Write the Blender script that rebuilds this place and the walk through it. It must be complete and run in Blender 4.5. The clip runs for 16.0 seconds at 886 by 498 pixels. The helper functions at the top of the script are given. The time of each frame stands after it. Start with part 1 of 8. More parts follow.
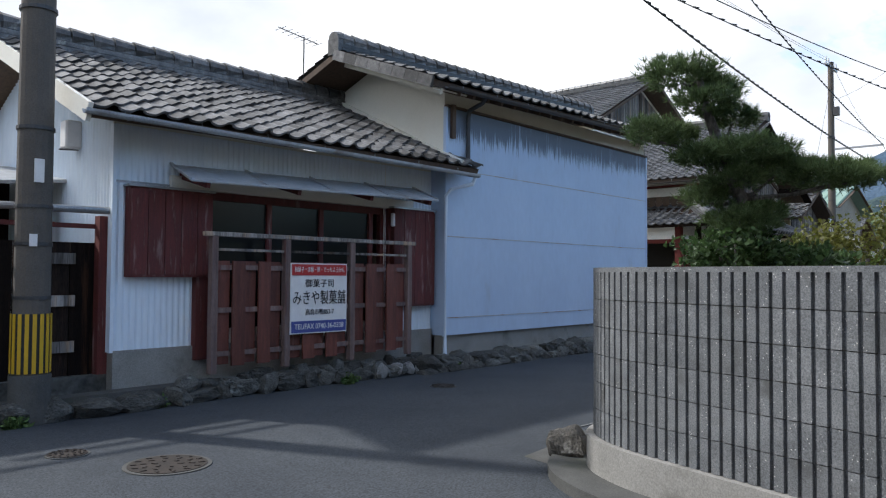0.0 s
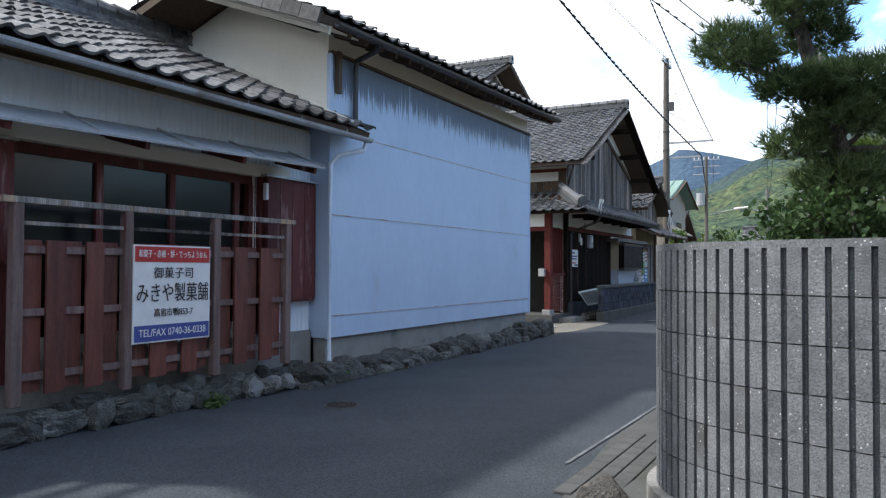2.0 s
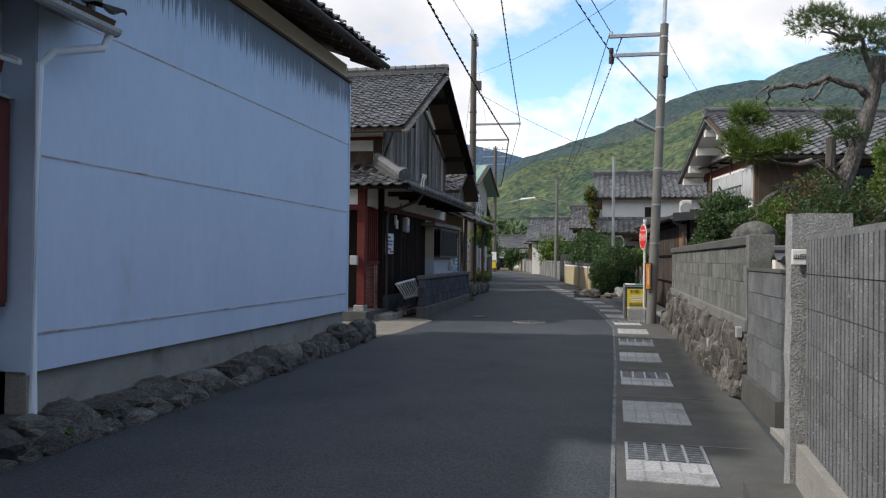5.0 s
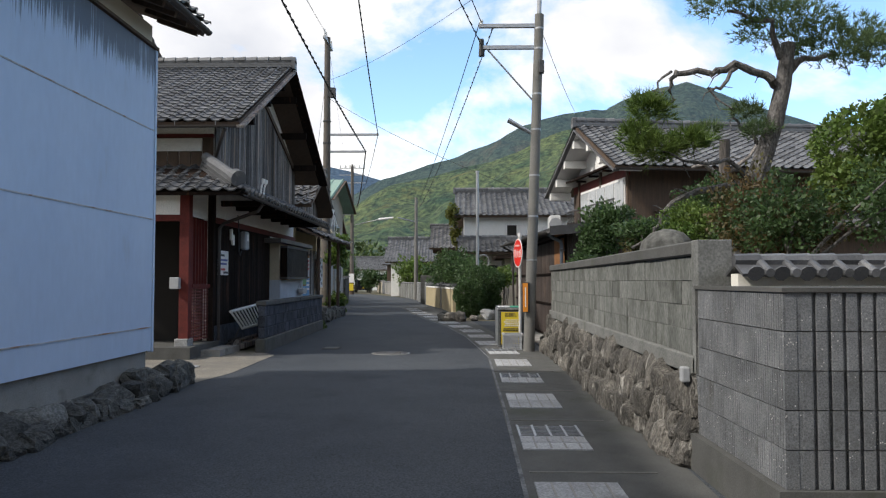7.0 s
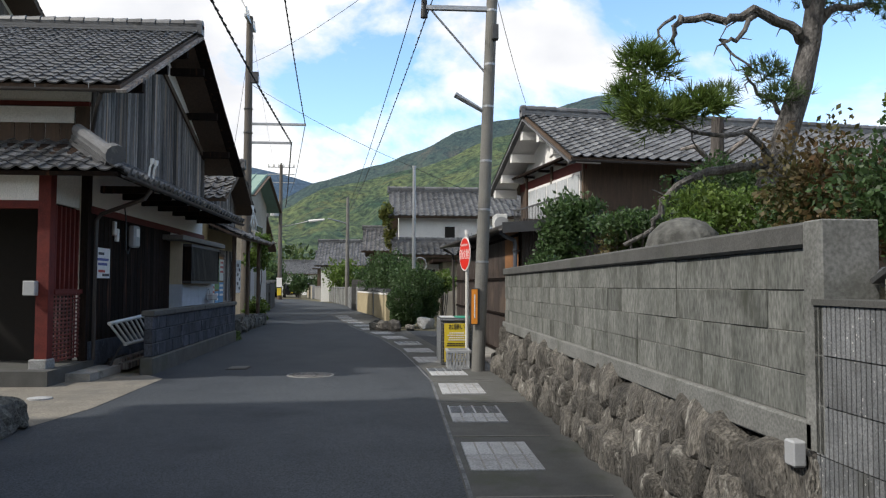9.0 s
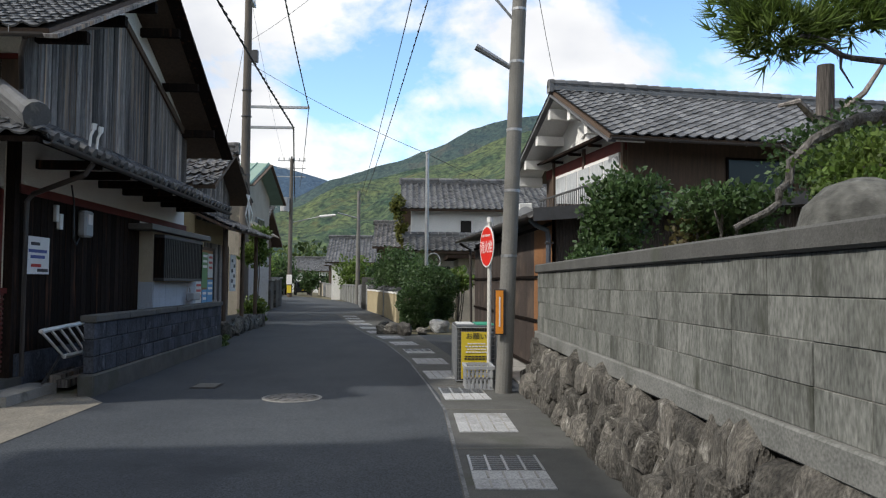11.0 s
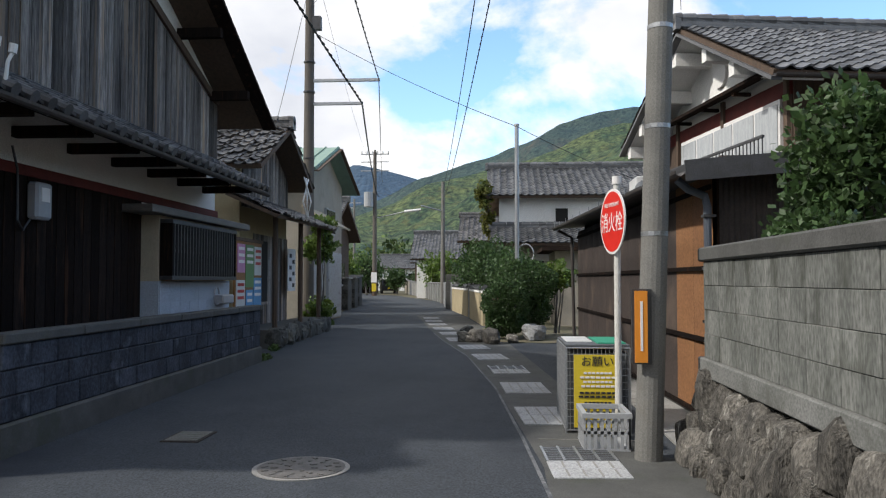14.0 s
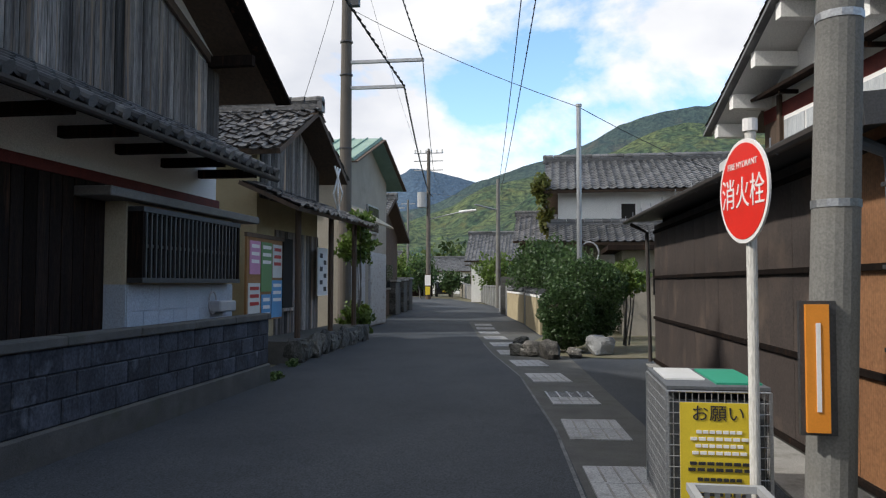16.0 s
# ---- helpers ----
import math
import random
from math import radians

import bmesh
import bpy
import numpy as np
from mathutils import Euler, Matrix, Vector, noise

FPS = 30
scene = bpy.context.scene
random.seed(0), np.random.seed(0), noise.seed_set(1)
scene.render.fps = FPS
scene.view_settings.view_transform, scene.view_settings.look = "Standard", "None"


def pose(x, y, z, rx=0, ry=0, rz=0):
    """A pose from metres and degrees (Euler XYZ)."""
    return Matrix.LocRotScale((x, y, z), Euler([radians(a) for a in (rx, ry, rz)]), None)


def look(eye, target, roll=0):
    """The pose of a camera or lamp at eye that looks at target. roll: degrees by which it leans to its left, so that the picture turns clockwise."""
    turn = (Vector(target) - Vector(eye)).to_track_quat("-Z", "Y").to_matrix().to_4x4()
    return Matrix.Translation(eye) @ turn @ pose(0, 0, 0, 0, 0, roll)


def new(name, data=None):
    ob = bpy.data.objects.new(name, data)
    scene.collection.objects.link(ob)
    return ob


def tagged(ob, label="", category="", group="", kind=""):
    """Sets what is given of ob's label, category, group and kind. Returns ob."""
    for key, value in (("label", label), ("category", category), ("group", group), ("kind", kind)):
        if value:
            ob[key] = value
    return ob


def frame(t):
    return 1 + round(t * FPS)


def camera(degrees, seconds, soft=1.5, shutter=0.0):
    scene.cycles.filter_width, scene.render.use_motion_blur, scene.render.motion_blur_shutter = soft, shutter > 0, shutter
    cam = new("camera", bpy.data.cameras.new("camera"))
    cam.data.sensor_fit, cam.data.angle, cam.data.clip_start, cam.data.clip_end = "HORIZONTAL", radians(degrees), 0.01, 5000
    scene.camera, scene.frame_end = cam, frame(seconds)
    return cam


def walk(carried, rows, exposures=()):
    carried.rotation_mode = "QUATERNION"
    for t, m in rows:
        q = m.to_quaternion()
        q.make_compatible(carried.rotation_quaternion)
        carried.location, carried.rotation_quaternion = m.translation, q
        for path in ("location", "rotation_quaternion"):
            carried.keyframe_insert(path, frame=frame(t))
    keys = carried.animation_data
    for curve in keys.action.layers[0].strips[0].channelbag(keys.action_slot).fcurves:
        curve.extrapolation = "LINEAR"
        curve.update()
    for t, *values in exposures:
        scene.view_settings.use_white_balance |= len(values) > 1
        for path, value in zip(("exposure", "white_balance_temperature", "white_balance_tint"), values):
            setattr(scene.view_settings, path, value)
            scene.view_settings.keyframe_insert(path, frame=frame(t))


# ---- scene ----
cam = camera(60.1, 16.0, soft=1.2)
METRES, EYE, TILT, LEAN, TURN = 20.0, 1.49, 0.0, 0.0, -48.5
ROWS = [
    (0.0, 0.0, 0.0, 0.0, -0.01, 1.93, -0.39),
    (0.5, -0.0131, 0.0297, -0.0003, -2.21, 2.32, -0.38),
    (1.0, -0.0249, 0.0583, -0.0012, -5.19, 1.87, -0.3),
    (1.5, -0.0334, 0.0872, -0.0021, -9.55, 2.29, -0.34),
    (2.0, -0.0411, 0.1172, -0.0032, -13.43, 1.42, -0.27),
    (2.5, -0.0441, 0.1474, -0.003, -17.03, 2.58, -0.13),
    (3.0, -0.0428, 0.1774, -0.0035, -19.69, 3.45, -0.04),
    (3.5, -0.0368, 0.2085, -0.0041, -22.93, 3.1, -0.13),
    (4.0, -0.0289, 0.239, -0.0047, -25.1, 1.77, -0.4),
    (6.5, 0.0449, 0.3759, -0.0054, -37.43, 1.95, -0.19),
    (7.0, 0.0658, 0.4011, -0.0065, -40.12, 2.39, -0.01),
    (7.5, 0.0876, 0.424, -0.0067, -42.57, 2.29, -0.37),
    (8.0, 0.1088, 0.4496, -0.0078, -44.1, 1.5, -0.35),
    (8.5, 0.1293, 0.4741, -0.0066, -45.03, 2.08, -0.46),
    (9.0, 0.1471, 0.4975, -0.0058, -45.14, 2.76, -0.24),
    (11.5, 0.2569, 0.6093, -0.0043, -43.29, 2.51, -0.6),
    (12.0, 0.2783, 0.6319, -0.0044, -41.91, 2.9, -0.44),
    (12.5, 0.2988, 0.654, -0.0041, -40.74, 3.03, -0.21),
    (13.0, 0.3193, 0.6787, -0.0043, -39.16, 2.61, -0.01),
    (13.5, 0.3406, 0.7016, -0.0044, -38.12, 2.22, -0.34),
    (14.0, 0.3616, 0.7249, -0.0045, -37.3, 2.34, -0.06),
    (14.5, 0.3829, 0.7469, -0.0037, -36.36, 2.59, -0.29),
    (15.0, 0.4028, 0.7693, -0.0035, -35.07, 3.31, -0.25),
    (15.5, 0.4237, 0.793, -0.0036, -34.11, 3.34, -0.65),
    (16.0, 0.4432, 0.8184, -0.0041, -32.96, 2.55, -0.14),
]
walk(cam, [(t, pose(0, 0, EYE, TILT, LEAN, TURN) @ pose(METRES * x, METRES * y, METRES * z, 90 + pitch, roll, yaw)) for t, x, y, z, yaw, pitch, roll in ROWS],
     exposures=[(0.0, 0.16, 6300, 10), (1.0, 0.27, 6300, 10), (2.3, 0.47, 6300, 10), (3.2, 0.1, 6450, 11), (4.0, -0.1, 6600, 11), (7.5, -0.03, 6700, 10), (11.5, -0.11, 6650, 9), (14.5, -0.05, 6600, 10), (16.0, -0.1, 6600, 10)])

# ---- world, sun, exposure ----
SUN_AZ, SUN_EL = 112.0, 42.0     # azimuth of the sun, degrees counter-clockwise from +x; elevation
world = bpy.data.worlds.new("sky")
scene.world = world
world.use_nodes = True


def build_world():
    nt = world.node_tree
    nt.nodes.clear()
    out = nt.nodes.new("ShaderNodeOutputWorld")
    bg = nt.nodes.new("ShaderNodeBackground")
    sky = nt.nodes.new("ShaderNodeTexSky")
    sky.sky_type = "NISHITA"
    sky.sun_disc = False
    sky.sun_elevation = radians(SUN_EL)
    sky.sun_rotation = radians(90 - SUN_AZ)
    sky.air_density, sky.dust_density, sky.ozone_density = 1.0, 0.6, 1.5
    co = nt.nodes.new("ShaderNodeTexCoord")
    mp = nt.nodes.new("ShaderNodeMapping")
    mp.inputs["Scale"].default_value = (1.0, 1.0, 1.75)
    mp.inputs["Location"].default_value = (0.32, 0.18, 0.4)
    nz = nt.nodes.new("ShaderNodeTexNoise")
    nz.inputs["Scale"].default_value = 2.1
    nz.inputs["Detail"].default_value = 9
    nz.inputs["Roughness"].default_value = 0.55
    nz.inputs["Distortion"].default_value = 0.25
    rp = nt.nodes.new("ShaderNodeValToRGB")
    rp.color_ramp.elements[0].position, rp.color_ramp.elements[1].position = 0.392, 0.452
    nz2 = nt.nodes.new("ShaderNodeTexNoise")
    nz2.inputs["Scale"].default_value = 3.3
    nz2.inputs["Detail"].default_value = 6
    rp2 = nt.nodes.new("ShaderNodeValToRGB")
    rp2.color_ramp.elements[0].position, rp2.color_ramp.elements[1].position = 0.25, 0.62
    rp2.color_ramp.elements[0].color = (5.8, 6.2, 7.1, 1)
    rp2.color_ramp.elements[1].color = (10.4, 10.45, 10.6, 1)
    gain = nt.nodes.new("ShaderNodeMix")
    gain.data_type, gain.blend_type = "RGBA", "MULTIPLY"
    gain.inputs[0].default_value = 1.0
    gain.inputs[7].default_value = (2.0, 2.35, 2.55, 1)
    mx = nt.nodes.new("ShaderNodeMix")
    mx.data_type = "RGBA"
    L = nt.links.new
    L(co.outputs["Generated"], mp.inputs["Vector"])
    L(mp.outputs[0], nz.inputs["Vector"])
    L(mp.outputs[0], nz2.inputs["Vector"])
    sep = nt.nodes.new("ShaderNodeSeparateXYZ")
    L(co.outputs["Generated"], sep.inputs[0])
    veil = nt.nodes.new("ShaderNodeMath")     # the haze thickens towards the sun's side of the sky
    veil.operation = "MULTIPLY_ADD"
    veil.inputs[1].default_value = 0.17
    L(sep.outputs["Y"], veil.inputs[0])
    L(nz.outputs[0], veil.inputs[2])
    L(veil.outputs[0], rp.inputs[0])
    L(nz2.outputs[0], rp2.inputs[0])
    L(rp.outputs[0], mx.inputs[0])
    L(sky.outputs[0], gain.inputs[6])
    L(gain.outputs[2], mx.inputs[6])
    L(rp2.outputs[0], mx.inputs[7])
    L(mx.outputs[2], bg.inputs[0])
    bg.inputs[1].default_value = 0.12
    L(bg.outputs[0], out.inputs[0])


build_world()
sun = new("sun", bpy.data.lights.new("sun", "SUN"))
sun.data.energy, sun.data.angle, sun.data.color = 3.9, radians(2.0), (1.0, 0.965, 0.915)
_sd = Vector((math.cos(radians(SUN_AZ)) * math.cos(radians(SUN_EL)), math.sin(radians(SUN_AZ)) * math.cos(radians(SUN_EL)), math.sin(radians(SUN_EL))))
sun.matrix_world = look(_sd * 60, (0, 0, 0))


# ---- materials ----
def mat(name, c1, c2=None, rough=0.8, scale=6.0, fine=60.0, bump=0.25, metal=0.0, spec=0.4, vary=0.0, streak=None,
        stain=None, stain_scale=1.2, stain_at=0.55, dist=0.004, stretch=(1, 1, 1), emit=0.0, grain=0.2, leafy=0.0, haze=None):
    """Two-scale procedural surface: c1-c2 blotches, fine grain, optional stains; vary: change from piece to piece;
    haze: even glow painted on as distance haze.
    """
    m = bpy.data.materials.new(name)
    m.use_nodes = True
    nt = m.node_tree
    N, L = nt.nodes, nt.links.new
    b = N["Principled BSDF"]
    c2 = c2 or tuple(v * 0.8 for v in c1)
    co = N.new("ShaderNodeTexCoord")
    mp = N.new("ShaderNodeMapping")
    mp.inputs["Scale"].default_value = stretch
    L(co.outputs["Object"], mp.inputs["Vector"])
    info = N.new("ShaderNodeObjectInfo")
    off = N.new("ShaderNodeVectorMath")
    off.operation = "MULTIPLY_ADD"
    off.inputs[1].default_value = (1, 1, 1)
    rnd = N.new("ShaderNodeVectorMath")
    rnd.operation = "SCALE"
    rnd.inputs[0].default_value = (37.0, 17.0, 23.0)
    L(info.outputs["Random"], rnd.inputs["Scale"])
    L(mp.outputs[0], off.inputs[0])
    L(rnd.outputs[0], off.inputs[2])
    n1 = N.new("ShaderNodeTexNoise")
    n1.inputs["Scale"].default_value, n1.inputs["Detail"].default_value = scale, 5
    n1.inputs["Roughness"].default_value = 0.6
    n2 = N.new("ShaderNodeTexNoise")
    n2.inputs["Scale"].default_value, n2.inputs["Detail"].default_value = fine, 4
    L(off.outputs[0], n1.inputs["Vector"])
    L(off.outputs[0], n2.inputs["Vector"])
    r1 = N.new("ShaderNodeValToRGB")
    r1.color_ramp.elements[0].position, r1.color_ramp.elements[1].position = 0.3, 0.72
    r1.color_ramp.elements[0].color, r1.color_ramp.elements[1].color = (*c1, 1), (*c2, 1)
    L(n1.outputs[0], r1.inputs[0])
    g = N.new("ShaderNodeMapRange")
    g.inputs[1].default_value, g.inputs[2].default_value, g.inputs[3].default_value, g.inputs[4].default_value = 0.3, 0.7, 1 - grain, 1 + grain
    L(n2.outputs[0], g.inputs[0])
    mul = N.new("ShaderNodeMix")
    mul.data_type, mul.blend_type = "RGBA", "MULTIPLY"
    mul.inputs[0].default_value = 1.0
    L(r1.outputs[0], mul.inputs[6])
    L(g.outputs[0], mul.inputs[7])
    col = mul.outputs[2]
    if stain:
        n3 = N.new("ShaderNodeTexNoise")
        n3.inputs["Scale"].default_value, n3.inputs["Detail"].default_value = stain_scale, 7
        n3.inputs["Roughness"].default_value = 0.65
        L(off.outputs[0], n3.inputs["Vector"])
        r3 = N.new("ShaderNodeValToRGB")
        r3.color_ramp.elements[0].position, r3.color_ramp.elements[1].position = stain_at, stain_at + 0.14
        L(n3.outputs[0], r3.inputs[0])
        mx = N.new("ShaderNodeMix")
        mx.data_type = "RGBA"
        L(r3.outputs[0], mx.inputs[0])
        L(col, mx.inputs[6])
        mx.inputs[7].default_value = (*stain, 1)
        col = mx.outputs[2]
    if vary:
        geo = N.new("ShaderNodeNewGeometry")
        add = N.new("ShaderNodeMath")
        L(info.outputs["Random"], add.inputs[0])
        L(geo.outputs["Random Per Island"], add.inputs[1])
        fr = N.new("ShaderNodeMath")
        fr.operation = "FRACT"
        L(add.outputs[0], fr.inputs[0])
        vr = N.new("ShaderNodeMapRange")
        vr.inputs[3].default_value, vr.inputs[4].default_value = 1 - vary, 1 + vary
        L(fr.outputs[0], vr.inputs[0])
        m2 = N.new("ShaderNodeMix")
        m2.data_type, m2.blend_type = "RGBA", "MULTIPLY"
        m2.inputs[0].default_value = 1.0
        L(col, m2.inputs[6])
        L(vr.outputs[0], m2.inputs[7])
        col = m2.outputs[2]
    L(col, b.inputs["Base Color"])
    b.inputs["Roughness"].default_value = rough
    b.inputs["Metallic"].default_value = metal
    b.inputs["Specular IOR Level"].default_value = spec
    if leafy:
        tr = N.new("ShaderNodeBsdfTranslucent")
        L(col, tr.inputs["Color"])
        ms = N.new("ShaderNodeMixShader")
        ms.inputs[0].default_value = leafy
        L(b.outputs[0], ms.inputs[1])
        L(tr.outputs[0], ms.inputs[2])
        L(ms.outputs[0], N["Material Output"].inputs["Surface"])
    if emit:
        L(col, b.inputs["Emission Color"])
        b.inputs["Emission Strength"].default_value = emit
    # constant emission over the whole surface imitates haze in the air
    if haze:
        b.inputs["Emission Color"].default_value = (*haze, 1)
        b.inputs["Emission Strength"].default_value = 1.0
    if bump:
        mixh = N.new("ShaderNodeMath")
        mixh.operation = "ADD"
        L(n1.outputs[0], mixh.inputs[0])
        L(n2.outputs[0], mixh.inputs[1])
        bp = N.new("ShaderNodeBump")
        bp.inputs["Strength"].default_value = bump
        bp.inputs["Distance"].default_value = dist
        L(mixh.outputs[0], bp.inputs["Height"])
        L(bp.outputs[0], b.inputs["Normal"])
    return m


def plain(name, c, rough=0.6, metal=0.0):
    return mat(name, c, tuple(v * 0.88 for v in c), rough=rough, metal=metal, bump=0.08, scale=9, fine=120, grain=0.05)


M = {}
M["asphalt"] = mat("asphalt", (0.040, 0.046, 0.054), (0.062, 0.069, 0.077), rough=0.88, spec=0.25, scale=0.8, fine=70, bump=0.8, dist=0.005, grain=0.5, stain=(0.030, 0.035, 0.043), stain_scale=0.4, stain_at=0.53)
M["soil"] = mat("soil", (0.16, 0.13, 0.09), (0.09, 0.10, 0.05), rough=0.95, scale=2, fine=50, bump=0.6, dist=0.02)
M["sand"] = mat("sand", (0.21, 0.19, 0.155), (0.15, 0.137, 0.115), rough=0.95, scale=2.5, fine=60, bump=0.6, grain=0.35, stain=(0.13, 0.122, 0.108), stain_scale=1.1)
M["concrete"] = mat("concrete", (0.30, 0.29, 0.27), (0.22, 0.215, 0.20), rough=0.9, scale=3, fine=80, bump=0.3, stain=(0.14, 0.135, 0.12), stain_scale=2.2)
M["darkconc"] = mat("dark_concrete", (0.095, 0.095, 0.09), (0.06, 0.06, 0.057), rough=0.92, scale=3, fine=90, bump=0.4, stain=(0.06, 0.065, 0.05), stain_scale=1.7)
M["slab"] = mat("drain_slab", (0.36, 0.365, 0.37), (0.28, 0.285, 0.29), rough=0.9, scale=4, fine=60, bump=0.4, vary=0.14, grain=0.3, stain=(0.19, 0.19, 0.185), stain_scale=3)
M["block"] = mat("block", (0.182, 0.186, 0.172), (0.080, 0.085, 0.077), rough=0.95, scale=2.8, fine=40, bump=0.7, vary=0.12, grain=0.4, stretch=(1.5, 1, 0.45), stain=(0.055, 0.058, 0.047), stain_scale=2.4, stain_at=0.52)
M["blockgrey"] = mat("fluted_block", (0.185, 0.192, 0.198), (0.100, 0.106, 0.112), rough=0.93, scale=4, fine=110, bump=0.7, vary=0.12, grain=0.35, stain=(0.085, 0.087, 0.085), stain_scale=2.2, stain_at=0.56)
M["bluegrey"] = mat("bluish_block", (0.080, 0.090, 0.112), (0.012, 0.014, 0.018), rough=0.92, spec=0.2, scale=2.2, fine=40, bump=0.8, vary=0.25, grain=0.35, stretch=(1, 1, 0.8), stain=(0.15, 0.165, 0.195), stain_scale=2.2, stain_at=0.59)
M["mortar"] = mat("mortar", (0.17, 0.165, 0.15), rough=0.95, scale=8, fine=90, bump=0.3)
M["stone"] = mat("field_stone", (0.155, 0.143, 0.124), (0.036, 0.034, 0.031), rough=0.94, scale=2.6, fine=16, bump=1.0, vary=0.5, dist=0.03, grain=0.5, stretch=(1.6, 1, 0.6), stain=(0.40, 0.385, 0.345), stain_scale=2.2, stain_at=0.58)
M["stonedark"] = mat("mossy_stone", (0.12, 0.12, 0.11), (0.038, 0.039, 0.036), rough=0.94, scale=2.2, fine=14, bump=1.0, vary=0.5, dist=0.02, grain=0.4, stain=(0.26, 0.26, 0.24), stain_scale=1.6, stain_at=0.61)
M["granite"] = mat("granite", (0.33, 0.335, 0.33), (0.23, 0.232, 0.23), rough=0.9, scale=14, fine=90, bump=1.0, dist=0.012, grain=0.3)
M["tile"] = mat("roof_tile", (0.105, 0.108, 0.113), (0.07, 0.072, 0.076), rough=0.42, scale=6, fine=80, bump=0.2, vary=0.5, spec=0.5, stain=(0.17, 0.17, 0.16), stain_scale=5, stain_at=0.58)
M["tileold"] = mat("weathered_roof_tile", (0.135, 0.132, 0.13), (0.034, 0.033, 0.034), rough=0.40, scale=9, fine=60, bump=0.3, vary=0.6, grain=0.3, stain=(0.30, 0.29, 0.265), stain_scale=6, stain_at=0.6)
M["bluewall"] = mat("pale_blue_sheet", (0.485, 0.59, 0.735), (0.43, 0.535, 0.69), rough=0.55, scale=0.9, fine=9, bump=0.0, grain=0.03, stain=(0.40, 0.455, 0.53), stain_scale=0.9, stain_at=0.62, stretch=(1.4, 1, 0.55))
M["corrwhite"] = mat("white_corrugated_sheet", (0.76, 0.83, 0.90), (0.68, 0.76, 0.85), rough=0.5, scale=1.5, fine=12, bump=0.0, grain=0.04, stain=(0.55, 0.58, 0.6), stain_scale=1.3, stain_at=0.62, stretch=(3, 3, 0.5))
M["plaster"] = mat("cream_plaster", (0.76, 0.74, 0.67), (0.70, 0.67, 0.59), rough=0.9, scale=1.2, fine=70, bump=0.08, grain=0.05, stain=(0.58, 0.51, 0.40), stain_scale=1.0, stain_at=0.64)
M["white"] = mat("white_plaster", (0.80, 0.79, 0.76), (0.74, 0.73, 0.70), rough=0.88, scale=2, fine=70, bump=0.12)
M["ochre"] = mat("ochre_plaster", (0.42, 0.35, 0.22), (0.34, 0.28, 0.17), rough=0.92, scale=2, fine=70, bump=0.2)
M["beige"] = mat("beige_panel", (0.46, 0.40, 0.29), (0.40, 0.345, 0.25), rough=0.85, scale=2, fine=90, bump=0.15)
M["redwood"] = mat("red_painted_wood", (0.135, 0.030, 0.026), (0.075, 0.021, 0.019), rough=0.7, scale=4, fine=60, bump=0.35, vary=0.18, stretch=(6, 6, 0.7), stain=(0.27, 0.17, 0.15), stain_scale=2.0, stain_at=0.56)
M["redbrown"] = mat("red_brown_wood", (0.165, 0.052, 0.036), (0.085, 0.028, 0.021), rough=0.6, scale=4, fine=50, bump=0.25, vary=0.24, stretch=(5, 5, 0.6), stain=(0.20, 0.12, 0.10), stain_scale=1.8, stain_at=0.6)
M["beam"] = mat("bengara_red_beam", (0.14, 0.028, 0.022), (0.085, 0.02, 0.018), rough=0.7, spec=0.2, scale=5, fine=60, bump=0.2)
M["darkwood"] = mat("charred_boards", (0.011, 0.009, 0.0085), (0.024, 0.016, 0.0125), rough=0.9, spec=0.06, scale=2.4, fine=30, bump=0.5, vary=0.5, grain=0.4, stretch=(7, 7, 0.5), stain=(0.075, 0.037, 0.022), stain_scale=1.2, stain_at=0.58)
M["greywood"] = mat("weathered_boards", (0.29, 0.262, 0.24), (0.024, 0.021, 0.021), rough=0.9, spec=0.15, scale=1.3, fine=20, bump=0.8, vary=0.72, grain=0.55, stretch=(8, 8, 0.3), stain=(0.33, 0.225, 0.145), stain_scale=0.9, stain_at=0.56)
M["oldwood"] = mat("old_brown_wood", (0.12, 0.08, 0.055), (0.07, 0.05, 0.038), rough=0.85, scale=3, fine=40, bump=0.4, vary=0.2, stretch=(6, 6, 0.6))
M["brownsheet"] = mat("brown_corrugated_sheet", (0.062, 0.048, 0.042), (0.044, 0.036, 0.033), rough=0.55, scale=1.4, fine=40, bump=0.1, stain=(0.10, 0.075, 0.06), stain_scale=0.9)
M["ambersheet"] = mat("amber_corrugated_sheet", (0.27, 0.135, 0.062), (0.21, 0.10, 0.048), rough=0.5, scale=1.4, fine=40, bump=0.1)
M["polec"] = mat("pole_concrete", (0.185, 0.18, 0.165), (0.14, 0.138, 0.128), rough=0.88, scale=2.5, fine=90, bump=0.2, stain=(0.15, 0.14, 0.12), stain_scale=1.4)
M["poledark"] = mat("dark_pole_concrete", (0.12, 0.105, 0.09), (0.09, 0.08, 0.07), rough=0.88, scale=2.5, fine=90, bump=0.2)
M["steel"] = mat("galvanised_steel", (0.42, 0.43, 0.44), (0.33, 0.34, 0.35), rough=0.45, metal=0.8, scale=7, fine=80, bump=0.1)
M["darksteel"] = mat("dark_steel", (0.08, 0.08, 0.085), (0.06, 0.06, 0.06), rough=0.5, metal=0.5, scale=7, fine=80, bump=0.1)
M["gutter"] = mat("gutter_brown", (0.07, 0.06, 0.055), rough=0.5, scale=5, fine=60, bump=0.1)
M["gutterw"] = mat("gutter_grey", (0.42, 0.44, 0.46), rough=0.5, scale=5, fine=60, bump=0.1, stain=(0.22, 0.2, 0.18), stain_scale=3)
M["ceramic"] = plain("white_ceramic", (0.72, 0.72, 0.70), 0.3)
M["black"] = plain("black_rubber", (0.02, 0.02, 0.02), 0.6)
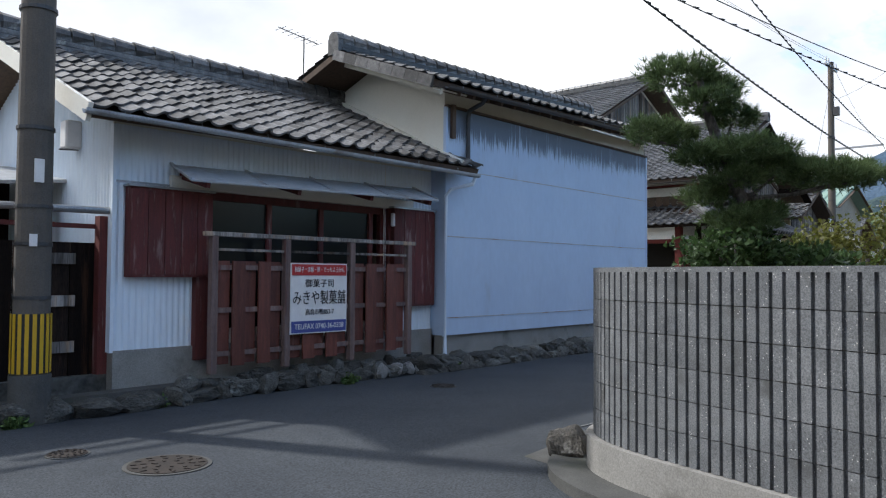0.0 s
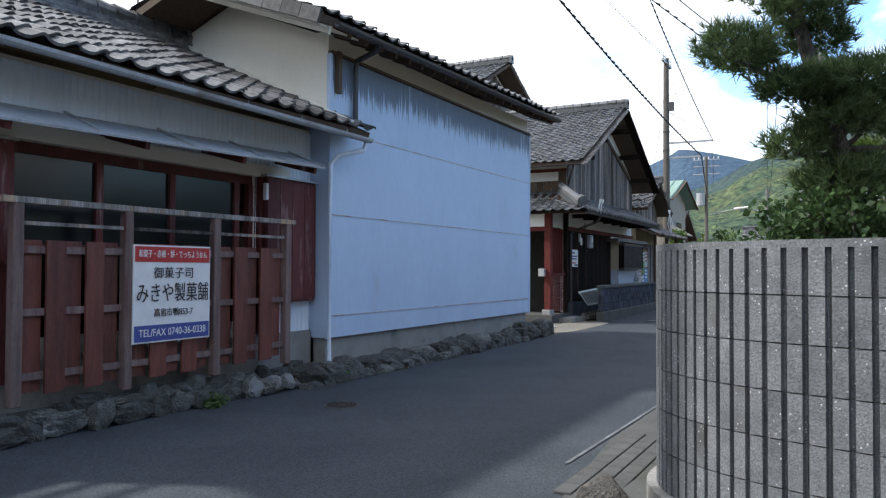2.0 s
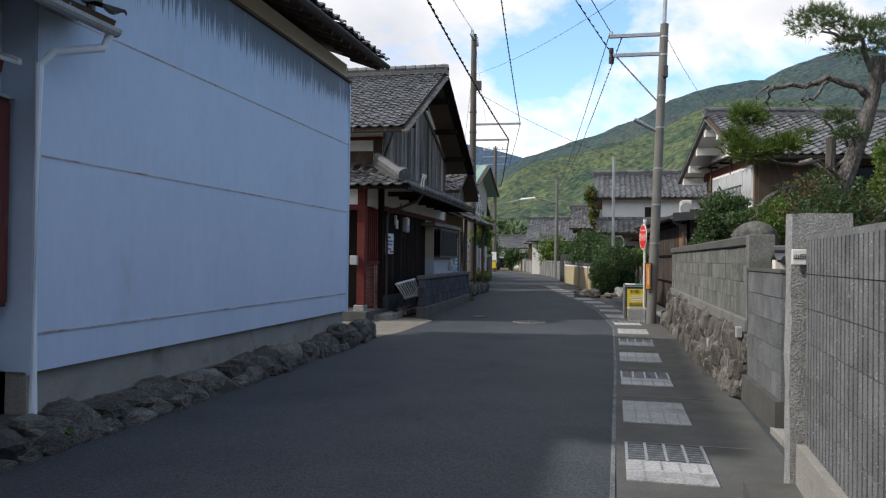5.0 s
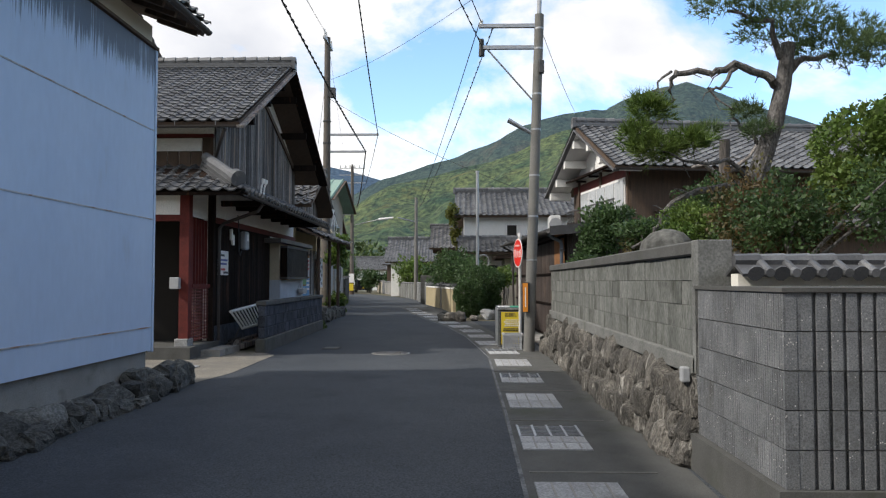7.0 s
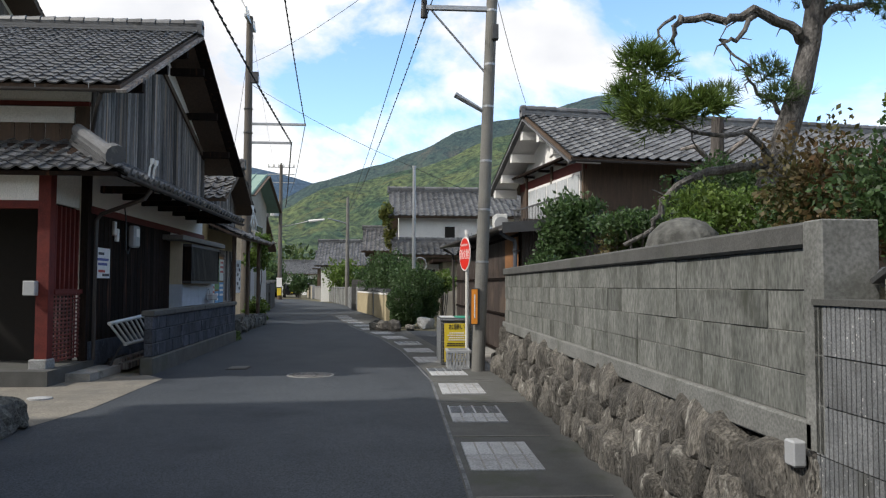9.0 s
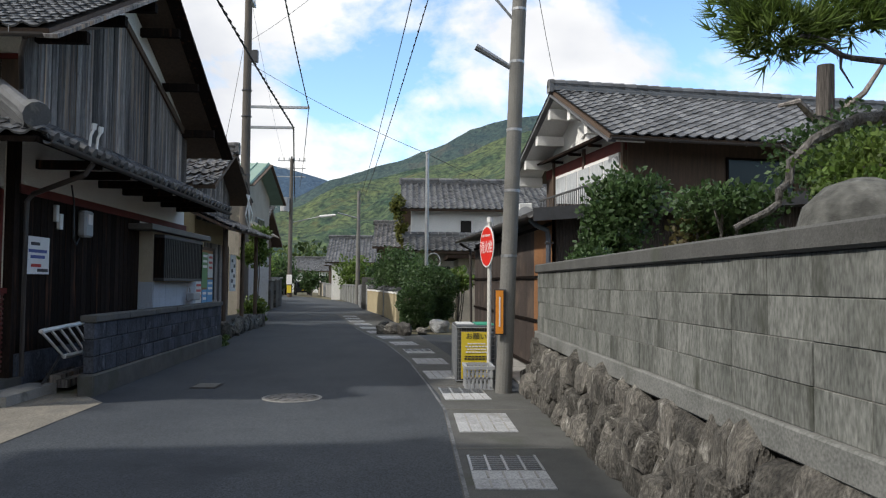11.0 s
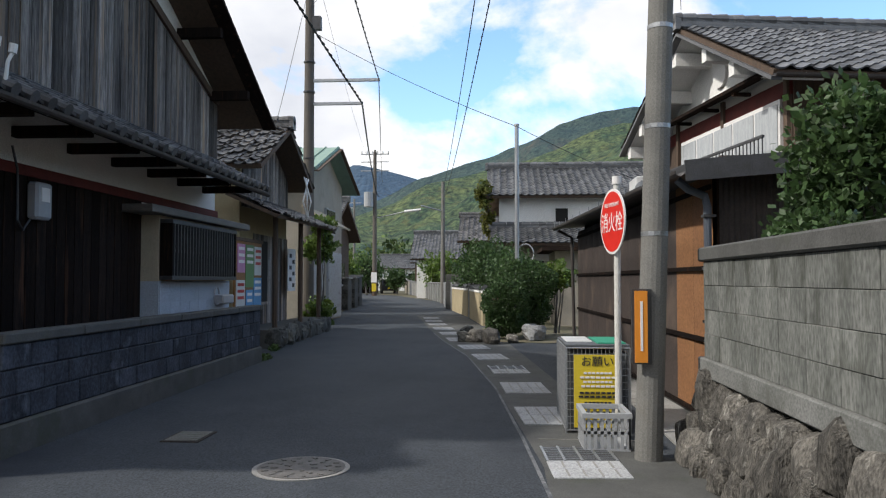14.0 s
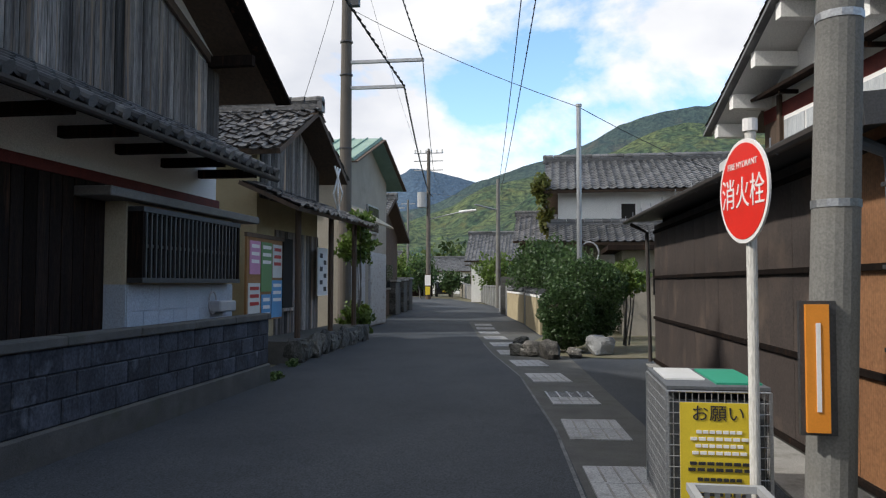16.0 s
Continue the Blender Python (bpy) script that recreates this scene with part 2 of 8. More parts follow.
# near-black paint standing for the shade inside porch, doorways and other openings
M["void"] = plain("painted_interior_shade", (0.02, 0.018, 0.016), 0.9)
M["signwhite"] = plain("sign_white", (0.78, 0.76, 0.74), 0.45)
M["signred"] = plain("sign_red", (0.45, 0.03, 0.03), 0.4)
M["hydred"] = plain("hydrant_red", (0.72, 0.03, 0.02), 0.35)
M["signblue"] = plain("sign_blue", (0.06, 0.08, 0.28), 0.4)
M["ink"] = plain("ink", (0.03, 0.03, 0.035), 0.5)
M["yellow"] = plain("yellow_board", (0.66, 0.50, 0.035), 0.5)
M["guardyel"] = plain("guard_yellow", (0.58, 0.36, 0.02), 0.5)
M["orange"] = plain("orange_plate", (0.72, 0.26, 0.03), 0.45)
M["green"] = plain("green_mesh", (0.02, 0.28, 0.17), 0.6)
M["greenroof"] = mat("green_sheet_roof", (0.22, 0.34, 0.28), (0.17, 0.27, 0.22), rough=0.5, scale=3, fine=40, bump=0.1)
M["greywall"] = mat("grey_stucco", (0.34, 0.31, 0.26), (0.27, 0.25, 0.21), rough=0.9, scale=1.5, fine=70, bump=0.2, stain=(0.2, 0.185, 0.155), stain_scale=0.8, stain_at=0.58)
M["plastic"] = plain("grey_plastic", (0.36, 0.37, 0.38), 0.5)
M["paint"] = mat("worn_road_paint", (0.19, 0.195, 0.2), (0.05, 0.055, 0.062), rough=0.85, scale=4, fine=40, bump=0.2, grain=0.4)
M["iron"] = mat("cast_iron", (0.050, 0.040, 0.034), (0.026, 0.023, 0.021), rough=0.8, spec=0.25, scale=9, fine=70, bump=0.3)
M["bark"] = mat("pine_bark", (0.175, 0.165, 0.155), (0.045, 0.041, 0.038), rough=0.95, scale=12, fine=40, bump=1.0, dist=0.03, grain=0.4, stretch=(1, 1, 0.5))
M["needle"] = mat("pine_needles", (0.075, 0.12, 0.05), (0.12, 0.17, 0.065), rough=0.6, scale=1.5, fine=20, bump=0, vary=0.4, leafy=0.4)
M["leaf"] = mat("garden_leaves", (0.080, 0.145, 0.030), (0.14, 0.19, 0.042), rough=0.5, scale=1.5, fine=20, bump=0, vary=0.45, leafy=0.4)
M["leafdark"] = mat("dark_leaves", (0.045, 0.085, 0.03), (0.07, 0.12, 0.04), rough=0.5, scale=1.5, fine=20, bump=0, vary=0.45, leafy=0.4)
M["leafred"] = mat("reddish_leaves", (0.125, 0.065, 0.032), (0.075, 0.095, 0.03), rough=0.55, scale=1.5, fine=20, bump=0, vary=0.4, leafy=0.4)
M["leafyel"] = mat("yellowing_leaves", (0.15, 0.14, 0.03), (0.09, 0.12, 0.03), rough=0.55, scale=1.5, fine=20, bump=0, vary=0.4, leafy=0.4)


def glass_mat():
    m = bpy.data.materials.new("window_glass")
    m.use_nodes = True
    b = m.node_tree.nodes["Principled BSDF"]
    b.inputs["Base Color"].default_value = (0.014, 0.015, 0.016, 1)
    b.inputs["Roughness"].default_value = 0.16
    b.inputs["Specular IOR Level"].default_value = 0.28
    return m


M["glass"] = glass_mat()
M["baytile"] = mat("bay_tile", (0.40, 0.45, 0.52), (0.33, 0.38, 0.44), rough=0.5, scale=2, fine=50, bump=0.1, vary=0.06)
M["liner"] = mat("grey_liner", (0.115, 0.125, 0.135), (0.07, 0.075, 0.082), rough=0.7, scale=3, fine=60, bump=0.1)
M["curtained"] = mat("curtained_glass", (0.42, 0.44, 0.45), (0.30, 0.32, 0.33), rough=0.12, spec=0.6, scale=2, fine=30, bump=0.0, stretch=(8, 8, 0.6))


# ---- building helpers ----
ROOT = {}


def thing(name, loc, label, category, group="", kind="", turn=0.0):
    e = new(name)
    e.location = loc
    e.rotation_euler = (0, 0, radians(turn))
    e.empty_display_size = 0.2
    ROOT[e] = Vector(loc)
    tagged(e, label, category, group, kind)
    return e


def mesh_of(name, bm, material):
    me = bpy.data.meshes.new(name)
    bmesh.ops.recalc_face_normals(bm, faces=bm.faces)
    bm.to_mesh(me)
    bm.free()
    if material:
        me.materials.append(material)
    return me


def part(name, bm, material, parent=None, label="", local=False, smooth=False):
    """Links a bmesh, in world metres (or the thing's own, local=True), as one mesh under a thing or a part."""
    if parent is not None and not local:
        bmesh.ops.translate(bm, verts=bm.verts, vec=-ROOT[parent])
    me = mesh_of(name, bm, material)
    if smooth:
        for p in me.polygons:
            p.use_smooth = True
    ob = new(name, me)
    if parent is not None:
        ob.parent = parent
        ROOT[ob] = ROOT[parent]
    if label:
        ob["label"] = label
    return ob


def shared(name, me, parent, m):
    """A piece on a shared mesh at world pose m, under parent."""
    ob = new(name, me)
    ob.parent = parent
    ob.matrix_basis = Matrix.Translation(-ROOT[parent]) @ m
    return ob


def raw(name, verts, faces, material, parent=None, label="", kind="", smooth=False):
    me = bpy.data.meshes.new(name)
    o = ROOT[parent] if parent is not None else Vector((0, 0, 0))
    v = np.asarray(verts, dtype=float) - np.array(o)
    me.from_pydata(v.tolist(), [], faces)
    me.update()
    me.materials.append(material)
    if smooth:
        for p in me.polygons:
            p.use_smooth = True
    ob = new(name, me)
    if parent is not None:
        ob.parent = parent
        ROOT[ob] = o
    if label:
        ob["label"] = label
    if kind:
        ob["kind"] = kind
    return ob


def setting(name, bm, material, label, category):
    return tagged(part(name, bm, material), label, category, "", "structure")


def B():
    return bmesh.new()


def box(bm, x0, x1, y0, y1, z0, z1, m=None, bevel=0.0):
    r = bmesh.ops.create_cube(bm, size=1.0)
    vs = r["verts"]
    for v in vs:
        v.co = Vector(((x0 + x1) / 2 + v.co.x * (x1 - x0), (y0 + y1) / 2 + v.co.y * (y1 - y0), (z0 + z1) / 2 + v.co.z * (z1 - z0)))
    if bevel:
        es = list({e for v in vs for e in v.link_edges})
        g = bmesh.ops.bevel(bm, geom=es, offset=bevel, segments=1, affect="EDGES")
        vs = list({v for f in g["faces"] for v in f.verts} | {v for v in vs if v.is_valid})
    if m is not None:
        bmesh.ops.transform(bm, matrix=m, verts=[v for v in vs if v.is_valid])
    return vs


def bx(*a, **k):
    bm = B()
    box(bm, *a, **k)
    return bm


def beam(bm, a, b, w, h, up=(0, 0, 1)):
    """A squared timber from a to b, w wide and h high."""
    a, b = Vector(a), Vector(b)
    d = (b - a)
    n = d.length
    d.normalize()
    s = d.cross(Vector(up))
    if s.length < 1e-4:
        s = Vector((1, 0, 0))
    s.normalize()
    u = s.cross(d)
    m = Matrix(((s.x, d.x, u.x, a.x), (s.y, d.y, u.y, a.y), (s.z, d.z, u.z, a.z), (0, 0, 0, 1)))
    box(bm, -w / 2, w / 2, 0, n, -h / 2, h / 2, m)


def tube(bm, pts, r, sides=8, r2=None, caps=True):
    """A round bar through pts, tapering from r to r2."""
    pts = [Vector(p) for p in pts]
    r2 = r if r2 is None else r2
    rings = []
    n = len(pts)
    for i, p in enumerate(pts):
        d = (pts[min(i + 1, n - 1)] - pts[max(i - 1, 0)]).normalized()
        s = d.cross(Vector((0, 0, 1)))
        if s.length < 1e-3:
            s = d.cross(Vector((1, 0, 0)))
        s.normalize()
        u = s.cross(d)
        rr = r + (r2 - r) * i / max(1, n - 1)
        rings.append([bm.verts.new(p + (s * math.cos(2 * math.pi * k / sides) + u * math.sin(2 * math.pi * k / sides)) * rr) for k in range(sides)])
    for i in range(n - 1):
        for k in range(sides):
            bm.faces.new((rings[i][k], rings[i][(k + 1) % sides], rings[i + 1][(k + 1) % sides], rings[i + 1][k]))
    if caps:
        bm.faces.new(rings[0][::-1])
        bm.faces.new(rings[-1])


def tb(pts, r, sides=8, r2=None):
    bm = B()
    tube(bm, pts, r, sides, r2)
    return bm


def poly_prism(pts2, axis, a, b):
    """A prism over the 2D outline pts2, between a and b on the axis ('x': pts are y,z; 'y': x,z; 'z': x,y)."""
    bm = B()

    def P(p, t):
        return {"x": (t, p[0], p[1]), "y": (p[0], t, p[1]), "z": (p[0], p[1], t)}[axis]
    lo = [bm.verts.new(P(p, a)) for p in pts2]
    hi = [bm.verts.new(P(p, b)) for p in pts2]
    n = len(pts2)
    bm.faces.new(lo)
    bm.faces.new(hi[::-1])
    for i in range(n):
        bm.faces.new((lo[i], hi[i], hi[(i + 1) % n], lo[(i + 1) % n]))
    return bm


def quad_slab(p00, p10, p11, p01, t):
    """A slab of thickness t (down its normal) over four corners."""
    bm = B()
    P = [Vector(p) for p in (p00, p10, p11, p01)]
    n = (P[1] - P[0]).cross(P[3] - P[0]).normalized()
    if n.z < 0:
        n = -n
    top = [bm.verts.new(p) for p in P]
    bot = [bm.verts.new(p - n * t) for p in P]
    bm.faces.new(top)
    bm.faces.new(bot[::-1])
    for i in range(4):
        bm.faces.new((top[i], bot[i], bot[(i + 1) % 4], top[(i + 1) % 4]))
    return bm


TILE_W, TILE_L = 0.27, 0.235


def tile_geometry(w, l):
    """One pantile: a rolled cross-section, tilted so that its lower edge lies proud. Local x across, y up the slope, z out."""
    us = [0.0, 0.16, 0.34, 0.52, 0.66, 0.78, 0.88, 1.0]
    hs = [0.030, 0.010, 0.002, 0.008, 0.030, 0.052, 0.058, 0.040]
    v, f = [], []
    n = len(us)
    for u, h in zip(us, hs):
        v.append((u * w * 1.04, -0.02, h + 0.030))
        v.append((u * w * 1.04, l, h + 0.004))
        v.append((u * w * 1.04, -0.02, h + 0.004))
    for i in range(n - 1):
        a, b = 3 * i, 3 * (i + 1)
        f.append((a, b, b + 1, a + 1))
        f.append((a + 2, b + 2, b, a))
    return np.array(v), f


TV, TF = tile_geometry(TILE_W, TILE_L)
_tile_me = bpy.data.meshes.new("pantile")
_tile_me.from_pydata(TV.tolist(), [], TF)
_tile_mesh = {}


def tile_mesh(key):
    if key not in _tile_mesh:
        me = _tile_me.copy()
        me.materials.append(M[key])
        for p in me.polygons:
            p.use_smooth = False
        _tile_mesh[key] = me
    return _tile_mesh[key]


def tiles(parent, o, u, v, width, length, key="tile", single=0, jitter=0.006, clip=None):
    """Pantiles over a slope: o the lower left corner, u along the eave, v up the slope. single: how many are objects of their own."""
    o, u, v = Vector(o), Vector(u).normalized(), Vector(v).normalized()
    n = u.cross(v).normalized()
    if n.z < 0:
        u = -u
        o = o - u * width
        n = u.cross(v).normalized()
    nu, nv = max(1, round(width / TILE_W)), max(1, round(length / TILE_L))
    su, sv = width / nu, length / nv
    V, F, made = [], [], 0
    rng = random.Random(int(abs(o.x * 100 + o.y * 10)) + nu)
    Rm = np.array([u, v, n])
    for j in range(nv):
        for i in range(nu):
            p = o + u * (i * su + rng.uniform(-jitter, jitter)) + v * (j * sv + rng.uniform(-jitter, jitter)) + n * rng.uniform(-jitter, jitter) * 0.6
            if clip and not clip((i + 0.5) * su, (j + 0.5) * sv):
                continue
            if made < single:
                m = Matrix(((u.x * su / TILE_W, v.x * sv / TILE_L, n.x, p.x), (u.y * su / TILE_W, v.y * sv / TILE_L, n.y, p.y), (u.z * su / TILE_W, v.z * sv / TILE_L, n.z, p.z), (0, 0, 0, 1)))
                shared("roof_tile", tile_mesh(key), parent, m)
                made += 1
            else:
                base = len(V) * len(TV)
                t = TV * np.array((su / TILE_W, sv / TILE_L, 1.0))
                V.append(t @ Rm + np.array(p))
                F.extend([tuple(k + base for k in f) for f in TF])
    if V:
        raw("roof_tiles", np.concatenate(V), F, M[key], parent, kind="stuff")


def ridge(parent, a, b, key="tile", h=0.26, w=0.24, cap=True):
    """A built-up ridge: courses of flat tiles under a row of half-round cover tiles, with an end ornament."""
    a, b = Vector(a), Vector(b)
    d = (b - a).normalized()
    bm = B()
    k = 3
    for i in range(k):
        ww = w * (1 - 0.13 * i)
        beam(bm, a + Vector((0, 0, h * 0.72 * (i + 0.5) / k)), b + Vector((0, 0, h * 0.72 * (i + 0.5) / k)), ww, h * 0.72 / k * 0.86)
    n = max(1, round((b - a).length / 0.3))
    for i in range(n):
        p, q = a + (b - a) * (i / n), a + (b - a) * ((i + 1) / n)
        z = Vector((0, 0, h * 0.74))
        tube(bm, (p + z, q + z - d * 0.012), w * 0.47, 10, w * 0.39)
    part("ridge", bm, M[key], parent)
    if cap:
        for e, s in ((a, -1), (b, 1)):
            bm = B()
            tube(bm, (e + Vector((0, 0, h * 0.7)) + d * s * -0.04, e + Vector((0, 0, h * 0.7)) + d * s * 0.09), w * 0.52, 10, w * 0.44)
            beam(bm, e + Vector((0, 0, -0.04)) + d * s * 0.04, e + Vector((0, 0, h * 0.7)) + d * s * 0.04, w * 0.95, 0.10, up=tuple(d))
            part("end_tile", bm, M[key], parent)


# ---- ground, road, distance ----
def grid_sheet(name, pts, material, label, category):
    bm = B()
    bm.faces.new([bm.verts.new(p) for p in pts])
    return setting(name, bm, material, label, category)


grid_sheet("ground", [(-3000, -3000, -0.03), (3000, -3000, -0.03), (3000, 3000, -0.03), (-3000, 3000, -0.03)], M["soil"], "bare earth and grass ground under the village", "ground")
grid_sheet("road", [(-20, -25, 0), (4.0, -25, 0), (4.6, 2.0, 0), (5.6, 2.4, 0), (31.5, 2.3, 0), (45, 4.6, 0), (62, 7.0, 0), (84, 13.2, 0), (120, 30, 0), (116, 34, 0), (80, 17.6, 0),
                    (60, 12.6, 0), (44, 10.4, 0), (30, 8.9, 0), (21.3, 8.3, 0), (16.5, 8.3, 0), (9, 8.4, 0), (2, 9.2, 0), (-20, 11, 0)], M["asphalt"], "worn grey asphalt village street", "road")


def near_crest(az):
    """Elevation of the near wooded slope over the horizon by azimuth, degrees."""
    return float(np.interp(az, [-180, -60, -30, -20, -12, -8.9, -7.3, -5.7, -4.3, -2, 0, 2, 5.6, 8, 12, 180],
                           [4.0, 5.0, 8.0, 10.0, 11.0, 11.2, 11.0, 10.5, 9.8, 8.9, 8.4, 7.8, 6.9, 5.6, 4.2, 4.0]))


def high_crest(az):
    """Elevation of the high ridge behind it."""
    return float(np.interp(az, [-70, -45, -30, -23.2, -20.4, -18.1, -16.4, -13.9, -11.9, -10.6, -9.8, -7.7, -6.1, -4.3, -2.3, 0.7, 4.1, 6.1, 9, 14, 24],
                           [4.0, 6.0, 8.4, 10.9, 12.2, 13.3, 14.0, 13.6, 13.0, 12.3, 12.5, 12.4, 12.0, 11.4, 10.3, 9.3, 8.2, 7.5, 6.0, 4.6, 3.0]))


def hills(name, r0, r1, elev, material, label, rough, az0=-180, az1=180, step=0.5):
    V, F = [], []
    azs = np.arange(az0, az1 + step / 2, step)
    nr = 30
    for az in azs:
        e = elev(az)
        for j in range(nr):
            f = j / (nr - 1)
            r = r0 + (r1 - r0) * f
            top = math.tan(radians(e)) * r1
            h = top * (f ** 1.25)
            c = noise.fractal(Vector((math.cos(radians(az)) * r * 0.004, math.sin(radians(az)) * r * 0.004, 0.3)), 0.9, 2.1, 6)
            h += c * rough * (0.25 + f) * (1 - 0.93 * max(0, f - 0.45) / 0.55)
            V.append((r * math.cos(radians(az)), r * math.sin(radians(az)), max(-1.0, h) - (0.5 if j == 0 else 0)))
    m = len(azs)
    for i in range(m - 1):
        for j in range(nr - 1):
            a = i * nr + j
            F.append((a, a + nr, a + nr + 1, a + 1))
    ob = raw(name, V, F, material, smooth=True)
    tagged(ob, label, "mountain", "", "structure")
    return ob


# blue-grey glow on both wooded slopes is painted haze
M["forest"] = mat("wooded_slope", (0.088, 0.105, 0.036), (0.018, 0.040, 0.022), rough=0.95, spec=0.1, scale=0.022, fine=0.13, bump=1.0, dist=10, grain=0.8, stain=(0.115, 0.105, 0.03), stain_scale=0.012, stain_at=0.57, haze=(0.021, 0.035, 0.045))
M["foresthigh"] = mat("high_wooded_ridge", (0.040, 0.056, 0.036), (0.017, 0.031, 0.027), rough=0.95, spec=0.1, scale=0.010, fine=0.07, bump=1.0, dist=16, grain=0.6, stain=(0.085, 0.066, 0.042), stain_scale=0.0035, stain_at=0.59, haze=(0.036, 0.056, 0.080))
# distance haze put into the far hill as blue base colour and faint emission
M["forestfar"] = mat("haze_blue_hill", (0.05, 0.085, 0.13), (0.04, 0.07, 0.11), rough=0.95, scale=0.004, fine=0.05, bump=0.6, dist=20, emit=0.25)
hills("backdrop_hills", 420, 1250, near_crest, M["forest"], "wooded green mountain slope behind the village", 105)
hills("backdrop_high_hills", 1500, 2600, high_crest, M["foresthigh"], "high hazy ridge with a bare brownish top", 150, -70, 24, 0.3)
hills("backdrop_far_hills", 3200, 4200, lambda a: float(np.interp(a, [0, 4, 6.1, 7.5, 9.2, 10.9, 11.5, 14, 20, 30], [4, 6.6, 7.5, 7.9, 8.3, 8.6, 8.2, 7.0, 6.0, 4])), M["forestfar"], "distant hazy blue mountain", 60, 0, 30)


# ---- house pieces ----
def boards(parent, a, b, z0, ztop, key, w=0.2, out=(0, -1, 0), t=0.02, name="board"):
    """Upright boards on a wall from a to b (x, y); ztop(s) gives the top at s metres along."""
    a, b = Vector((*a, 0)), Vector((*b, 0))
    L = (b - a).length
    d = (b - a).normalized()
    o = Vector(out)
    n = max(1, round(L / w))
    s = L / n
    rng = random.Random(int(abs(a.x * 31 + a.y * 7 + z0 * 13)))
    for i in range(n):
        bm = B()
        p = a + d * (i * s)
        j = rng.uniform(0, 0.006)
        t0, t1 = ztop(i * s), ztop((i + 1) * s)
        e = 0.007
        P = [p + d * e, p + d * (s - e)]
        f = [bm.verts.new((*(P[0] + o * (t + j)).xy, z0)), bm.verts.new((*(P[1] + o * (t + j)).xy, z0)), bm.verts.new((*(P[1] + o * (t + j)).xy, t1)), bm.verts.new((*(P[0] + o * (t + j)).xy, t0))]
        g = [bm.verts.new((*P[0].xy, z0)), bm.verts.new((*P[1].xy, z0)), bm.verts.new((*P[1].xy, t1)), bm.verts.new((*P[0].xy, t0))]
        bm.faces.new(f)
        for k in range(4):
            bm.faces.new((f[k], f[(k + 1) % 4], g[(k + 1) % 4], g[k]))
        part(name, bm, M[key], parent)


def corrugated(parent, name, a, b, z0, z1, key, out=(0, -1, 0), pitch=0.076, amp=0.009, t=0.012, label=""):
    a, b = Vector((*a, 0)), Vector((*b, 0))
    L = (b - a).length
    d, o = (b - a).normalized(), Vector(out)
    n = max(4, int(L / pitch * 4))
    V, F = [], []
    zt = z1 if callable(z1) else (lambda s: z1)
    for i in range(n + 1):
        s = L * i / n
        p = a + d * s + o * (t + amp * math.sin(2 * math.pi * s / pitch))
        V += [(p.x, p.y, z0), (p.x, p.y, zt(s))]
    for i in range(n):
        F.append((2 * i, 2 * i + 2, 2 * i + 3, 2 * i + 1))
    return raw(name, V, F, M[key], parent, label=label)


def gable_house(name, label, xs, ys, base, eave, rz, over, verge, key, wall_key, single=0, gutter_key="gutter", slope_sides=(0, 1), rx=None, ridge_h=0.26, jitter=0.006):
    """A house whose ridge runs along y, with its gable to the street. xs, ys: outer walls; over: eave overhang; verge: y of the front verge."""
    x0, x1 = xs
    y0, y1 = ys
    rx = (x0 + x1) / 2 if rx is None else rx
    h = thing(name, (rx, (y0 + y1) / 2, 0), label, "house")
    t = 0.14
    out = [(x0, base), (x1, base), (x1, eave), (rx, rz - 0.22), (x0, eave)]
    ywall0, ywall1 = min(y0, y1), max(y0, y1)
    part("wall", poly_prism(out, "y", ywall0, ywall0 + t), M[wall_key], h)
    part("wall", poly_prism(out, "y", ywall1 - t, ywall1), M[wall_key], h)
    part("wall", bx(x0, x0 + t, ywall0 + t, ywall1 - t, base, eave), M[wall_key], h)
    part("wall", bx(x1 - t, x1, ywall0 + t, ywall1 - t, base, eave), M[wall_key], h)
    va, vb = (verge, ywall1 + 0.5) if verge < ywall0 else (ywall0 - 0.5, verge)
    for side in slope_sides:
        ex = x0 - over if side == 0 else x1 + over
        k = (rz - eave) / (abs(rx - (x0 if side == 0 else x1)))
        ez = eave - k * over
        deck = part("roof", quad_slab((ex, va, ez), (ex, vb, ez), (rx, vb, rz), (rx, va, rz), 0.10), M["oldwood"], h)
        sl = math.hypot(rx - ex, rz - ez)
        tiles(deck, (ex, va, ez + 0.01), (0, 1, 0), (rx - ex, 0, rz - ez), vb - va, sl, key, single, jitter)
    ridge(h, (rx, va, rz), (rx, vb, rz), key, h=ridge_h)
    return h


def text_mesh(parent, name, body, size, m, material, label="", align="CENTER", sx=1.0):
    """Lettering in the built-in font, as a thin mesh; m places its middle, x along the line, y up."""
    cu = bpy.data.curves.new(name, "FONT")
    cu.body, cu.size, cu.align_x, cu.align_y, cu.extrude = body, size, align, "CENTER", 0.0015
    tmp = new(name, cu)
    me = bpy.data.meshes.new_from_object(tmp.evaluated_get(bpy.context.evaluated_depsgraph_get()))
    bpy.data.objects.remove(tmp)
    bpy.data.curves.remove(cu)
    me.transform(Matrix.Diagonal((sx, 1, 1, 1)))
    me.materials.clear()
    me.materials.append(material)
    ob = new(name, me)
    ob.parent = parent
    ob.matrix_basis = Matrix.Translation(-ROOT[parent]) @ m
    if label:
        ob["label"] = label
    return ob


def facing(x, y, z, ang):
    """Pose of a board whose face looks towards the azimuth ang: local x along the line of writing, y up, z out."""
    return Matrix.Translation((x, y, z)) @ Matrix.Rotation(radians(ang + 90), 4, "Z") @ Matrix.Rotation(radians(90), 4, "X")


def downpipe(parent, pts, r, key):
    bm = B()
    tube(bm, pts, r, 10)
    return part("downpipe", bm, M[key], parent)


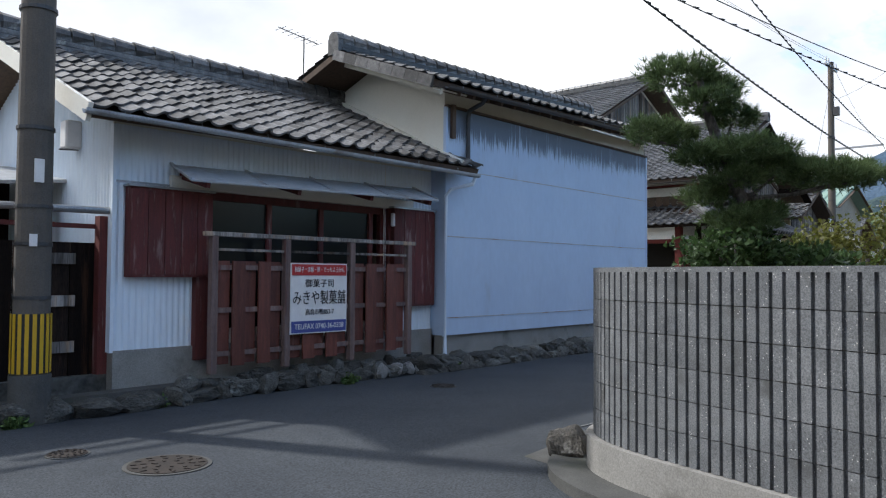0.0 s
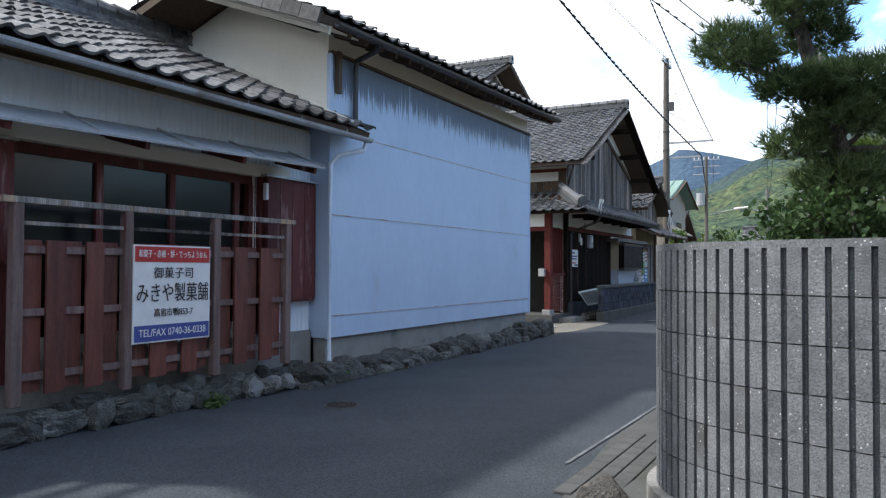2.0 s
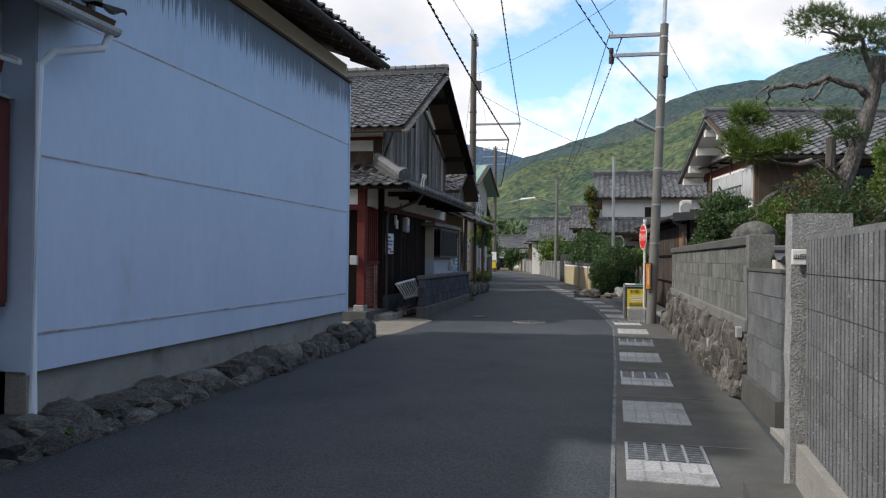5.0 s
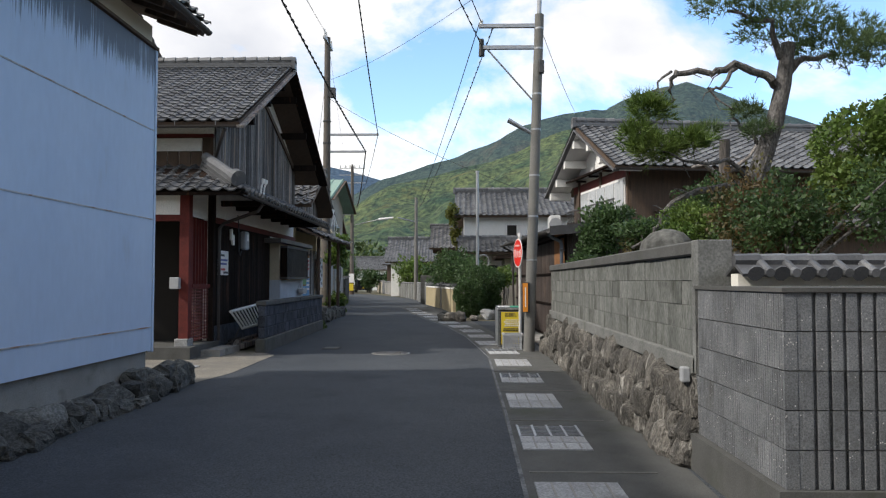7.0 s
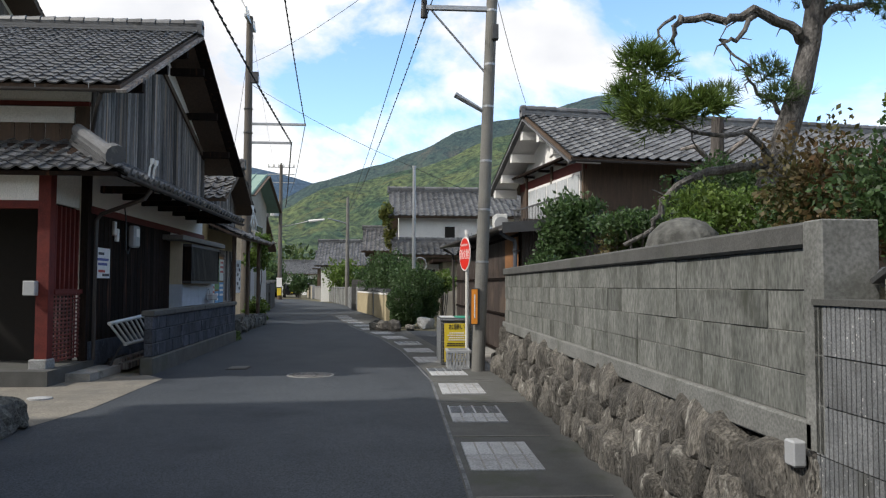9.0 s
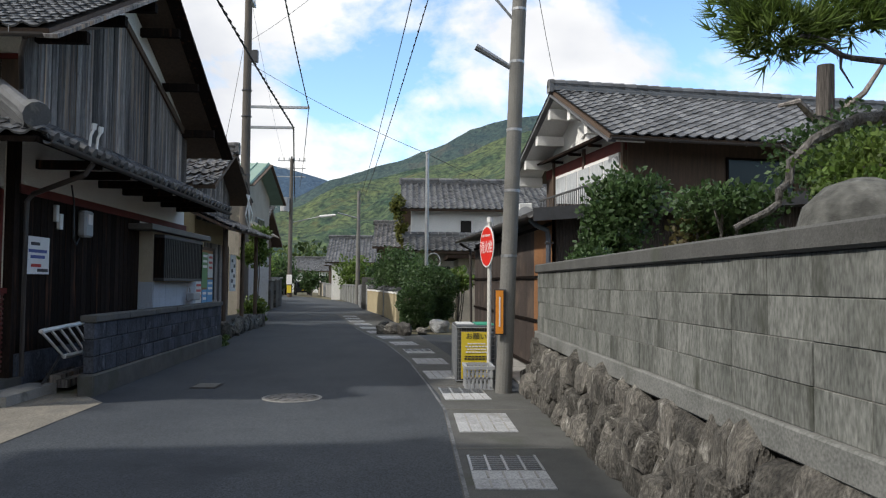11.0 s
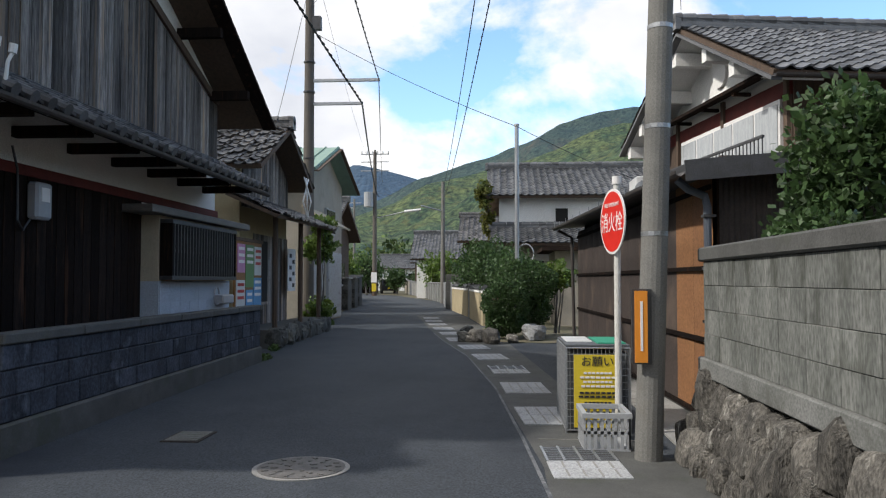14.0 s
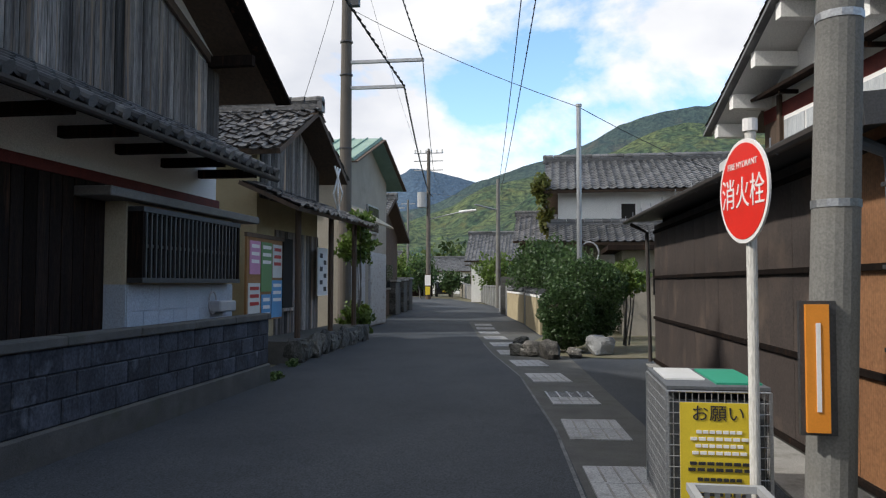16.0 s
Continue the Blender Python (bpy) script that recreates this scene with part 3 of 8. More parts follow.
def gutter(parent, a, b, key, r=0.055):
    """A half-round gutter with brackets from a to b."""
    a, b = Vector(a), Vector(b)
    d = (b - a).normalized()
    s = d.cross(Vector((0, 0, 1))).normalized()
    V, F = [], []
    k = 7
    for p in (a, b):
        for rr in (r, r * 0.86):
            for i in range(k):
                an = math.pi + math.pi * i / (k - 1)
                V.append(p + s * rr * math.cos(an) + Vector((0, 0, rr * math.sin(an))))
    for i in range(k - 1):
        F += [(i, i + 1, 2 * k + i + 1, 2 * k + i), (k + i + 1, k + i, 3 * k + i, 3 * k + i + 1)]
    F += [(0, k, 3 * k, 2 * k), (k - 1, 2 * k - 1, 4 * k - 1, 3 * k - 1)]
    F += [tuple(list(range(k)) + list(range(2 * k - 1, k - 1, -1))), tuple(list(range(2 * k, 3 * k)) + list(range(4 * k - 1, 3 * k - 1, -1)))]
    g = raw("gutter", [tuple(v) for v in V], F, M[key], parent)
    n = max(2, int((b - a).length / 0.8))
    for i in range(n):
        p = a + (b - a) * ((i + 0.5) / n)
        bm = B()
        tube(bm, [p + s * r + Vector((0, 0, 0.0)), p + Vector((0, 0, -r - 0.006)), p - s * r, p - s * r + Vector((0, 0, 0.07))], 0.006, 5)
        part("bracket", bm, M["steel"], g)
    return g


# ---- the sweet shop with its tiled roof ----
shop = thing("shop_house", (6.4, 10.0, 0), "single-storey sweet shop with white corrugated sheet front and dark tiled roof", "house")
part("foundation", bx(3.95, 9.18, 8.36, 8.6, -0.02, 0.62), M["concrete"], shop, "stained concrete footing")
for x0, x1, z0, z1 in ((3.95, 5.1, 0.62, 3.2), (8.15, 9.18, 0.62, 3.2), (5.1, 8.15, 2.5, 3.2), (5.1, 8.15, 0.62, 0.8)):
    part("wall", bx(x0, x1, 8.41, 8.56, z0, z1), M["plaster"], shop)
part("wall", poly_prism([(8.56, 0), (13.2, 0), (13.2, 3.2), (10.7, 4.42), (8.56, 3.42)], "x", 3.95, 4.1), M["plaster"], shop)
part("wall", bx(4.1, 9.18, 13.06, 13.2, 0, 3.2), M["plaster"], shop)
# added panel, its black stands for the shade inside the shop
part("back_panel", bx(4.3, 9.0, 10.4, 10.5, 0.4, 3.1), M["void"], shop, "near-black panel painted as the shaded shop interior")
corrugated(shop, "sheet", (3.95, 8.40), (5.05, 8.40), 0.60, 3.16, "corrwhite", label="white corrugated sheet")
corrugated(shop, "sheet", (8.15, 8.40), (9.2, 8.40), 0.60, 3.16, "corrwhite", label="white corrugated sheet")
corrugated(shop, "sheet", (5.05, 8.40), (8.15, 8.40), 2.52, 3.16, "corrwhite", label="white corrugated sheet")
corrugated(shop, "sheet", (3.94, 13.1), (3.94, 8.42), 0.6, lambda s: 3.2 + s * 0.5 if s < 2.4 else 4.4 - (s - 2.4) * 0.43, "corrwhite", out=(-1, 0, 0), label="pale corrugated gable sheet")
part("trim", bx(3.92, 9.2, 8.375, 8.40, 2.505, 2.53), M["steel"], shop)
part("corner_strip", bx(3.91, 3.95, 8.36, 8.40, 0.6, 3.15), M["corrwhite"], shop)
# window strip and door behind the gate
win = part("window_frame", bx(5.1, 8.15, 8.44, 8.50, 2.40, 2.5), M["redwood"], shop, "red-brown wooden window frame")
for x in (5.1, 6.02, 6.9, 7.85, 8.08):
    part("mullion", bx(x, x + 0.075, 8.43, 8.51, 0.8, 2.40), M["redwood"], win)
part("rail", bx(5.1, 8.15, 8.435, 8.505, 1.55, 1.62), M["redwood"], win)
for x0, x1 in ((5.175, 6.02), (6.095, 6.9), (6.975, 7.85)):
    part("pane", bx(x0, x1, 8.465, 8.475, 1.62, 2.40), M["glass"], win)
    part("panel", bx(x0, x1, 8.46, 8.48, 0.8, 1.55), M["darkwood"], win)
for i, (x0, x1) in enumerate(((6.25, 6.55), (7.35, 7.6))):
    part("curtain", bx(x0, x1, 8.60, 8.62, 0.9, 2.35), M["beige"], shop)
# shutter boxes of red boards
for x0, x1, z0, z1, n in ((4.07, 5.1, 1.44, 2.46, 5), (8.2, 9.12, 1.0, 2.5, 4)):
    sb = part("shutter_box", bx(x0, x1, 8.26, 8.385, z0, z1), M["redwood"], shop, "weathered red wooden shutter box")
    w = (x1 - x0) / n
    for i in range(n):
        part("board", bx(x0 + i * w + 0.004, x0 + (i + 1) * w - 0.004, 8.245, 8.262, z0 + 0.03, z1 - 0.03), M["redwood"], sb)
    part("cap", bx(x0 - 0.03, x1 + 0.03, 8.23, 8.39, z1, z1 + 0.025), M["steel"], sb)
part("board", bx(4.92, 5.1, 8.30, 8.40, 0.45, 1.44), M["redwood"], shop)
# awning
aw = part("awning", quad_slab((4.5, 7.72, 2.53), (8.62, 7.72, 2.62), (8.75, 8.40, 2.86), (4.62, 8.40, 2.78), 0.02), M["gutterw"], shop, "grey sheet metal awning on wooden brackets")
for i in range(5):
    f = i / 4
    beam_bm = B()
    beam(beam_bm, (4.5 + 4.12 * f, 7.74, 2.545 + 0.09 * f), (4.62 + 4.13 * f, 8.40, 2.795 + 0.08 * f), 0.03, 0.02)
    part("seam", beam_bm, M["gutterw"], aw)
for x in (4.75, 6.05, 7.3, 8.5):
    bm = B()
    beam(bm, (x, 7.78, 2.50 + (x - 4.5) * 0.02), (x, 8.40, 2.66 + (x - 4.5) * 0.02), 0.05, 0.09)
    part("bracket", bm, M["redwood"], aw)
part("fascia", bx(4.6, 8.7, 8.33, 8.405, 2.50, 2.64), M["plaster"], shop)
part("jamb", bx(8.155, 8.24, 8.33, 8.425, 0.64, 2.495), M["redwood"], shop, "red-brown wooden jamb")
part("light", bx(8.17, 8.22, 8.24, 8.30, 2.22, 2.42, bevel=0.01), M["signwhite"], shop)
# roof
deck = part("roof", quad_slab((3.35, 7.75, 3.14), (9.62, 7.75, 3.20), (9.62, 10.7, 4.52), (3.35, 10.7, 4.46), 0.09), M["oldwood"], shop)
tiles(deck, (3.35, 7.72, 3.15), (6.27, 0, 0.06), (0, 2.95, 1.32), 6.27, math.hypot(2.98, 1.32), "tileold", 300, 0.012)
deck2 = part("roof", quad_slab((3.35, 13.65, 3.12), (9.2, 13.65, 3.12), (9.2, 10.7, 4.46), (3.35, 10.7, 4.46), 0.09), M["oldwood"], shop)
tiles(deck2, (9.2, 13.68, 3.13), (-1, 0, 0), (0, -2.95, 1.34), 5.85, math.hypot(2.98, 1.6), "tileold", 0)
ridge(shop, (3.45, 10.7, 4.44), (10.05, 10.7, 4.52), "tileold", h=0.32, w=0.30)
bm = B()
beam(bm, (3.36, 7.72, 3.10), (3.36, 10.7, 4.42), 0.05, 0.2)
part("bargeboard", bm, M["plaster"], shop)
gutter(shop, (3.3, 7.70, 3.13), (9.55, 7.70, 3.10), "gutterw")
downpipe(shop, [(9.5, 7.72, 3.06), (9.48, 7.76, 2.95), (9.22, 7.98, 2.86), (9.15, 8.04, 2.75), (9.15, 8.04, 0.1)], 0.032, "corrwhite")
part("flashing", quad_slab((9.14, 7.75, 3.3), (9.26, 7.75, 3.3), (9.26, 10.7, 4.68), (9.14, 10.7, 4.68), 0.06), M["plaster"], shop)

antenna = thing("tv_antenna", (8.4, 10.75, 4.7), "thin metal rooftop television antenna", "antenna")
part("mast", tb([(8.4, 10.75, 4.6), (8.4, 10.75, 5.68)], 0.012, 6), M["darksteel"], antenna)
part("boom", tb([(7.85, 10.75, 5.72), (8.72, 10.75, 5.62)], 0.009, 6), M["darksteel"], antenna)
for i in range(7):
    f = i / 6
    part("element", tb([(7.9 + 0.8 * f, 10.6, 5.71 - 0.1 * f), (7.9 + 0.8 * f, 10.9, 5.71 - 0.1 * f)], 0.005, 4), M["darksteel"], antenna)

# gate screen of brown boards in front of the shop
M["postwood"] = mat("faded_post_wood", (0.22, 0.155, 0.14), (0.11, 0.075, 0.07), rough=0.85, scale=3, fine=40, bump=0.4, vary=0.15, stretch=(6, 6, 0.5), stain=(0.13, 0.045, 0.04), stain_scale=1.8, stain_at=0.55)
gate = thing("board_fence", (6.6, 8.05, 0.33), "brown slatted wooden gate screen with weathered posts", "fence")
for x in (4.99, 6.05, 7.16, 8.30):
    part("post", bx(x - 0.045, x + 0.045, 8.0, 8.09, 0.30, 1.93, bevel=0.008), M["postwood"], gate)
part("top_rail", bx(4.86, 8.44, 8.01, 8.08, 1.93, 1.985, bevel=0.006), M["greywood"], gate)
for a, b in ((4.99, 6.05), (6.05, 7.16), (7.16, 8.30)):
    part("rail", bx(a + 0.045, b - 0.045, 8.03, 8.06, 1.76, 1.79), M["greywood"], gate)
    for z in (0.50, 1.02, 1.53):
        part("rail", bx(a + 0.045, b - 0.045, 8.045, 8.075, z, z + 0.06), M["postwood"], gate)
    n = 5
    w = (b - a - 0.13) / n
    for i in range(n):
        part("slat", bx(a + 0.065 + i * w + 0.004, a + 0.065 + (i + 1) * w - 0.004, 8.018 if i % 2 else 8.078, 8.043 if i % 2 else 8.098, 0.40 - 0.02 * (i % 2), 1.64), M["redbrown"], gate)

board = thing("shop_sign", (6.55, 8.0, 0.7), "white shop sign board with red and blue bands", "sign")
part("panel", bx(6.08, 7.03, 7.985, 8.0, 0.71, 1.63), M["signwhite"], board)
part("band", bx(6.095, 7.015, 7.979, 7.986, 1.47, 1.615), M["signred"], board, "red band")
part("band", bx(6.095, 7.015, 7.979, 7.986, 0.725, 0.875), M["signblue"], board, "dark blue band")
for body, z, size, key, sx in (("和菓子・赤飯・餅・でっちようかん", 1.543, 0.078, "signwhite", 0.68), ("御菓子司", 1.36, 0.118, "ink", 1.06), ("みきや製菓舗", 1.165, 0.2, "ink", 0.75),
                                     ("高島市鴨853-7", 0.985, 0.085, "ink", 0.9), ("TEL/FAX 0740-36-0338", 0.80, 0.1, "signwhite", 0.86)):
    text_mesh(board, "lettering", body, size, facing(6.555, 7.977, z, -90), M[key], sx=sx)

# ---- side gate and pole by the shop ----
side = thing("side_gate", (3.2, 8.6, 0.3), "dark weathered board gate with red post and pipe rail", "gate")
for i in range(8):
    x = 1.55 + i * 0.29
    part("board", bx(x, x + 0.28, 8.62, 8.645, 0.36, 1.82), M["darkwood"], side)
for z in (0.62, 1.12, 1.58):
    part("rail", bx(3.2, 3.62, 8.575, 8.615, z, z + 0.12), M["greywood"], side)
part("post", bx(3.84, 3.95, 8.50, 8.62, 0.36, 2.12), M["redwood"], side)
part("rail", bx(1.5, 3.9, 8.60, 8.66, 1.98, 2.03), M["redwood"], side)
part("pipe_rail", tb([(1.2, 8.5, 2.15), (4.05, 8.45, 2.18)], 0.04, 8), M["steel"], side)
part("sill", bx(1.2, 3.95, 8.5, 8.8, -0.02, 0.36), M["stonedark"], side)
lean = thing("side_shelter", (2.7, 9.6, 0), "dark lean-to shelter with sheet roof beside the shop", "shelter")
part("roof", quad_slab((0.8, 9.6, 2.30), (3.92, 9.6, 2.62), (3.92, 11.5, 2.95), (0.8, 11.5, 2.6), 0.04), M["gutterw"], lean)
part("post", bx(3.6, 3.72, 9.65, 9.77, 0, 2.5), M["darkwood"], lean)
part("post", bx(1.6, 1.72, 9.65, 9.77, 0, 2.33), M["darkwood"], lean)
part("back_wall", bx(0.8, 3.9, 11.4, 11.5, 0, 2.7), M["darkwood"], lean)
nb = gable_house("neighbour_house", "old neighbouring house with dark tiled roof", (-6.5, -0.6), (9.3, 15.5), 0, 3.2, 4.7, 0.6, 8.8, "tileold", "ochre", 0)
boards(nb, (-6.5, 9.3), (-0.6, 9.3), 0.1, lambda s: 3.3, "darkwood", 0.25)
lampbox = thing("wall_lamp", (3.8, 9.3, 3.0), "small white boxed wall lamp on the gable", "lamp")
part("box", bx(3.74, 3.93, 9.2, 9.38, 2.95, 3.28, bevel=0.02), M["signwhite"], lampbox)
part("arm", tb([(3.93, 9.29, 2.95), (3.7, 9.29, 2.93)], 0.012, 6), M["darksteel"], lampbox)


def bands(parent, x, y, r, zs, key="steel"):
    for z in zs:
        part("band", tb([(x, y, z), (x, y, z + 0.035)], r, 14), M[key], parent)


u0 = thing("utility_pole", (3.0, 8.1, 0), "dark concrete utility pole with yellow and black guard", "utility pole", "utility poles")
part("pole", tb([(3.0, 8.1, -0.02), (3.0, 8.1, 9.5)], 0.175, 18, 0.14), M["poledark"], u0)
part("collar", tb([(3.0, 8.1, -0.02), (3.0, 8.1, 0.48)], 0.195, 18), M["darkconc"], u0)
guard = part("guard", tb([(3.0, 8.1, 0.5), (3.0, 8.1, 1.08)], 0.182, 20), M["black"], u0, "black and yellow striped guard")
for i in range(17):
    a = 2 * math.pi * i / 17
    bm = B()
    box(bm, -0.018, 0.018, 0.178, 0.186, 0.5, 1.08, Matrix.Translation((3.0, 8.1, 0)) @ Matrix.Rotation(a, 4, "Z"))
    part("stripe", bm, M["guardyel"], guard)
bands(u0, 3.0, 8.1, 0.178, (1.22, 1.75, 2.12, 2.9, 4.1), "darksteel")
part("plate", bx(2.93, 3.02, 7.915, 7.93, 2.37, 2.60), M["signwhite"], u0)
part("plate", bx(2.90, 2.97, 7.915, 7.93, 1.74, 1.86), M["signwhite"], u0)

# ---- the blue-walled storehouse ----
kura = thing("storehouse", (12.7, 10.8, 0), "storehouse clad in pale blue sheet with streaked top", "storehouse")
part("foundation", bx(9.22, 16.12, 8.16, 8.4, -0.02, 0.56), M["concrete"], kura, "stained concrete footing")
part("wall", bx(9.22, 16.12, 8.14, 8.34, 0.56, 4.5), M["plaster"], kura, "cream plaster wall")
GB = [(8.34, 0), (11.4, 0), (11.4, 4.5), (9.85, 5.1), (8.34, 4.5)]
part("wall", poly_prism(GB, "x", 9.22, 9.38), M["plaster"], kura, "cream plaster gable")
part("wall", poly_prism(GB, "x", 15.96, 16.12), M["plaster"], kura, "cream plaster gable")
part("wall", bx(9.38, 15.96, 11.25, 11.4, 0, 4.5), M["plaster"], kura)


def streaked_sheet():
    """Pale blue sheet with dark mould streaks running down from its top edge."""
    m = M["bluewall"].copy()
    m.name = "streaked_blue_sheet"
    nt = m.node_tree
    N, L = nt.nodes, nt.links.new
    b = N["Principled BSDF"]
    src = b.inputs["Base Color"].links[0].from_socket
    co = N.new("ShaderNodeTexCoord")
    mp = N.new("ShaderNodeMapping")
    mp.inputs["Scale"].default_value = (26, 1, 0.8)
    L(co.outputs["Object"], mp.inputs["Vector"])
    nz = N.new("ShaderNodeTexNoise")
    nz.inputs["Scale"].default_value, nz.inputs["Detail"].default_value, nz.inputs["Roughness"].default_value = 1.6, 6, 0.72
    L(mp.outputs[0], nz.inputs["Vector"])
    mp2 = N.new("ShaderNodeMapping")
    mp2.inputs["Scale"].default_value = (1.3, 1, 0.4)
    L(co.outputs["Object"], mp2.inputs["Vector"])
    nz2 = N.new("ShaderNodeTexNoise")
    nz2.inputs["Scale"].default_value = 1.0
    L(mp2.outputs[0], nz2.inputs["Vector"])
    sep = N.new("ShaderNodeSeparateXYZ")
    L(co.outputs["Object"], sep.inputs[0])
    h = N.new("ShaderNodeMapRange")
    h.inputs[1].default_value, h.inputs[2].default_value, h.inputs[3].default_value, h.inputs[4].default_value = 3.32, 4.0, -0.32, 0.24
    L(sep.outputs["Z"], h.inputs[0])
    a1 = N.new("ShaderNodeMath")
    L(nz.outputs[0], a1.inputs[0])
    L(h.outputs[0], a1.inputs[1])
    a2 = N.new("ShaderNodeMath")
    a2.operation = "MULTIPLY_ADD"
    a2.inputs[1].default_value = 0.35
    L(nz2.outputs[0], a2.inputs[0])
    L(a1.outputs[0], a2.inputs[2])
    rp = N.new("ShaderNodeValToRGB")
    rp.color_ramp.elements[0].position, rp.color_ramp.elements[1].position = 0.70, 0.80
    rp.color_ramp.elements[1].color = (0.88, 0.88, 0.88, 1)
    L(a2.outputs[0], rp.inputs[0])
    mx = N.new("ShaderNodeMix")
    mx.data_type = "RGBA"
    L(rp.outputs[0], mx.inputs[0])
    L(src, mx.inputs[6])
    mx.inputs[7].default_value = (0.095, 0.11, 0.14, 1)
    L(mx.outputs[2], b.inputs["Base Color"])
    return m


M["streaked"] = streaked_sheet()
clad = part("cladding", bx(9.2, 16.15, 8.10, 8.135, 0.52, 0.80), M["bluewall"], kura, "pale blue painted sheet")
for z0, z1, k in ((0.80, 2.11, "bluewall"), (2.11, 3.2, "bluewall"), (3.2, 4.2, "streaked")):
    part("sheet", bx(9.2, 16.15, 8.10 - 0.002, 8.13, z0 + 0.006, z1 - 0.006), M[k], clad)
M["rust"] = mat("rusty_joint", (0.46, 0.50, 0.56), (0.40, 0.36, 0.32), rough=0.7, scale=3, fine=40, bump=0.2, stain=(0.30, 0.16, 0.08), stain_scale=3.5, stain_at=0.5)
for z in (0.80, 2.11, 3.2):
    part("joint_strip", bx(9.2, 16.15, 8.092, 8.1, z - 0.007, z + 0.007), M["rust"], clad)
part("edge_strip", bx(16.12, 16.17, 8.085, 8.14, 0.5, 4.2), M["bluewall"], clad)
part("edge_strip", bx(9.19, 9.24, 8.085, 8.14, 0.5, 4.2), M["bluewall"], clad)
part("top_strip", bx(9.2, 16.15, 8.06, 8.13, 4.2, 4.235), M["oldwood"], clad)
part("return", bx(9.185, 9.2, 8.10, 8.40, 0.52, 3.4), M["bluewall"], kura, "pale blue sheet round the corner")
part("upright", bx(9.31, 9.39, 8.04, 8.1, 3.70, 4.25), M["oldwood"], kura)
KY, KRZ = 9.85, 5.22
for y0, y1 in ((7.6, KY), (12.1, KY)):
    d = part("roof", quad_slab((8.35, y0, 4.40), (16.5, y0, 4.585), (16.5, y1, KRZ + 0.19), (8.35, y1, KRZ), 0.1), M["oldwood"], kura)
    L_ = math.hypot(KY - 7.6, KRZ - 4.4)
    if y0 < y1:
        tiles(d, (8.35, y0 - 0.03, 4.41), (8.15, 0, 0.19), (0, KY - 7.6, KRZ - 4.4), 8.15, L_, "tileold", 290, 0.012)
    else:
        tiles(d, (16.5, y0 + 0.03, 4.60), (-8.15, 0, -0.19), (0, KY - 12.1, KRZ - 4.4), 8.15, L_, "tileold", 0)
part("soffit", quad_slab((8.42, 7.66, 4.30), (9.21, 7.66, 4.318), (9.21, KY, KRZ - 0.09), (8.42, KY, KRZ - 0.108), 0.025), M["plaster"], kura, "cream plaster soffit")
ridge(kura, (8.4, KY, KRZ), (16.5, KY, KRZ + 0.19), "tileold", h=0.32, w=0.28)
for i in range(21):
    x = 9.0 + i * 0.365
    bm = B()
    beam(bm, (x, 7.64, 4.30 + i * 0.0085), (x, 8.14, 4.48 + i * 0.0085), 0.06, 0.08)
    part("rafter", bm, M["oldwood"], kura)
for i in range(8):
    f = i / 8
    bm = B()
    beam(bm, (8.33, 7.6 + 2.25 * f, 4.36 + 0.82 * f), (8.33, 7.6 + 2.25 * (f + 0.122), 4.36 + 0.82 * (f + 0.122)), 0.05, 0.17)
    part("verge_tile", bm, M["tileold"], kura)
bm = B()
beam(bm, (8.6, 7.65, 4.28), (8.6, KY, KRZ - 0.14), 0.05, 0.12)
part("verge_batten", bm, M["plaster"], kura)
gutter(kura, (8.6, 7.55, 4.34), (16.45, 7.55, 4.53), "gutter", 0.05)
downpipe(kura, [(9.55, 7.56, 4.34), (9.6, 7.66, 4.26), (9.68, 8.0, 4.2), (9.7, 8.04, 4.1), (9.7, 8.04, 3.32)], 0.036, "darksteel")

# ---- main house behind, seen over the roofs ----
back = gable_house("main_house", "tall house with grey tiled roof behind the board house", (24.2, 31.4), (14.2, 20.0), 0, 7.38, 9.2, 0.7, 13.5, "tile", "plaster", 0, rx=27.8)
boards(back, (24.2, 14.2), (31.4, 14.2), 6.8, lambda s: 7.2 + 1.65 * (1 - abs(s - 3.6) / 3.6), "greywood", 0.25)


# ---- stones ----
def stone_mesh(seed, key):
    bm = B()
    bmesh.ops.create_cube(bm, size=1.0)
    bmesh.ops.subdivide_edges(bm, edges=bm.edges, cuts=4, use_grid_fill=True)
    rng = random.Random(seed)
    off = Vector((rng.uniform(0, 50), rng.uniform(0, 50), rng.uniform(0, 50)))
    for v in bm.verts:
        d = v.co.normalized()
        v.co = v.co.lerp(d * 0.62, 0.4)
        v.co += d * (0.17 * noise.noise(v.co * 2.3 + off) + 0.09 * noise.noise(v.co * 6.0 + off)) + Vector((rng.uniform(-1, 1), rng.uniform(-1, 1), rng.uniform(-1, 1))) * 0.016
    for _ in range(9):     # broken faces
        nrm = Vector((rng.gauss(0, 1), rng.gauss(0, 1), rng.gauss(0, 1))).normalized()
        lim = rng.uniform(0.40, 0.50)
        for v in bm.verts:
            q = v.co.dot(nrm) - lim
            if q > 0:
                v.co -= nrm * q * 0.9
    me = mesh_of("stone", bm, M[key])
    return me


STONES = {k: [stone_mesh(i + 10, k) for i in range(7)] for k in ("stone", "stonedark", "granite")}


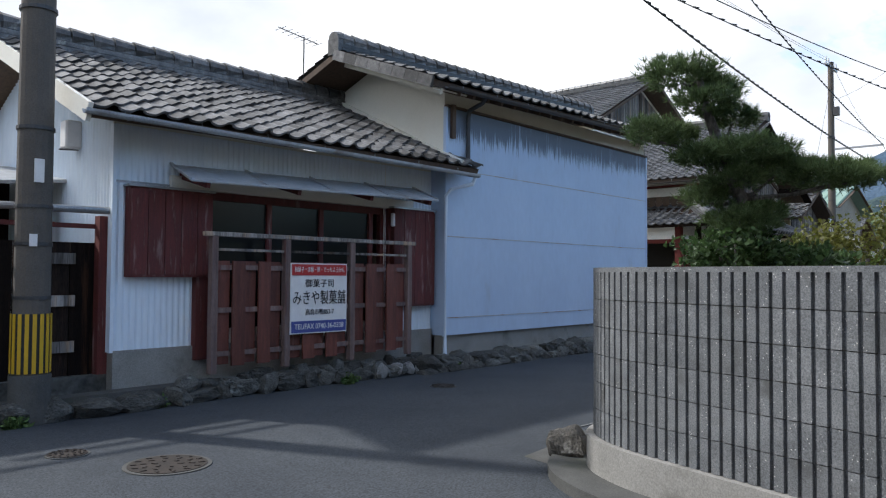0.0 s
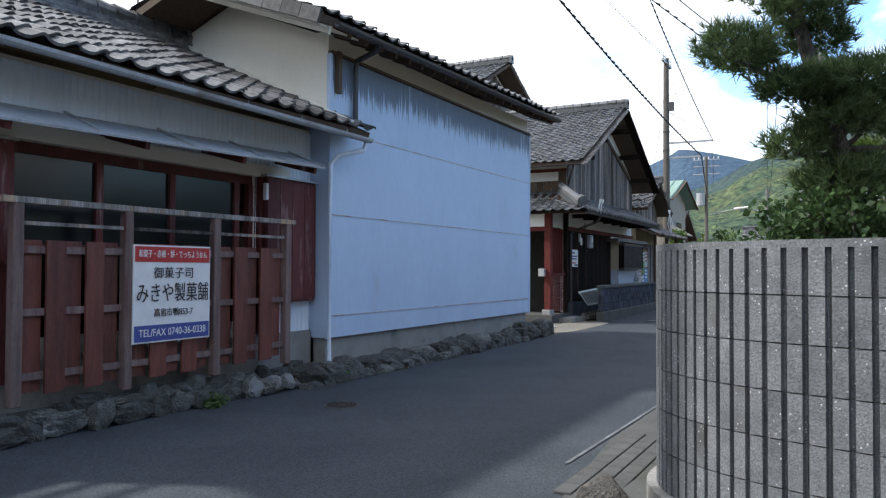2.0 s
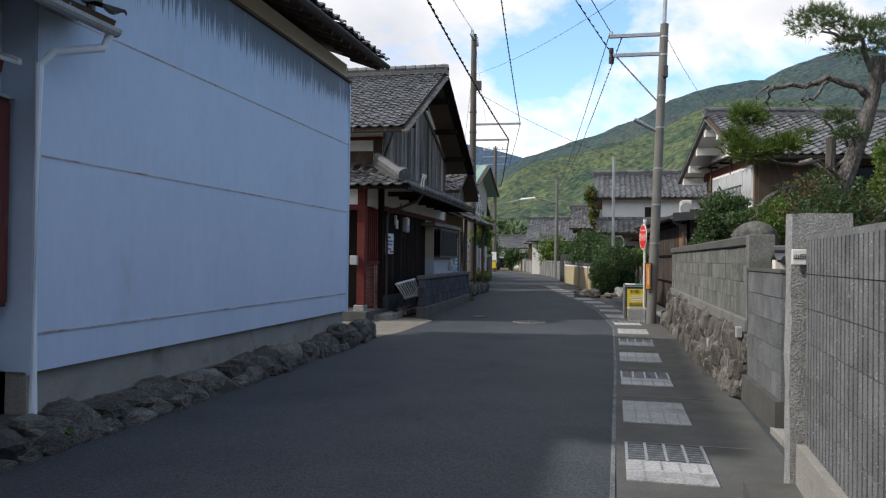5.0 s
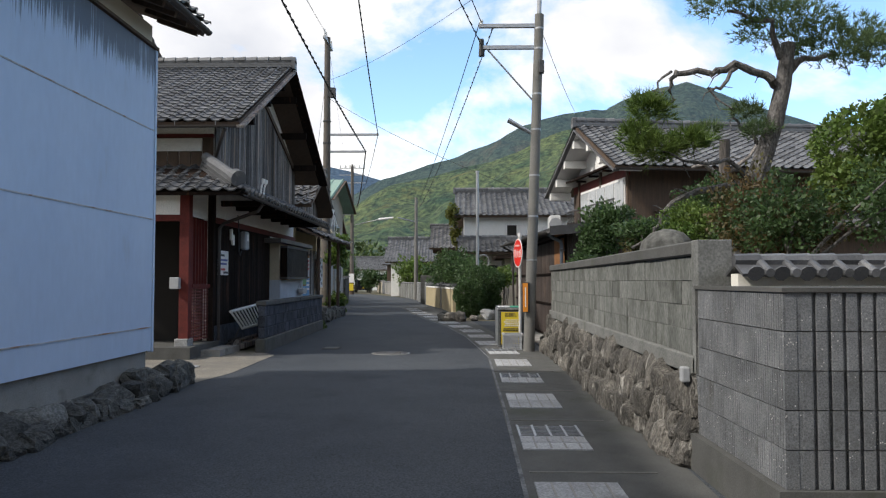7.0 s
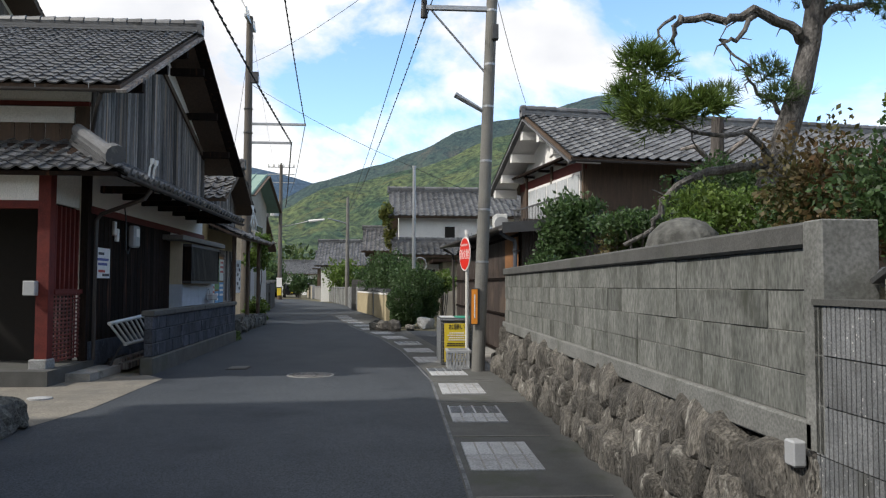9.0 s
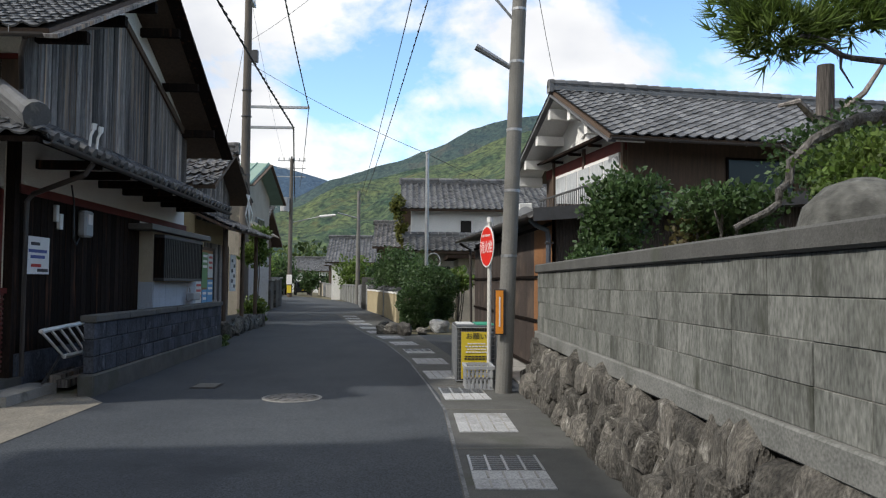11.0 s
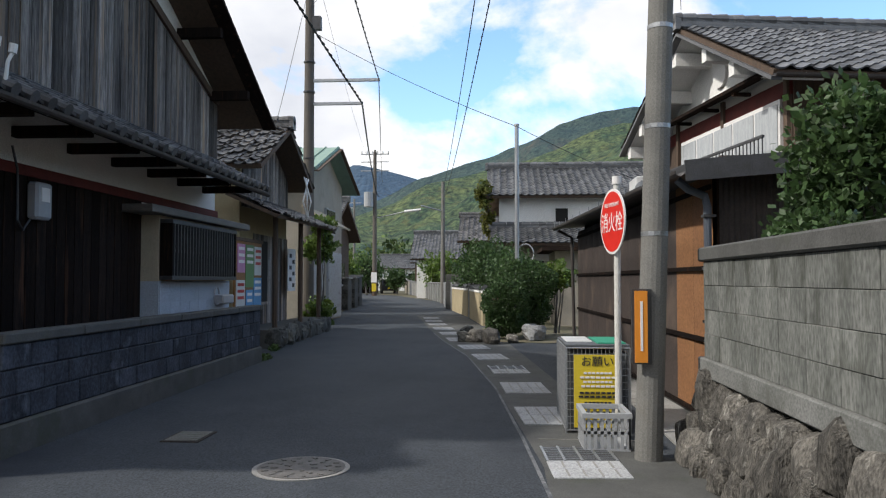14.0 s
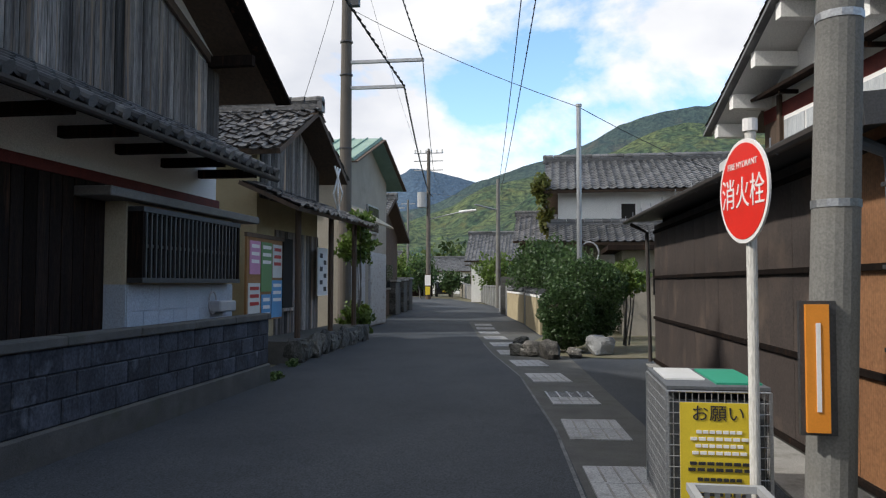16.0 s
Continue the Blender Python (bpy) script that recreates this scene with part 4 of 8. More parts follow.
def stone_row(parent, a, b, z0, h, depth, wmin, wmax, key, seed, out, name="stone"):
    """A course of stones from a to b (x, y), their faces towards out."""
    rng = random.Random(seed)
    a, b = Vector((*a, 0)), Vector((*b, 0))
    L = (b - a).length
    d = (b - a).normalized()
    ang = math.atan2(d.y, d.x)
    s = 0.0
    o = Vector((*out, 0))
    while s < L - 0.05:
        w = min(rng.uniform(wmin, wmax), L - s + 0.05)
        hh = h * rng.uniform(0.85, 1.2)
        c = a + d * (s + w / 2) + o * rng.uniform(-0.03, 0.04)
        m = Matrix.Translation((c.x, c.y, z0 + hh / 2 + rng.uniform(-0.02, 0.02))) @ Matrix.Rotation(ang + rng.uniform(-0.15, 0.15), 4, "Z") @ Matrix.Rotation(rng.uniform(-0.12, 0.12), 4, "Y")
        shared(name, rng.choice(STONES[key]), parent, m @ Matrix.Diagonal((w * 1.1, depth * rng.uniform(0.9, 1.2), hh * 1.12, 1)))
        s += w * 0.97


base_l = thing("stone_footing", (10.5, 8.1, 0), "low footing of dark mossy field stones along the house fronts", "stone footing", kind="structure")
part("core", bx(2.4, 16.9, 8.12, 8.36, -0.02, 0.2), M["darkconc"], base_l)
stone_row(base_l, (2.3, 8.12), (4.6, 8.05), -0.03, 0.22, 0.34, 0.3, 0.55, "stonedark", 3, (0, -1))
stone_row(base_l, (4.4, 8.10), (8.4, 8.06), -0.03, 0.19, 0.22, 0.2, 0.46, "stonedark", 4, (0, -1))
stone_row(base_l, (4.6, 8.13), (8.6, 8.13), 0.11, 0.15, 0.18, 0.16, 0.34, "stonedark", 5, (0, -1))
stone_row(base_l, (8.4, 7.98), (17.0, 8.02), -0.03, 0.26, 0.36, 0.26, 0.55, "stonedark", 6, (0, -1))
stone_row(base_l, (8.4, 7.86), (15.6, 7.9), -0.05, 0.17, 0.24, 0.22, 0.45, "stonedark", 7, (0, -1))
stone_row(base_l, (15.4, 8.05), (17.0, 8.06), 0.13, 0.18, 0.3, 0.3, 0.5, "stonedark", 8, (0, -1))

for i, (x, s) in enumerate(((7.72, 0.21), (8.0, 0.2), (8.25, 0.17), (8.48, 0.2))):
    shared("stone", STONES["granite"][i], base_l, Matrix.Translation((x, 7.98, 0.1)) @ Matrix.Rotation(i * 0.7, 4, "Z") @ Matrix.Diagonal((s, s * 0.9, s, 1)))

# ---- forecourt ----
yard = B()
yard.faces.new([yard.verts.new(p) for p in ((16.2, 8.0, 0.006), (18.2, 7.72, 0.006), (20.9, 7.75, 0.006), (21.6, 8.3, 0.006), (21.4, 12, 0.006), (16.2, 12, 0.006))])
setting("forecourt", yard, M["sand"], "pale sandy forecourt between the houses", "yard")
lid = thing("drain_cover", (18.9, 8.6, 0.0), "small round pale drain cover in the forecourt", "manhole cover")
part("lid", tb([(18.9, 8.6, 0.0), (18.9, 8.6, 0.022)], 0.14, 18), M["slab"], lid)

# ---- the dark board house ----
h2 = gable_house("board_house", "two-storey house with weathered dark board gable and grey tiled roof", (22.4, 30.0), (9.5, 13.4), 0.1, 4.95, 6.88, 0.9, 8.72, "tile", "white", 0, rx=26.2)
boards(h2, (22.4, 9.5), (30.0, 9.5), 3.5, lambda s: 4.74 + max(0.0, 1.32 * (1 - abs(s - 3.55) / 3.5)), "greywood", 0.205, t=0.03)
boards(h2, (22.45, 9.5), (27.0, 9.5), 0.42, lambda s: 2.56, "darkwood", 0.2, t=0.03)
boards(h2, (22.4, 13.4), (22.4, 9.5), 3.7, lambda s: 4.35, "oldwood", 0.25, out=(-1, 0, 0))
part("beam", bx(22.36, 30.0, 9.44, 9.5, 2.56, 2.68), M["beam"], h2)
part("beam", bx(22.33, 22.4, 9.5, 13.4, 4.35, 4.42), M["beam"], h2)
for y in (9.75, 11.55):
    part("panel", bx(22.345, 22.368, y, y + 1.65, 4.06, 4.33), M["white"], h2, "white plaster panel under the eave")
part("sill", bx(22.35, 27.0, 9.40, 9.55, 0.0, 0.42), M["bluegrey"], h2)
part("plinth", bx(22.45, 29.95, 9.56, 13.35, -0.13, 0.12), M["darkconc"], h2)
for i in range(7):
    x = 22.9 + i * 1.08
    part("joist", bx(x, x + 0.11, 8.62, 9.5, 2.96, 3.08), M["darkwood"], h2)
for sgn in (-1, 1):
    # white trim under the rakes, bargeboard and purlins
    x0 = 26.2 + sgn * 3.9
    bm = B()
    kx = 3.5 if sgn < 0 else 3.9
    beam(bm, (25.95, 9.45, 6.09), (25.95 + sgn * kx, 9.45, 4.74), 0.13, 0.05, up=(0, -1, 0))
    beam(bm, (25.95 + sgn * (kx - 0.04), 9.45, 4.75), (22.4 if sgn < 0 else 30.0, 9.45, 4.75), 0.13, 0.05, up=(0, -1, 0))
    part("gable_trim", bm, M["oldwood"], h2, "brown wooden trim over the boards")
    bm = B()
    beam(bm, (26.2, 8.74, 6.78), (26.2 + sgn * 4.7, 8.74, 4.40), 0.05, 0.26, up=(0, -1, 0))
    part("bargeboard", bm, M["darkwood"] if sgn > 0 else M["greywood"], h2)
    for f in (0.15, 0.45, 0.75):
        x, z = 26.2 + sgn * 4.6 * f, 6.70 - 2.38 * f
        part("purlin", bx(x - 0.06, x + 0.06, 8.76, 9.5, z - 0.22, z - 0.06), M["darkwood"], h2)
gutter(h2, (21.45, 8.75, 4.42), (21.45, 13.6, 4.42), "gutter", 0.05)
downpipe(h2, [(21.5, 9.0, 4.36), (21.62, 9.1, 4.2), (22.3, 9.42, 3.95), (22.34, 9.44, 3.5)], 0.035, "gutter")
d = part("roof", quad_slab((20.75, 8.45, 3.02), (29.7, 8.45, 3.0), (29.7, 9.5, 3.56), (21.8, 9.5, 3.6), 0.07), M["darkwood"], h2, "tiled pent roof")
tiles(d, (20.8, 8.42, 3.03), (1, 0, 0), (0, 1.05, 0.56), 8.9, 1.19, "tile", 170, clip=lambda s, v: s > v * 0.85)
d = part("roof", quad_slab((20.75, 8.45, 3.02), (20.75, 13.4, 3.02), (22.4, 13.4, 3.75), (21.9, 9.5, 3.62), 0.07), M["darkwood"], h2, "tiled porch roof")
tiles(d, (20.72, 13.4, 3.03), (0, -1, 0), (1.6, 0, 0.7), 4.95, 1.74, "tile", 110, clip=lambda s, v: s < 4.95 - v * 0.6)
bm = B()
for k in range(3):
    beam(bm, (20.95, 8.6, 3.10 + k * 0.07), (21.9, 9.5, 3.66 + k * 0.07), 0.26 - 0.05 * k, 0.07)
tube(bm, [(20.95, 8.6, 3.31), (21.9, 9.5, 3.86)], 0.10, 10)
tube(bm, [(20.86, 8.52, 3.28), (20.98, 8.63, 3.34)], 0.155, 12)
part("hip_ridge", bm, M["tile"], h2)
bm = B()
tube(bm, [(22.3, 9.42, 3.58), (29.7, 9.42, 3.56)], 0.06, 8)
part("flashing", bm, M["tile"], h2)
for i in range(33):
    x = 20.95 + i * 0.27
    part("eave_tile", tb([(x, 8.335, 3.04), (x, 8.36, 3.052), (x, 8.48, 3.105)], 0.064, 10, 0.058), M["tile"], d)
gutter(h2, (20.8, 8.37, 2.99), (29.65, 8.37, 2.96), "gutter", 0.055)
downpipe(h2, [(22.15, 8.40, 2.93), (22.15, 8.5, 2.78), (22.45, 9.3, 2.55), (22.45, 9.38, 2.45), (22.45, 9.38, 0.12)], 0.035, "gutter")
bm = B()
for dx in (0, 0.22):
    tube(bm, [(22.05 + dx, 8.42, 3.08), (22.05 + dx, 8.40, 3.28), (22.08 + dx, 8.38, 3.36)], 0.018, 6)
    tube(bm, [(22.08 + dx, 8.38, 3.36), (22.08 + dx, 8.37, 3.44)], 0.035, 8)
part("insulator", bm, M["ceramic"], h2)
# porch
part("floor", bx(20.7, 22.4, 9.35, 13.3, -0.13, 0.12), M["darkconc"], h2)
part("step", bx(21.3, 22.6, 8.98, 9.35, -0.13, 0.02), M["concrete"], h2)
part("post_base", bx(21.0, 21.3, 9.5, 9.76, 0.10, 0.26, bevel=0.015), M["granite"], h2)
part("post", bx(21.05, 21.24, 9.52, 9.70, 0.26, 3.05), M["beam"], h2, "red painted post")
part("post", bx(22.25, 22.40, 9.44, 9.56, 0.12, 3.4), M["darkwood"], h2)
part("lintel", bx(21.05, 21.2, 9.7, 13.3, 2.5, 2.62), M["beam"], h2)
part("wall", bx(21.08, 21.16, 9.7, 13.3, 2.62, 3.1), M["white"], h2, "white plaster over the porch")
part("wall", bx(21.24, 22.25, 9.58, 9.64, 2.62, 3.3), M["white"], h2, "white plaster over the porch")
part("panel", bx(21.24, 22.25, 9.58, 9.62, 1.28, 2.58), M["beam"], h2, "red board panel")
for i in range(6):
    part("lattice", bx(21.27 + i * 0.165, 21.32 + i * 0.165, 9.53, 9.58, 1.3, 2.58), M["beam"], h2)
lat = part("lattice_frame", bx(21.24, 22.25, 9.50, 9.58, 1.22, 1.29), M["beam"], h2)
for i in range(17):
    part("bar", bx(21.26, 22.24, 9.53, 9.55, 0.2 + i * 0.062, 0.226 + i * 0.062), M["redwood"], lat)
for i in range(8):
    part("bar", bx(21.27 + i * 0.137, 21.29 + i * 0.137, 9.55, 9.57, 0.18, 1.24), M["redwood"], lat)
# black sheets paint the porch shade on its back and side
part("panel", bx(22.35, 22.40, 9.7, 13.3, 0.1, 2.7), M["void"], h2, "near-black sheet painted as the shaded porch interior")
part("panel", bx(21.1, 22.35, 13.3, 13.4, 0.1, 3.0), M["void"], h2, "near-black sheet painted as the shaded porch interior")
mailbox = thing("mailbox", (20.95, 9.65, 1.2), "grey metal mailbox hung on the red post", "mailbox")
part("box", bx(20.93, 21.05, 9.66, 9.84, 1.2, 1.42, bevel=0.012), M["plastic"], mailbox)
notice = thing("notice_sign", (22.9, 9.44, 1.5), "white notice board with blue and red print", "sign")
part("panel", bx(22.58, 23.24, 9.43, 9.455, 1.48, 2.0), M["signwhite"], notice)
for z, key, a, b in ((1.90, "ink", 22.7, 22.95), (1.80, "signblue", 22.64, 23.16), (1.72, "signblue", 22.7, 23.1), (1.60, "signred", 22.72, 23.0), (1.535, "ink", 22.9, 23.2)):
    part("print", bx(a, b, 9.424, 9.431, z - 0.022, z + 0.022), M[key], notice)
meterbox = thing("electric_meter", (24.4, 9.42, 2.1), "grey electric meter box with cable", "meter")
part("case", bx(24.2, 24.5, 9.32, 9.46, 2.08, 2.5, bevel=0.03), M["plastic"], meterbox)
part("dial", bx(24.27, 24.43, 9.31, 9.325, 2.28, 2.44, bevel=0.004), M["signwhite"], meterbox)
part("cable", tb([(24.25, 9.42, 2.1), (24.1, 9.42, 1.95), (24.0, 9.42, 2.05), (24.0, 9.43, 2.6), (23.9, 9.43, 2.85)], 0.014, 6), M["darksteel"], meterbox)
sw = thing("switch_box", (23.6, 9.42, 2.2), "small white switch boxes on the boards", "switch box")
part("box", bx(23.5, 23.6, 9.40, 9.46, 2.15, 2.38, bevel=0.01), M["signwhite"], sw)
part("box", bx(23.38, 23.46, 9.40, 9.46, 2.25, 2.5, bevel=0.01), M["ceramic"], sw)
# projecting window bay
M["hoodgrey"] = mat("brown_grey_sheet", (0.17, 0.155, 0.14), (0.12, 0.11, 0.10), rough=0.6, scale=3, fine=50, bump=0.1)
bay = part("bay", bx(27.0, 29.95, 9.2, 9.5, 1.38, 2.36), M["beige"], h2, "beige plastered bay")
part("bay_base", bx(27.0, 29.95, 9.19, 9.5, 0.3, 1.38), M["baytile"], h2, "pale tiled bay base")
for i in range(8):
    part("tile", bx(27.02 + i * 0.366, 27.378 + i * 0.366, 9.178, 9.19, 0.42, 1.06), M["baytile"], bay)
for i in range(4):
    part("tile", bx(27.02 + i * 0.732, 27.744 + i * 0.732, 9.178, 9.19, 1.068, 1.372), M["baytile"], bay)
part("hood", bx(26.4, 30.6, 9.02, 9.5, 2.36, 2.47, bevel=0.01), M["hoodgrey"], bay, "brown-grey sheet hood")
grille = part("window_grille", bx(27.02, 29.78, 8.99, 9.19, 1.40, 1.46), M["darksteel"], h2, "dark window grille")
part("cap", bx(27.02, 29.78, 8.99, 9.19, 2.24, 2.30), M["darksteel"], grille)
for x in (27.02, 29.72):
    part("side", bx(x, x + 0.06, 9.0, 9.19, 1.46, 2.24), M["darkwood"], grille)
for i in range(23):
    x = 27.11 + i * 0.115
    part("bar", bx(x, x + 0.032, 9.005, 9.035, 1.46, 2.24), M["darksteel"], grille)
part("rail", bx(27.08, 29.72, 9.04, 9.06, 1.82, 1.86), M["darksteel"], grille)
part("pane", bx(27.08, 29.72, 9.16, 9.175, 1.46, 2.24), M["glass"], grille)
tap = thing("bay_meter", (29.3, 9.1, 1.0), "small grey meter with a looped hose", "meter")
part("case", bx(29.15, 29.7, 9.0, 9.18, 0.98, 1.14, bevel=0.02), M["plastic"], tap)
part("hose", tb([(29.1 + 0.12 * math.cos(a), 9.1, 1.12 + 0.16 * math.sin(a)) for a in np.linspace(0.2, 5.8, 14)], 0.015, 6), M["plastic"], tap)

for ob in (h2, mailbox, notice, meterbox, sw, tap):
    p = ob.location
    ob.location = (10.5 + (p.x - 10.5) * 0.93, 4.3 + (p.y - 4.3) * 0.93, 0.1 + p.z * 0.93)
    ob.scale = (0.93, 0.93, 0.93)

bench = thing("folded_ladder", (23.0, 8.9, 0.3), "tilted white metal ladder frame resting on timber", "ladder")
for (a, b) in (((21.85, 8.75, 0.74), (24.0, 8.85, 0.80)), ((22.2, 8.62, 0.40), (24.1, 8.7, 0.40))):
    part("rail", tb([a, b], 0.03, 8), M["ceramic"], bench)
for i in range(9):
    f = i / 8
    p, q = Vector((21.85 + 2.15 * f, 8.75 + 0.1 * f, 0.74 + 0.06 * f)), Vector((22.2 + 1.9 * f, 8.62 + 0.08 * f, 0.40))
    bm = B()
    beam(bm, p, q, 0.035, 0.02)
    part("rung", bm, M["ceramic"], bench)
part("leg", tb([(22.3, 8.7, 0.42), (21.8, 8.75, 0.0)], 0.018, 6), M["darksteel"], bench)
part("leg", tb([(23.9, 8.75, 0.42), (23.95, 8.8, -0.04)], 0.018, 6), M["darksteel"], bench)
bench.location += Vector((-0.3, 0.02, 0.03))
logs = thing("timber_pile", (23.0, 8.85, 0), "small pile of grey timber on the ground", "timber")
for i in range(4):
    bm = B()
    beam(bm, (22.0 + 0.1 * i, 8.7 + 0.13 * i, 0.07 + 0.05 * (i % 2)), (24.2, 8.75 + 0.13 * i, 0.08 + 0.06 * (i % 2)), 0.14, 0.10)
    part("log", bm, M["greywood"], logs)

# ---- low block wall ----
M["lowjoint"] = mat("dark_joint", (0.018, 0.019, 0.022), rough=0.95, scale=6, fine=80, bump=0.3)
low = thing("block_wall", (25.2, 8.3, 0), "low wall of bluish grey concrete blocks with a flat cap", "wall", kind="structure")
LA, LB = Vector((21.4, 8.07, 0)), Vector((28.6, 8.29, 0))
ld = (LB - LA).normalized()
la = math.atan2(ld.y, ld.x)
lm = Matrix.Translation(LA) @ Matrix.Rotation(la, 4, "Z")
LL = (LB - LA).length
part("core", bx(0.02, LL - 0.02, 0.012, 0.12, -0.02, 0.89, m=lm), M["lowjoint"], low)
part("footing", bx(-0.05, LL + 0.03, -0.028, 0.17, -0.02, 0.265, m=lm, bevel=0.02), M["darkconc"], low, "dark stained concrete footing")
rng = random.Random(19)
s0 = -0.02
while s0 < LL:
    w0 = min(rng.uniform(1.1, 1.3), LL + 0.02 - s0)
    e0 = rng.uniform(-0.005, 0.005)
    part("cap", bx(s0 + 0.003, s0 + w0 - 0.003, -0.032 + e0, 0.165 + e0, 0.888, 0.975 + e0 * 0.5, m=lm, bevel=0.012), M["darkconc"], low)
    s0 += w0
BLKS = []
for k in range(3):
    bm = bx(0.004, 0.396, 0, 0.13, 0.004, 0.202, bevel=0.010)
    for v in bm.verts:
        v.co += Vector((noise.noise(v.co * 7 + Vector((k * 9, 0, 0))), noise.noise(v.co * 7 + Vector((0, k * 5 + 3, 0))), noise.noise(v.co * 7 + Vector((0, 0, k * 4 + 1))))) * 0.006
    BLKS.append(mesh_of("block", bm, M["bluegrey"]))
for r in range(3):
    x = -0.2 if r % 2 else 0.0
    while x < LL - 0.05:
        a, b = max(0.0, x), min(x + 0.4, LL)
        if b - a > 0.06:
            shared("block", rng.choice(BLKS), low, lm @ Matrix.Translation((a, rng.uniform(-0.004, 0.004), 0.267 + r * 0.207)) @ Matrix.Diagonal(((b - a) / 0.4, 1, 1, 1)))
        x += 0.4

# ---- houses further along ----
h3 = gable_house("old_board_house", "small old board house with sagging tiled roof", (31.0, 34.6), (9.6, 13.6), 0.2, 4.05, 5.0, 0.45, 9.0, "tileold", "ochre", 0, jitter=0.035)
boards(h3, (31.1, 9.6), (34.6, 9.6), 3.0, lambda s: 4.0 + 0.85 * (1 - abs(s - 1.7) / 1.75), "greywood", 0.17, t=0.03)
boards(h3, (31.9, 9.6), (34.6, 9.6), 0.3, lambda s: 2.45, "greywood", 0.17, t=0.03)
# no opening is cut: black colour stands for the shade in the doorway
part("door", bx(32.2, 32.75, 9.52, 9.6, 0.9, 2.3), M["void"], h3, "near-black sheet painted as a shaded doorway")
part("window_sill", bx(32.1, 32.85, 9.46, 9.6, 0.84, 0.9), M["greywood"], h3)
d = part("roof", quad_slab((30.2, 8.5, 2.72), (35.6, 8.5, 2.78), (35.6, 9.6, 3.2), (30.2, 9.6, 3.2), 0.07), M["oldwood"], h3, "tiled pent roof")
tiles(d, (30.2, 8.47, 2.73), (1, 0, 0), (0, 1.1, 0.46), 5.4, 1.2, "tileold", 0, 0.04)
for x in (31.3, 33.4, 35.3):
    part("post", tb([(x, 8.9, 0.35), (x, 8.9, 2.8)], 0.06, 8), M["oldwood"], h3)
part("plinth", bx(30.4, 36.2, 8.75, 9.6, -0.02, 0.38), M["darkconc"], h3)
stone_row(h3, (30.4, 8.72), (36.2, 8.9), -0.02, 0.36, 0.3, 0.3, 0.55, "stonedark", 21, (0, -1))
bmv = B()
for i in range(3):
    tube(bmv, [(33.2 + 0.1 * i, 8.7, 2.8), (33.2, 8.6 + 0.1 * i, 3.3), (33.3 + 0.2 * i, 8.8, 3.9)], 0.02, 5)
part("vent_pipe", bmv, M["ceramic"], h3)
M["boardwood"] = mat("orange_brown_board", (0.30, 0.15, 0.055), (0.22, 0.11, 0.045), rough=0.7, scale=3, fine=50, bump=0.2, stretch=(5, 5, 0.7))
pb = thing("poster_board", (31.2, 9.3, 0.8), "wooden notice board with coloured posters", "notice board")
part("board", bx(30.35, 32.0, 9.02, 9.06, 0.75, 2.2), M["boardwood"], pb, "orange-brown wooden backing board")
part("frame", bx(30.3, 32.05, 9.0, 9.05, 2.18, 2.25), M["oldwood"], pb)
PK = [plain("poster_pink", (0.55, 0.25, 0.42), 0.5), plain("poster_green", (0.12, 0.25, 0.10), 0.5), plain("poster_blue", (0.10, 0.30, 0.55), 0.5), plain("poster_pale", (0.6, 0.62, 0.6), 0.5)]
for x0, x1, z0, z1, k in ((30.45, 30.9, 1.55, 2.12, 0), (30.95, 31.45, 1.25, 2.12, 1), (31.5, 31.95, 1.5, 2.1, 3), (30.4, 30.9, 0.85, 1.4, 3), (30.98, 31.4, 0.8, 1.2, 2), (31.45, 31.97, 0.78, 1.45, 2)):
    pp = part("poster", bx(x0, x1, 9.006, 9.018, z0, z1), PK[k], pb)
    for j in range(3):
        part("print", bx(x0 + 0.06, x1 - 0.06, 9.0, 9.005, z1 - 0.12 - 0.13 * j, z1 - 0.06 - 0.13 * j), M["signwhite"] if k != 3 else M["signred"], pp)
pb.location += Vector((-0.12, 0.3, 0))
h3.location += Vector((0.6, 0.12, 0))
sg = thing("shop_plate", (34.95, 9.5, 1.1), "tall white sign plate with dark print", "sign")
part("panel", bx(34.62, 35.32, 9.5, 9.53, 1.12, 2.2), M["signwhite"], sg)
for j in range(6):
    part("print", bx(34.74 + 0.28 * (j % 2), 34.92 + 0.28 * (j % 2), 9.49, 9.499, 1.97 - 0.15 * j, 2.07 - 0.15 * j), M["ink"], sg)

h4 = thing("stucco_house", (41.5, 12.5, 0), "grey stucco house with pale green sheet roof", "house")
O4 = [(38.9, 0), (44.5, 0), (44.5, 4.9), (41.7, 5.9), (38.9, 4.9)]
part("wall", poly_prism(O4, "y", 10.2, 10.35), M["greywall"], h4)
part("wall", poly_prism(O4, "y", 15.8, 15.95), M["greywall"], h4)
for x in (38.9, 44.35):
    part("wall", bx(x, x + 0.15, 10.35, 15.8, 0, 4.9), M["greywall"], h4)
for sgn in (-1, 1):
    rf = part("roof", quad_slab((41.7, 9.7, 6.0), (41.7, 16.4, 6.0), (41.7 + sgn * 3.4, 16.4, 4.78), (41.7 + sgn * 3.4, 9.7, 4.78), 0.09), M["greenroof"], h4, "pale green sheet roof")
    for i in range(16):
        y = 9.75 + i * 0.44
        bm = B()
        beam(bm, (41.7, y, 6.02), (41.7 + sgn * 3.4, y, 4.80), 0.035, 0.04)
        part("seam", bm, M["greenroof"], rf)
    bm = B()
    beam(bm, (41.7, 9.7, 5.93), (41.7 + sgn * 3.4, 9.7, 4.71), 0.04, 0.22, up=(0, -1, 0))
    part("bargeboard", bm, M["oldwood"], h4)
